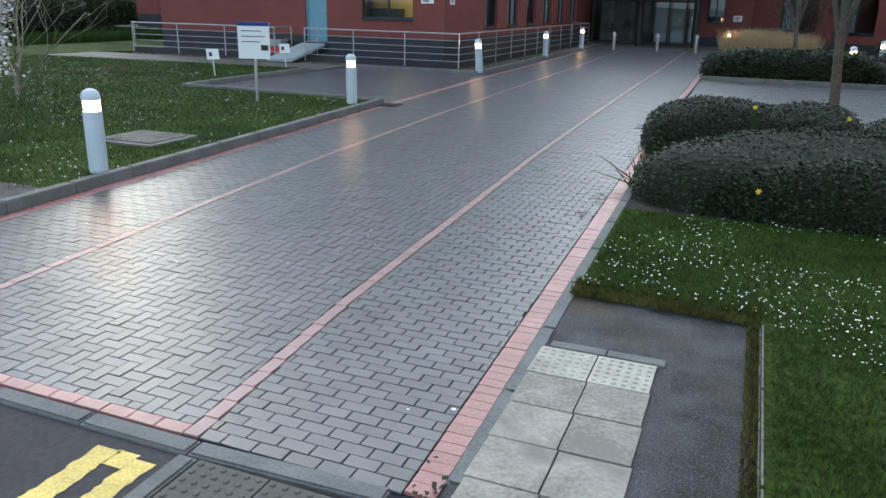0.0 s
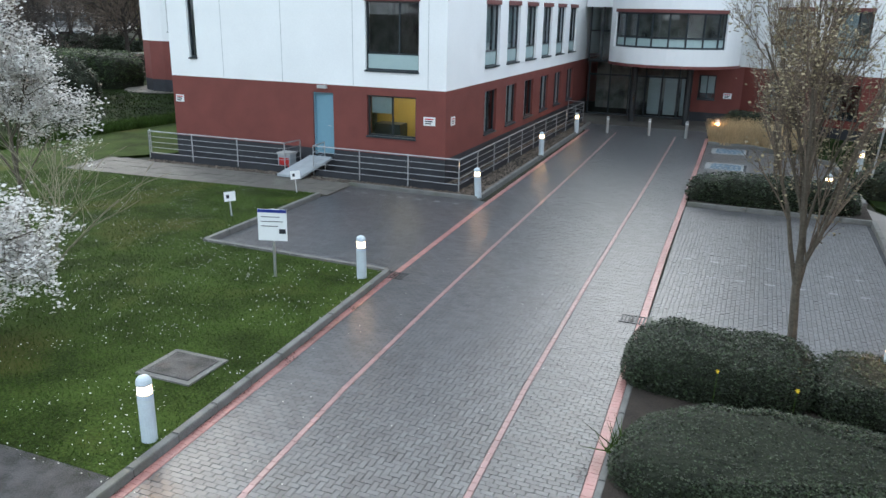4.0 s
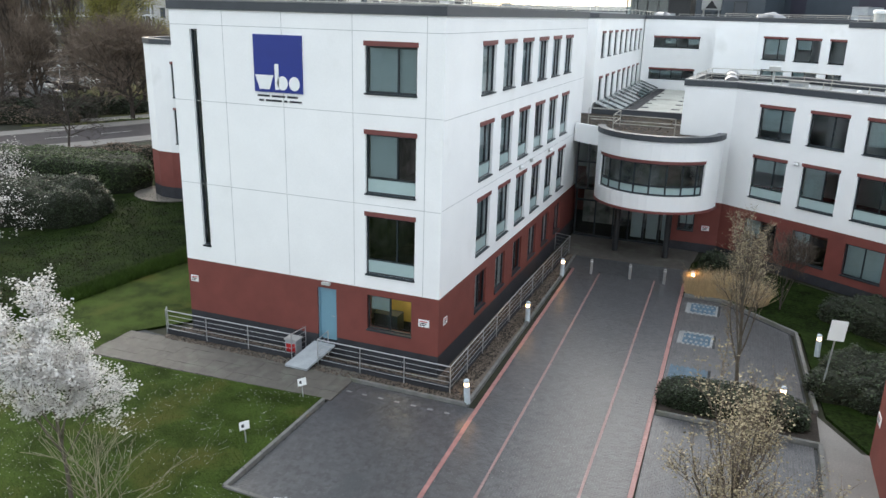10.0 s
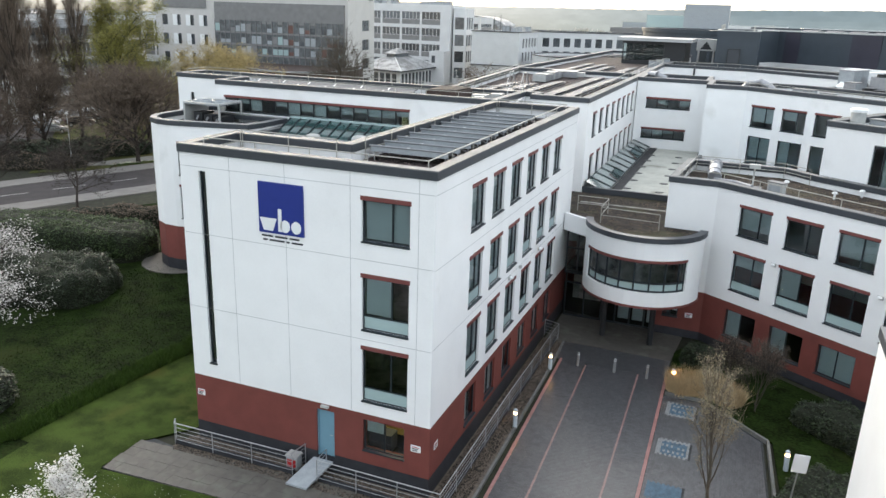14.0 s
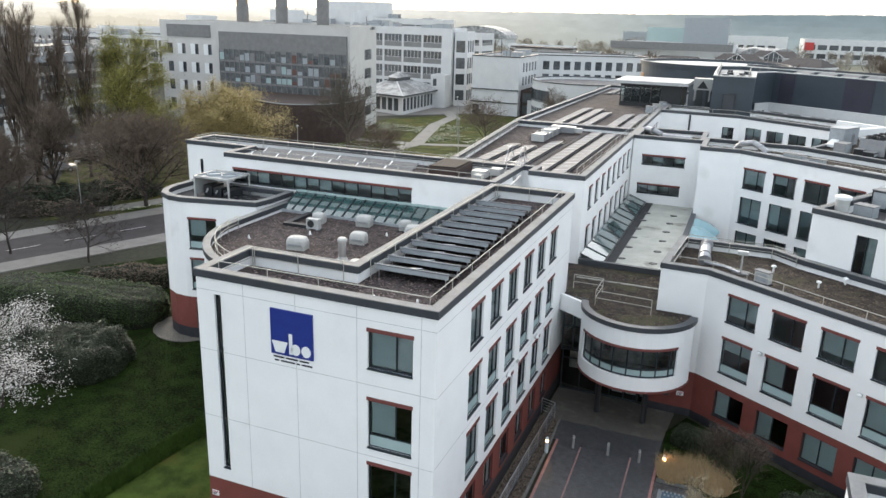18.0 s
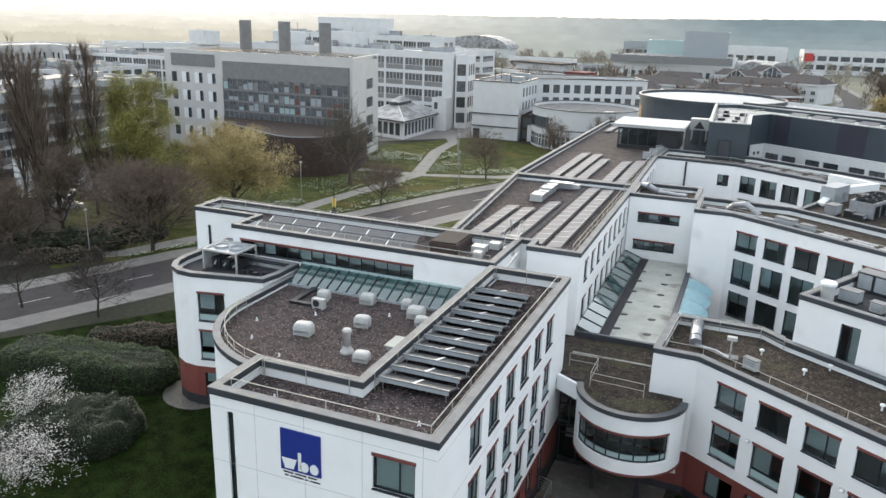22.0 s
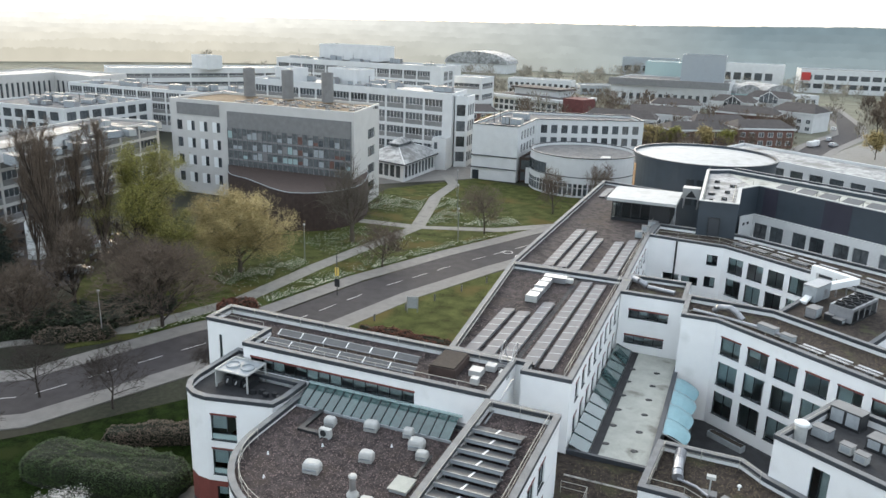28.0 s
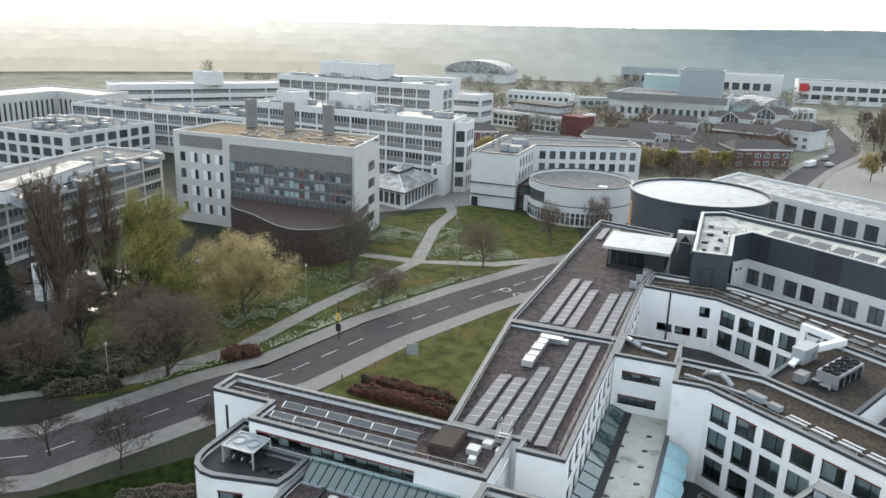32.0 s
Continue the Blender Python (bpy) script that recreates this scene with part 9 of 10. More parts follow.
def stones(owner, poly, z, n, material, seed):
    rng, b, poly = random.Random(seed), Build(), [tuple(p) for p in inset(poly, 0.5)]
    xs, ys = [p[0] for p in poly], [p[1] for p in poly]
    while len(b.f) < n:
        p = (rng.uniform(min(xs), max(xs)), rng.uniform(min(ys), max(ys)))
        if inside(p, poly):
            leaf(b, Vector((*p, z + 0.03)), rng.uniform(0.035, 0.085), rng, 0.5)
    tagged(part("gravel_cover", b, material, owner), kind="stuff")


for owner_, poly_, z_, n_, m_ in ((front, A_POLY, 12.3, 6500, "stones"), (roofed, D_POLY, 9.75, 12000, "stones"), (back, C_POLY, 12.4, 2500, "stones"), (solar, F_POLY, 12.5, 7000, "stones"), (right, J_POLY, 9.05, 9000, "stones_moss"), (bay, deck, 6.65, 2500, "stones_moss"), (rear, I_POLY, 12.4, 5000, "stones_moss"), (court_wing, Q_POLY, 12.4, 5000, "stones_moss")):
    stones(owner_, poly_, z_, n_, m_, n_)

# ---- cars ----
def car(x, y, turn, paint, label, van=False):
    th = thing("van" if van else "car", label, "van" if van else "car", at=(x, y, 0.0))
    th.rotation_euler = (0, 0, radians(turn))
    L, W = (2.45, 0.98) if van else (2.15, 0.88)
    roof = 1.95 if van else 1.45
    side = [(-L, 0.35), (-L, 0.85), (-L * 0.96, 1.0 if not van else 1.85), (-L * 0.62 if not van else -L * 0.9, roof), (L * 0.18 if not van else L * 0.35, roof), (L * 0.52 if not van else L * 0.68, 0.98), (L * 0.94, 0.85), (L, 0.65), (L, 0.35)]
    b = Build()
    n = len(side)
    for s in (-1, 1):
        b.v += [(u, s * W * (0.86 if z > 1.1 else 1.0), z) for u, z in side]
    b.f += [tuple(range(n - 1, -1, -1)), tuple(range(n, 2 * n))] + [(i, (i + 1) % n, n + (i + 1) % n, n + i) for i in range(n)]
    part("body", b, paint, th)
    g = Build()
    z0, z1 = (1.2, 1.75) if van else (1.0, 1.36)
    for s in (-1, 1):
        xs = (-L * 0.72, L * 0.44) if not van else (L * 0.12, L * 0.5)
        g.poly((xs[0], s * W * 0.945, z0), (xs[1], s * W * 0.945, z0), (xs[1] - 0.35, s * W * 0.875, z1), (xs[0] + 0.25, s * W * 0.875, z1))
    part("side_windows", g, "far_glass", th)
    a, c = (L * 0.18, L * 0.52) if not van else (L * 0.35, L * 0.68)
    part("windscreen", Build().poly((c + 0.01, -W * 0.86, 1.02), (c + 0.01, W * 0.86, 1.02), (a + 0.06, W * 0.78, roof - 0.04), (a + 0.06, -W * 0.78, roof - 0.04)), "far_glass", th)
    if not van:
        part("rear_window", Build().poly((-L * 0.95, W * 0.8, 1.04), (-L * 0.95, -W * 0.8, 1.04), (-L * 0.64, -W * 0.76, roof - 0.03), (-L * 0.64, W * 0.76, roof - 0.03)), "far_glass", th)
    for s in (-1, 1):
        part("headlight", Build().box(L - 0.03, s * W * 0.75 - 0.15, 0.62, L + 0.012, s * W * 0.75 + 0.15, 0.76), "sign_white", th)
        part("tail_light", Build().box(-L - 0.012, s * W * 0.78 - 0.1, 0.75, -L + 0.03, s * W * 0.78 + 0.1, 0.92), "car_red", th)
        for u in (-L * 0.6, L * 0.62):
            w = part("wheel", Build().rod((u, s * (W - 0.16), 0.33), (u, s * (W + 0.02), 0.33), 0.33, 16), "tyre", th)
            part("rim", Build().rod((u, s * (W + 0.02), 0.33), (u, s * (W + 0.03), 0.33), 0.2, 12), "car_silver", w)
    return th


rng_k = random.Random(2)
for k, (x, y) in enumerate(((-97, 84), (-100, 87), (-103, 90.5), (-106, 94), (-94, 88), (-98, 93), (-101, 97), (-112, 88), (-108, 82), (-116, 94), (-92, 81))):
    paint = ("car_silver", "car_white", "car_black", "car_silver", "car_black")[k % 5]
    car(x, y, 45 + rng_k.uniform(-6, 6), paint, {"car_silver": "silver", "car_white": "white", "car_black": "black", "car_red": "red"}[paint] + " car parked under the trees")
for k, (x, y, t) in enumerate(((22, 300, 80), (27, 316, 80), (31, 352, 80))):
    car(x, y, t, "car_white" if k != 1 else "car_silver", "pale car on the far road", k == 0)


# ---- lamps, signs and posts on the green ----
def lamp_post(x, y, h=6.0):
    th = thing("street_lamp", "slim grey street lamp with a small head", "street lamp", "street lamps", at=(x, y, 0))
    part("column", Build().rod((0, 0, 0), (0, 0, h), 0.07, 8, 0.05), "steel", th)
    part("head", Build().lathe(0, 0, [(0.08, h), (0.22, h + 0.08), (0.22, h + 0.18), (0.1, h + 0.3)], 10), "dome", th)


for x, y in ((-65.4, 102.9), (-46.9, 125.7), (-70.5, 64.5), (-60.5, 160.0), (-54.5, 145)):
    lamp_post(x, y)
flag = thing("banner_post", "tall dark post with a yellow and a black sign", "sign post", at=(-52.3, 90.8, 0))
part("column", Build().rod((0, 0, 0), (0, 0, 6.2), 0.07, 8), "dark_metal", flag)
part("yellow_panel", Build().box(-0.3, -0.05, 3.0, 0.3, 0.05, 4.2), "yellow", flag, "yellow panel")
part("black_panel", Build().box(-0.4, -0.06, 1.3, 0.4, 0.06, 2.5), "dark_metal", flag, "black panel")
board2 = thing("road_sign_board", "grey sign board on two posts beside the road", "sign", at=(-39.6, 89.5, 0))
board2.rotation_euler = (0, 0, radians(20))
part("board", Build().box(-0.8, -0.04, 0.6, 0.8, 0.04, 2.3), "plant", board2)
for s in (-0.7, 0.7):
    part("post", Build().box(s - 0.04, -0.04, 0, s + 0.04, 0.04, 2.4), "steel", board2)
for k in range(9):
    p, q = Vector((-45.0, 79.0)), Vector((-28.0, 122.0))
    v = p + (q - p) * k / 8
    th = thing("verge_post", "short pale post along the verge", "post", "verge posts", at=(v.x, v.y, 0))
    part("shaft", Build().box(-0.09, -0.09, 0, 0.09, 0.09, 0.95), "kerb", th)
    part("cap", Build().box(-0.1, -0.1, 0.95, 0.1, 0.1, 1.0), "kerb", th)

# ---- middle distance ----
tank_ = thing("storage_cylinder", "white upright cylinder beside the teaching block", "tank", at=(-104, 84, 0))
part("shell", Build().lathe(0, 0, [(1.35, 0), (1.35, 6.0), (1.2, 6.2)], 20), "sign_white", tank_)
part("band", Build().lathe(0, 0, [(1.38, 3.0), (1.38, 3.2)], 20), "plant", tank_)
rng_f = random.Random(77)
for k in range(26):
    u = rng_f.random()
    machine(-128 + 12 * rng_f.random() - 8 * u + 6 * (1 - u), 86 + 50 * u, 13.5, 1.5 + 3 * rng_f.random(), 1.2 + 2 * rng_f.random(), 0.8 + 1.4 * rng_f.random(), -17, ("plant", "dome", "duct")[k % 3])
enc = thing("roof_enclosure", "long white plant enclosure on the teaching block", "plant", at=(-121.5, 97, 13.5))
enc.rotation_euler = (0, 0, radians(106.5))
part("casing", Build().prism([(-9, -2.4), (19, -2.4), (19, 2.2), (-9, 2.2)], 0, 2.2), "far_white", enc)
part("lid", Build().prism([(-9.2, -2.6), (19.2, -2.6), (19.2, 2.4), (-9.2, 2.4)], 2.2, 2.4), "white_roof", enc)


def clutter(corner, ua, ub, z, n, seed):
    """Plant boxes, pipes and masts scattered over a far roof."""
    rng = random.Random(seed)
    a, ua, ub = Vector(corner), Vector(ua), Vector(ub)
    turn = math.degrees(math.atan2(ua.y, ua.x))
    for k in range(n):
        p = a + ua * rng.uniform(0.05, 0.95) + ub * rng.uniform(0.15, 0.85)
        machine(p.x, p.y, z, rng.uniform(1.2, 5), rng.uniform(1, 2.4), rng.uniform(0.6, 2.0), turn, ("plant", "dome", "duct", "grey_panel")[k % 4])
    for k in range(max(2, n // 4)):
        p = a + ua * rng.uniform(0.05, 0.95) + ub * rng.uniform(0.2, 0.8)
        th = thing("roof_mast", "thin mast on a far roof", "mast", "far roof masts", at=(p.x, p.y, z))
        part("pole", Build().rod((0, 0, 0), (0, 0, rng.uniform(2, 4.5)), 0.09, 6), "dark_metal", th)
        part("foot", Build().box(-0.3, -0.3, 0, 0.3, 0.3, 0.12), "plant", th)


clutter((-211, 160), (32, 0), (0, 30), 11.5, 26, 1)
clutter((-222, 204), (70, 0), (0, 13), 13.5, 22, 2)
clutter((-146, 201.5), (70, -8.2), (-1.4, 15), 19.5, 26, 3)
clutter((-190, 283.5), (76, -5), (-0.4, 13), 21.0, 18, 4)
clutter((-64, 186), (9, 0), (0, 24), 13.5, 5, 5)
railing("roof_railing", [(-0.4, 104.4), (-0.4, 115.2), (1.9, 118.8)], 16.66, 1.1, "thin grey guard rail on the dark hall", material="zinc", r=0.035)
railing("roof_railing", [(-4.2, 104.5), (-4.8, 127.0)], 16.66, 1.1, "thin grey guard rail on the dark hall", material="zinc", r=0.035)
for k, (x, y) in enumerate(((-3.2, 106.5), (-1.6, 108.0), (-3.4, 110.6), (-1.4, 112.8), (-3.0, 115.5), (-0.8, 117.8), (-3.2, 120.5))):
    machine(x, y, 16.66, 0.5 + 0.15 * (k % 3), 0.5, 0.3 + 0.08 * (k % 2), 10 * k, "dark_metal", "small dark vent box on the hall roof")
far_building("white_slab_block", "low pale laboratory block crowded with roof plant", [(-212, 158), (-178, 158), (-178, 192), (-212, 192)], 12.0, [(1.5, 4.0), (5.0, 7.4), (8.4, 10.8)], {0: (1, 3.4, 4.6, 7), 1: (1, 3.4, 4.6, 7)}, "far_white", "far_roof")
far_building("white_slab_block", "white laboratory block with a grid of windows", [(-225, 203), (-150, 202.5), (-150, 218), (-225, 218)], 14.0, [(2.2, 5.4), (6.0, 9.2), (9.8, 12.9)], {0: (0.8, 5.5, 6.1, 12)}, "far_white", "far_roof", bands=True)
far_building("long_far_block", "long pale far block with window bands", [(-262, 258), (-206, 323), (-220, 335), (-276, 270)], 14.5, [(2.5, 4.4), (6.3, 8.2), (10.1, 12.0)], {0: (1, 16.4, 17, 5)}, "far_white", "white_roof", bands=True)
far_building("grey_far_hall", "pale far hall with upright fins", [(-276, 188), (-256, 188), (-257, 226), (-232, 221), (-234, 240), (-278, 240)], 14.5, [(1.5, 11.5)], {1: (1, 1.1, 2.4, 15), 2: (1, 1.6, 3.4, 7)}, "beige", "white_roof")
far_building("stair_tower", "white stair tower at the end of the grid block", [(-75.0, 194.4), (-71.8, 195.6), (-72.6, 203.4), (-76.0, 203.0)], 19.3, [(1.5, 4.2), (5.6, 8.4), (9.8, 12.6), (14, 17)], {0: (0.4, 2.4, 2.6, 1), 1: (0.5, 1.9, 2.4, 3)}, "far_white", "white_roof")
for x, y, w, d, h in ((-122, 207, 12, 8, 24), (-175, 290, 30, 11, 27.5), (-243, 290, 12, 8, 20), (-139, 204, 8, 7, 23.5)):
    far_building("roof_lantern", "pale plain block on a far roof", [(x, y), (x + w, y - 4), (x + w + 2, y + d - 4), (x + 2, y + d)], h, [(0, 0.1)], {}, "far_white", "white_roof", z0=h - 6)


def house(x, y, w, d, h, turn, wall_mat, label, glass=False):
    """A low hall of residence: brick or white walls under a dark pitched roof."""
    th = thing("residence_house", label, "house", "residence houses", at=(x, y, 0))
    th.rotation_euler = (0, 0, radians(turn))
    h += 0.2
    part("wall", Build().box(-w / 2, -d / 2, 0, w / 2, d / 2, h), wall_mat, th)
    b = Build()
    e, rz = 0.5, h + min(w, d) * 0.2
    a = [(-w / 2 - e, -d / 2 - e, h), (w / 2 + e, -d / 2 - e, h), (w / 2 + e, d / 2 + e, h), (-w / 2 - e, d / 2 + e, h)]
    r0, r1 = (-w / 2 + d * 0.2, 0, rz), (w / 2 - d * 0.2, 0, rz)
    b.poly(a[0], a[1], r1, r0), b.poly(a[2], a[3], r0, r1), b.poly(a[1], a[2], r1), b.poly(a[3], a[0], r0), b.poly(*a[::-1])
    part("roof", b, "tile_roof", th)
    eave = [(-w / 2 - e, -d / 2 - e), (w / 2 + e, -d / 2 - e), (w / 2 + e, d / 2 + e), (-w / 2 - e, d / 2 + e)]
    part("fascia", Build().ring(inset(eave, -0.06), inset(eave, 0.02), h - 0.5, h + 0.08), "far_white", th)
    n = max(2, int(w / 3.2))
    for k in range(n):
        u = -w / 2 + w * (k + 0.5) / n
        for z in ((1.0, 2.4), (3.8, 5.2))[: 2 if h > 5 else 1]:
            wf = part("window", Build().box(u - 0.95, -d / 2 - 0.05, z[0] - 0.12, u + 0.95, -d / 2 - 0.005, z[1] + 0.12), "far_white", th)
            for k2 in (-0.43, 0.43):
                part("pane", Build().box(u + k2 - 0.36, -d / 2 - 0.08, z[0], u + k2 + 0.36, -d / 2 - 0.055, z[1]), "far_glass", wf)
    if glass:
        p = part("gable", Build().poly((-w * 0.2, -d / 2 - e - 0.06, h - 2), (w * 0.2, -d / 2 - e - 0.06, h - 2), (w * 0.2, -d / 2 - e - 0.06, h), (0, -d / 2 - e - 0.06, rz), (-w * 0.2, -d / 2 - e - 0.06, h)), "far_glass", th)
        bb = Build()
        for q0, q1 in (((-w * 0.22, h), (0, rz + 0.2)), ((0, rz + 0.2), (w * 0.22, h)), ((-w * 0.2, h - 2), (-w * 0.2, h)), ((w * 0.2, h - 2), (w * 0.2, h)), ((0, h - 2), (0, rz)), ((-w * 0.1, h - 2), (-w * 0.1, h + 1)), ((w * 0.1, h - 2), (w * 0.1, h + 1))):
            bb.rod((q0[0], -d / 2 - e - 0.1, q0[1]), (q1[0], -d / 2 - e - 0.1, q1[1]), 0.16, 4)
        part("gable_frame", bb, "far_white", p)


HOUSES = [(-70, 262, 30, 12, 6, 8, "far_white"), (-40, 262, 18, 11, 6, -14, "brick_far"), (-46, 292, 26, 13, 6.0, 4, "far_white"), (-18, 274, 22, 11, 6, 32, "brick_far"), (-34, 306, 26, 13, 7, -6, "far_white"),
          (2, 288, 20, 12, 6.5, 28, "brick_far"), (-12, 300, 20, 12, 6, 20, "brick_far"), (-9, 366, 18, 13, 8, -5, "far_white"), (6, 386, 20, 14, 9, -8, "far_white"), (17, 345, 18, 16, 7.5, -25, "far_white"), (-2, 330, 22, 13, 7, -12, "brick_far"),
          (-32, 345, 20, 12, 7, 8, "far_white"), (-100, 276, 18, 12, 6, 30, "brick_far")]
for k, (x, y, w, d, h, t, m_) in enumerate(HOUSES):
    house(x, y, w, d, h, t, m_, "low " + ("brown brick" if m_ == "brick_far" else "white") + " residence house under a dark roof", k in (7, 8))
EAVES = [(-112, 337), (-76, 324), (-68, 346), (-104, 359)]
eaves_hall = far_building("eaves_hall", "low hall with deep white eaves and a raised upper storey", EAVES, 6.2, [(0.8, 2.6), (3.4, 5.2)], {0: (1.0, 2.2, 2.9, 12)}, "far_white", "tile_roof")
part("eaves", Build().ring(inset(EAVES, -1.4), inset(EAVES, 0.6), 6.2, 7.4), "far_white", eaves_hall, "deep white eaves")
part("roof_slope", Build().prism(inset(EAVES, 0.6), 6.6, 7.6), "tile_roof", eaves_hall, "dark roof covering")
part("upper_storey", Build().prism(inset(EAVES, 7.0), 7.6, 10.4), "far_white", eaves_hall)
for k in range(8):
    p = Vector(EAVES[0]).lerp(Vector(EAVES[1]), 0.2 + 0.08 * k) + Vector((1.4, 7.2))
    part("upper_window", Build().box(p.x, p.y - 0.15, 8.2, p.x + 2.0, p.y + 0.6, 9.8), "far_glass", eaves_hall)
part("upper_roof", Build().prism(inset(EAVES, 5.6), 10.4, 11.0), "tile_roof", eaves_hall)
part("brick_block", Build().prism([(-75.6, 321.5), (-66, 318), (-63, 327), (-72.6, 330.5)], 0, 8.6), "brick_red_far", eaves_hall, "red brick end block")
arts = far_building("arts_centre", "pale arts centre with a dark band and fly tower", [(-70, 400), (-14, 408), (-12, 436), (-66, 440)], 13, [(3, 6)], {0: (6, 1.8, 3.6, 13)}, "far_white", "far_roof")
part("dark_band", Build().box(-71, 398.5, 10.0, -13, 400.5, 13.5), "grey_panel", arts)
far_building("fly_tower", "pale square fly tower", [(-37.5, 412), (-16.5, 414), (-17, 434), (-38, 432)], 25.5, [(0, 0.1)], {}, "plant", "far_roof")
far_building("glass_foyer", "pale turquoise glazed foyer", [(-60, 446), (-36, 448), (-36, 466), (-60, 464)], 20, [(0, 0.1)], {}, "spandrel", "white_roof")
far_building("far_hall", "long pale hall beyond the arts centre", [(-27, 591), (15, 597), (15, 615), (-27, 610)], 15, [(4, 9)], {0: (2, 5, 7, 5)}, "far_white", "white_roof")
far_building("far_office", "far white office with a grid of windows", [(24, 560), (92, 572), (90, 592), (22, 580)], 15, [(3, 6), (8.5, 11.5)], {0: (1.5, 5.5, 7, 9)}, "far_white", "far_roof")
sign_o = bpy.data.objects["far_office"]
part("red_panel", Build().box(24.5, 559.2, 8, 30, 559.8, 13), "car_red", sign_o, "red panel")
far_building("far_block", "pale far block with window bands", [(-215, 430), (-170, 436), (-172, 452), (-217, 446)], 12, [(4, 6), (8, 10)], {0: (1, 3, 4.4, 10)}, "far_white", "white_roof")
far_building("far_flats", "row of pale far flats", [(-130, 416), (-94, 415), (-94, 426), (-130, 427)], 9, [(1.5, 3.2), (5, 6.8)], {0: (1, 1.8, 3.2, 11)}, "far_white", "white_roof")
far_building("low_far_shed", "low pale shed behind the houses", [(-94, 440), (-75, 452), (-81, 462), (-100, 450)], 5.5, [(1.5, 3.5)], {0: (1, 3, 4.4, 5)}, "plant", "white_roof")
far_building("low_far_shed", "low white building beside the arts centre", [(12, 436), (30, 449), (24, 458), (6, 445)], 6.5, [(1.5, 4.5)], {0: (1, 2.4, 3.4, 6)}, "far_white", "white_roof")
far_building("long_far_hall", "long pale far hall behind the arts centre", [(-101, 616), (-60, 622), (-60, 636), (-101, 630)], 15, [(5, 9)], {0: (2, 5, 7, 5)}, "plant", "white_roof")
for x, y, r_ in ((-12, 438, 7.5), (3, 448, 8.5)):
    vault = thing("vaulted_hall", "pale metal hall under a curved roof", "hall", at=(x, y, 0))
    vault.rotation_euler = (0, 0, radians(38))
    part("wall", Build().prism([(-r_, -12), (r_, -12), (r_, 12), (-r_, 12)], 0, 7), "spandrel", vault)
    b = Build()
    for k in range(12):
        a0, a1 = math.pi * k / 12, math.pi * (k + 1) / 12
        c0, c1 = (r_ * 1.02 * math.cos(a0), 7 + 4.5 * math.sin(a0)), (r_ * 1.02 * math.cos(a1), 7 + 4.5 * math.sin(a1))
        b.poly((c0[0], -12.3, c0[1]), (c1[0], -12.3, c1[1]), (c1[0], 12.3, c1[1]), (c0[0], 12.3, c0[1]))
        b.poly((c0[0], -12.3, c0[1]), (0, -12.3, 7), (c1[0], -12.3, c1[1]))
    part("curved_roof", b, "white_roof", vault)
dome_ = thing("sports_hall", "far sports hall with a curved white roof", "hall", at=(-205, 583, 0))
b = Build()
for k in range(10):
    a0, a1 = math.pi * k / 10, math.pi * (k + 1) / 10
    f = lambda a, y: (26 * math.cos(a), y, 7 + 9 * math.sin(a))  # noqa: E731
    b.poly(f(a0, -14), f(a1, -14), f(a1, 14), f(a0, 14))
    b.poly(f(a0, -14), (0, -14, 7), f(a1, -14))
part("roof", b, "white_roof", dome_)
part("end_wall", Build().prism([(-25, -13), (25, -13), (25, 13), (-25, 13)], 0, 9), "far_white", dome_)


# ---- woods ----
def clump(b, x, y, z, r, h, rng):
    """A rough crown of a far tree: an upright stem in a loose cloud of sprays."""
    b.rod((x, y, 0), (x, y, z + h * 0.7), 0.12, 4)
    for _ in range(90):
        a, t = rng.uniform(0, 6.283), rng.uniform(0.12, 0.9)
        k = r * rng.random() ** 0.6 * (0.4 + 0.9 * math.sin(math.pi * min(0.95, t * 0.8 + 0.15)))
        p = Vector((x + k * math.cos(a), y + k * math.sin(a), z + h * t))
        q = p + Vector((0.5 * math.cos(a), 0.5 * math.sin(a), 1.0)) * h * rng.uniform(0.08, 0.2)
        s = Vector((-math.sin(a + t * 9), math.cos(a + t * 9), 0.0)) * h * rng.uniform(0.012, 0.03)
        n = len(b.v)
        b.v += [tuple(p - s), tuple(p + s), tuple(q)]
        b.f.append((n, n + 1, n + 2))


def wood(name, label, n, material, pick, seed):
    rng = random.Random(seed)
    b = Build()
    for _ in range(n):
        x, y, h = pick(rng)
        r = h * rng.uniform(0.3, 0.5)
        for _ in range(3):
            clump(b, x + rng.gauss(0, r * 0.5), y + rng.gauss(0, r * 0.5), rng.uniform(0, h * 0.15), r * rng.uniform(0.5, 0.9), h * rng.uniform(0.7, 1.05), rng)
    tagged(part(name, b, material), label, "woodland", kind="stuff")


def polar(rng, r0, r1, a0, a1, h0, h1):
    r, a = rng.uniform(r0 ** 2, r1 ** 2) ** 0.5, radians(rng.uniform(a0, a1))
    return -r * math.sin(a), r * math.cos(a), rng.uniform(h0, h1)


wood("near_copse", "bare trees among the residence houses", 120, "twig", lambda g: polar(g, 230, 400, -2.2, 17, 5, 9.5), 1)
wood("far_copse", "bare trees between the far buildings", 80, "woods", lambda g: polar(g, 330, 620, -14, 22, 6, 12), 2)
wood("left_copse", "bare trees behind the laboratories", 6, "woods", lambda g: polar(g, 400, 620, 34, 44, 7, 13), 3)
wood("dark_wood_right", "dark trees along the far road", 60, "twig", lambda g: polar(g, 345, 480, -14, -8, 7, 13), 4)


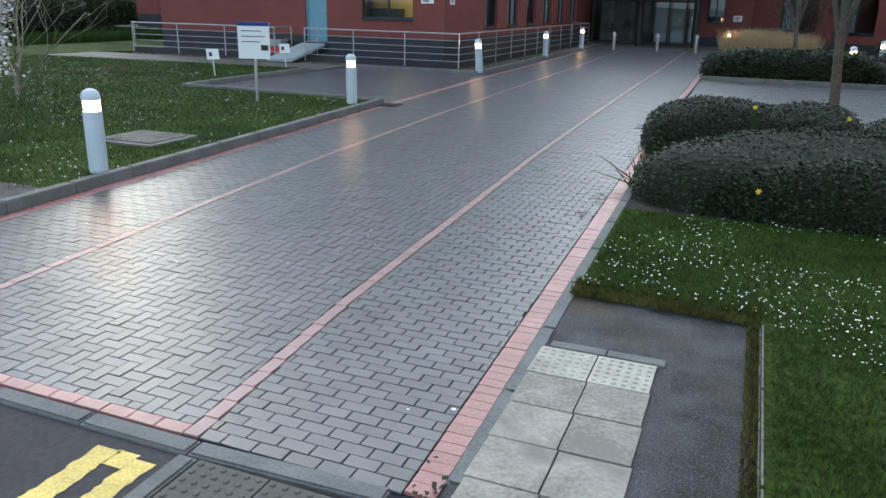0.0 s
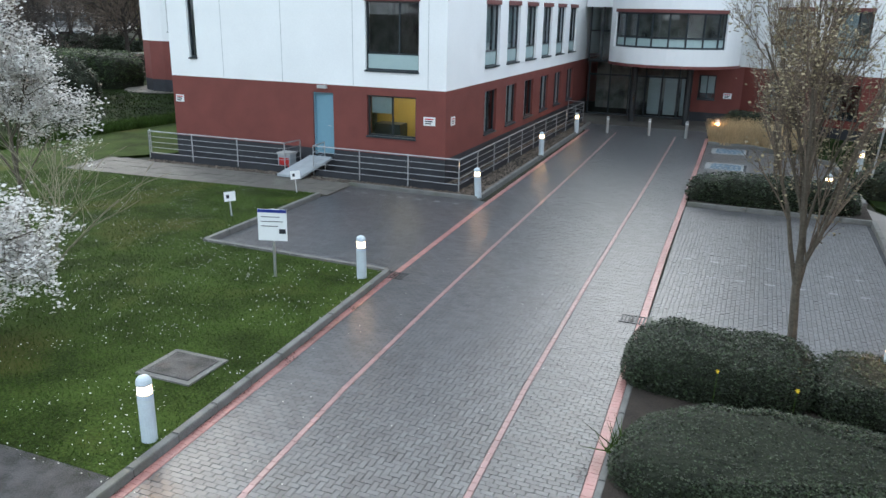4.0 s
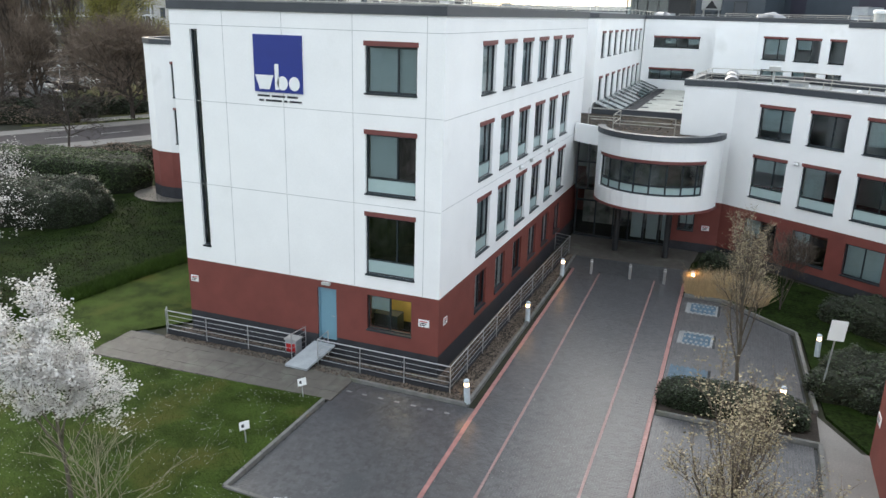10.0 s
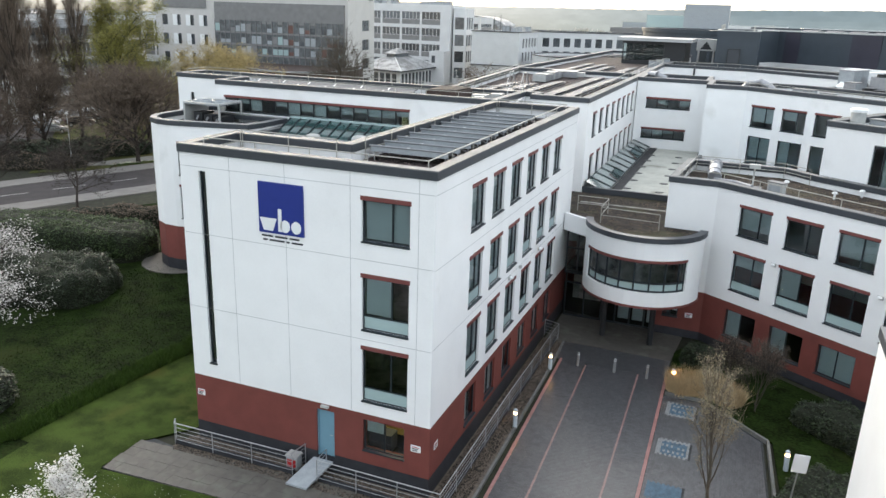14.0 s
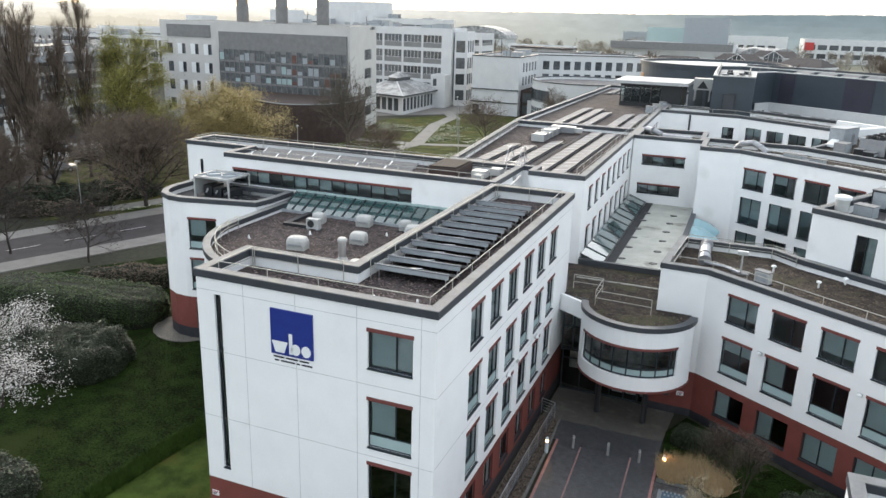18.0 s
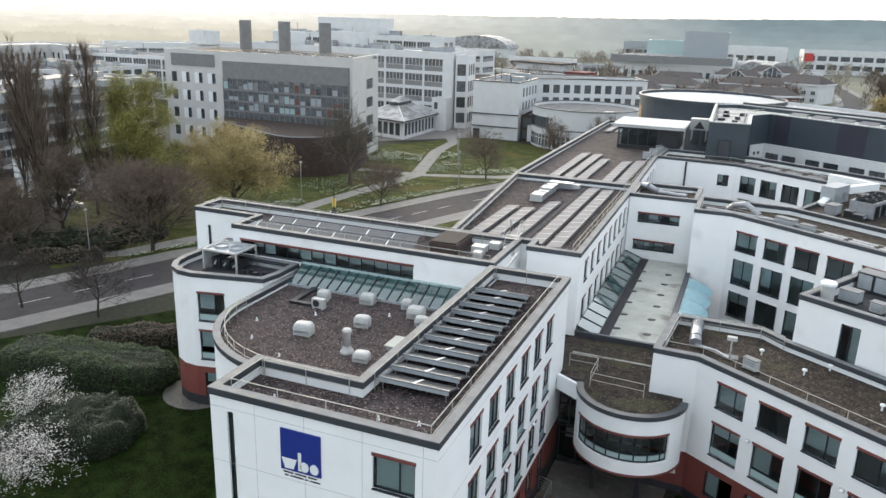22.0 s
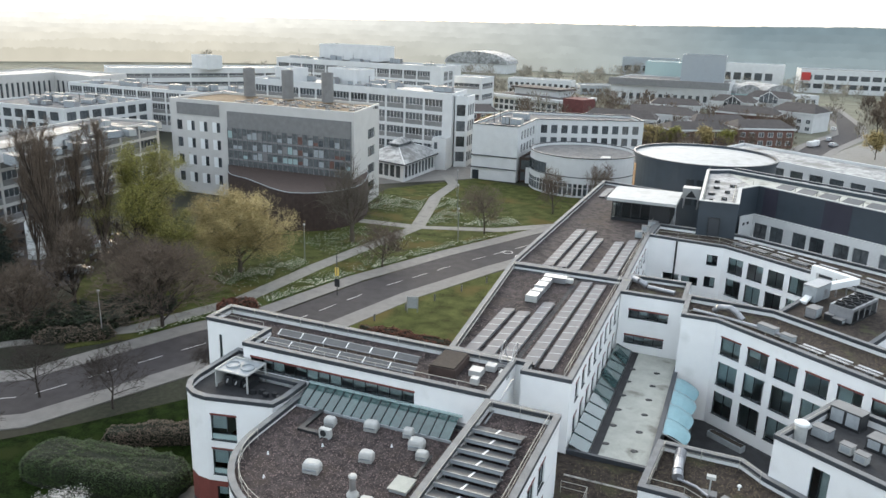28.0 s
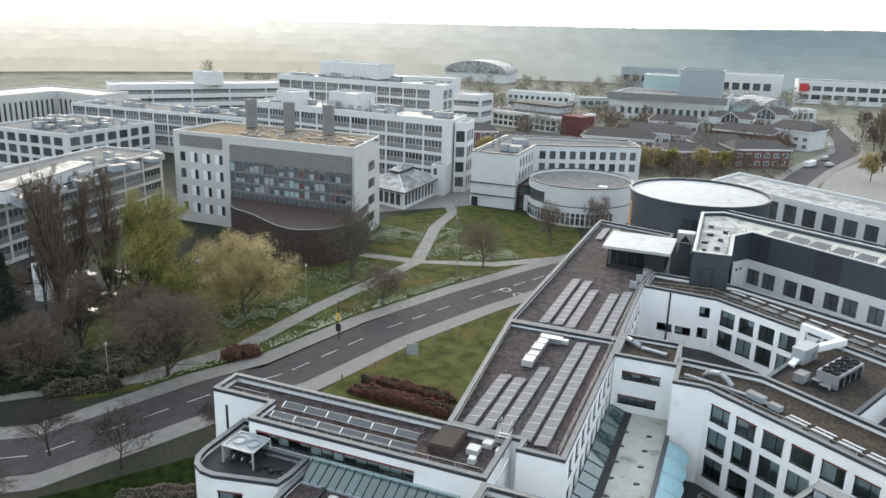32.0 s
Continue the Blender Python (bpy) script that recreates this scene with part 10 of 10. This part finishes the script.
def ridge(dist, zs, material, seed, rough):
    """A wooded skyline far behind everything, as a plain backdrop with painted haze."""
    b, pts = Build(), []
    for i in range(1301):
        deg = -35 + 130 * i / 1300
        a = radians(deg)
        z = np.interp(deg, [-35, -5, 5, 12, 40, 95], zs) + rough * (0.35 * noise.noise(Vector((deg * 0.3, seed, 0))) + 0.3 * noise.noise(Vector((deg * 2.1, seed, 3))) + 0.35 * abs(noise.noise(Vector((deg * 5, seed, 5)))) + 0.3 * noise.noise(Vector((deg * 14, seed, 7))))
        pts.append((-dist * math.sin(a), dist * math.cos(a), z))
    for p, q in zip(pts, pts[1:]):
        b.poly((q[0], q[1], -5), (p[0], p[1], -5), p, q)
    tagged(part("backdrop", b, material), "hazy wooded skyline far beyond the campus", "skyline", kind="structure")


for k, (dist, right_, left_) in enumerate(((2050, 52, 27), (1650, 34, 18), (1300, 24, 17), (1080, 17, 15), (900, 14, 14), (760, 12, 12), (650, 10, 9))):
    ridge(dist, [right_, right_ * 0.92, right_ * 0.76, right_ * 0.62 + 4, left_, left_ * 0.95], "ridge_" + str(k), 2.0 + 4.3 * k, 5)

for x, y, h, w, kind in ((-31, 250, 9, 8, "willow"), (-22, 258, 8, 7, "spring"), (-14, 262, 8.5, 7, "willow"), (-27, 262, 7, 6, "spring"), (-8, 268, 7, 6, "spring"), (38, 277, 9.5, 8, "willow"), (-84, 250, 8, 7, "willow")):
    tree("budding_tree", "small tree in pale yellow leaf among the houses", x, y, h, w, 0.16, int(x) + 400, "bark_dark", kind, 0.22, 2, 0.5, (14, 6, 4), 45, 0.5, 0.6, 0.2, tw=0.8, many=1, thin=0.03, low=1)
for x, y, h in ((47, 352, 12), (52, 372, 14), (47, 395, 13), (56, 410, 14), (44, 300, 8)):
    tree("bare_tree", "dark bare tree beside the far road", x, y, h, h * 0.7, 0.25, int(x + y), "bark_dark", None, kids=(14, 7, 5), fan=42, up=0.5, ratio=0.65, start=0.25, tw=0.9, many=2, thin=0.04, twig_mat="twig")
car(20.5, 296, 60, "car_white", "white van on the far road", van=True)
car(27.5, 301, 62, "car_silver", "pale car on the far road")
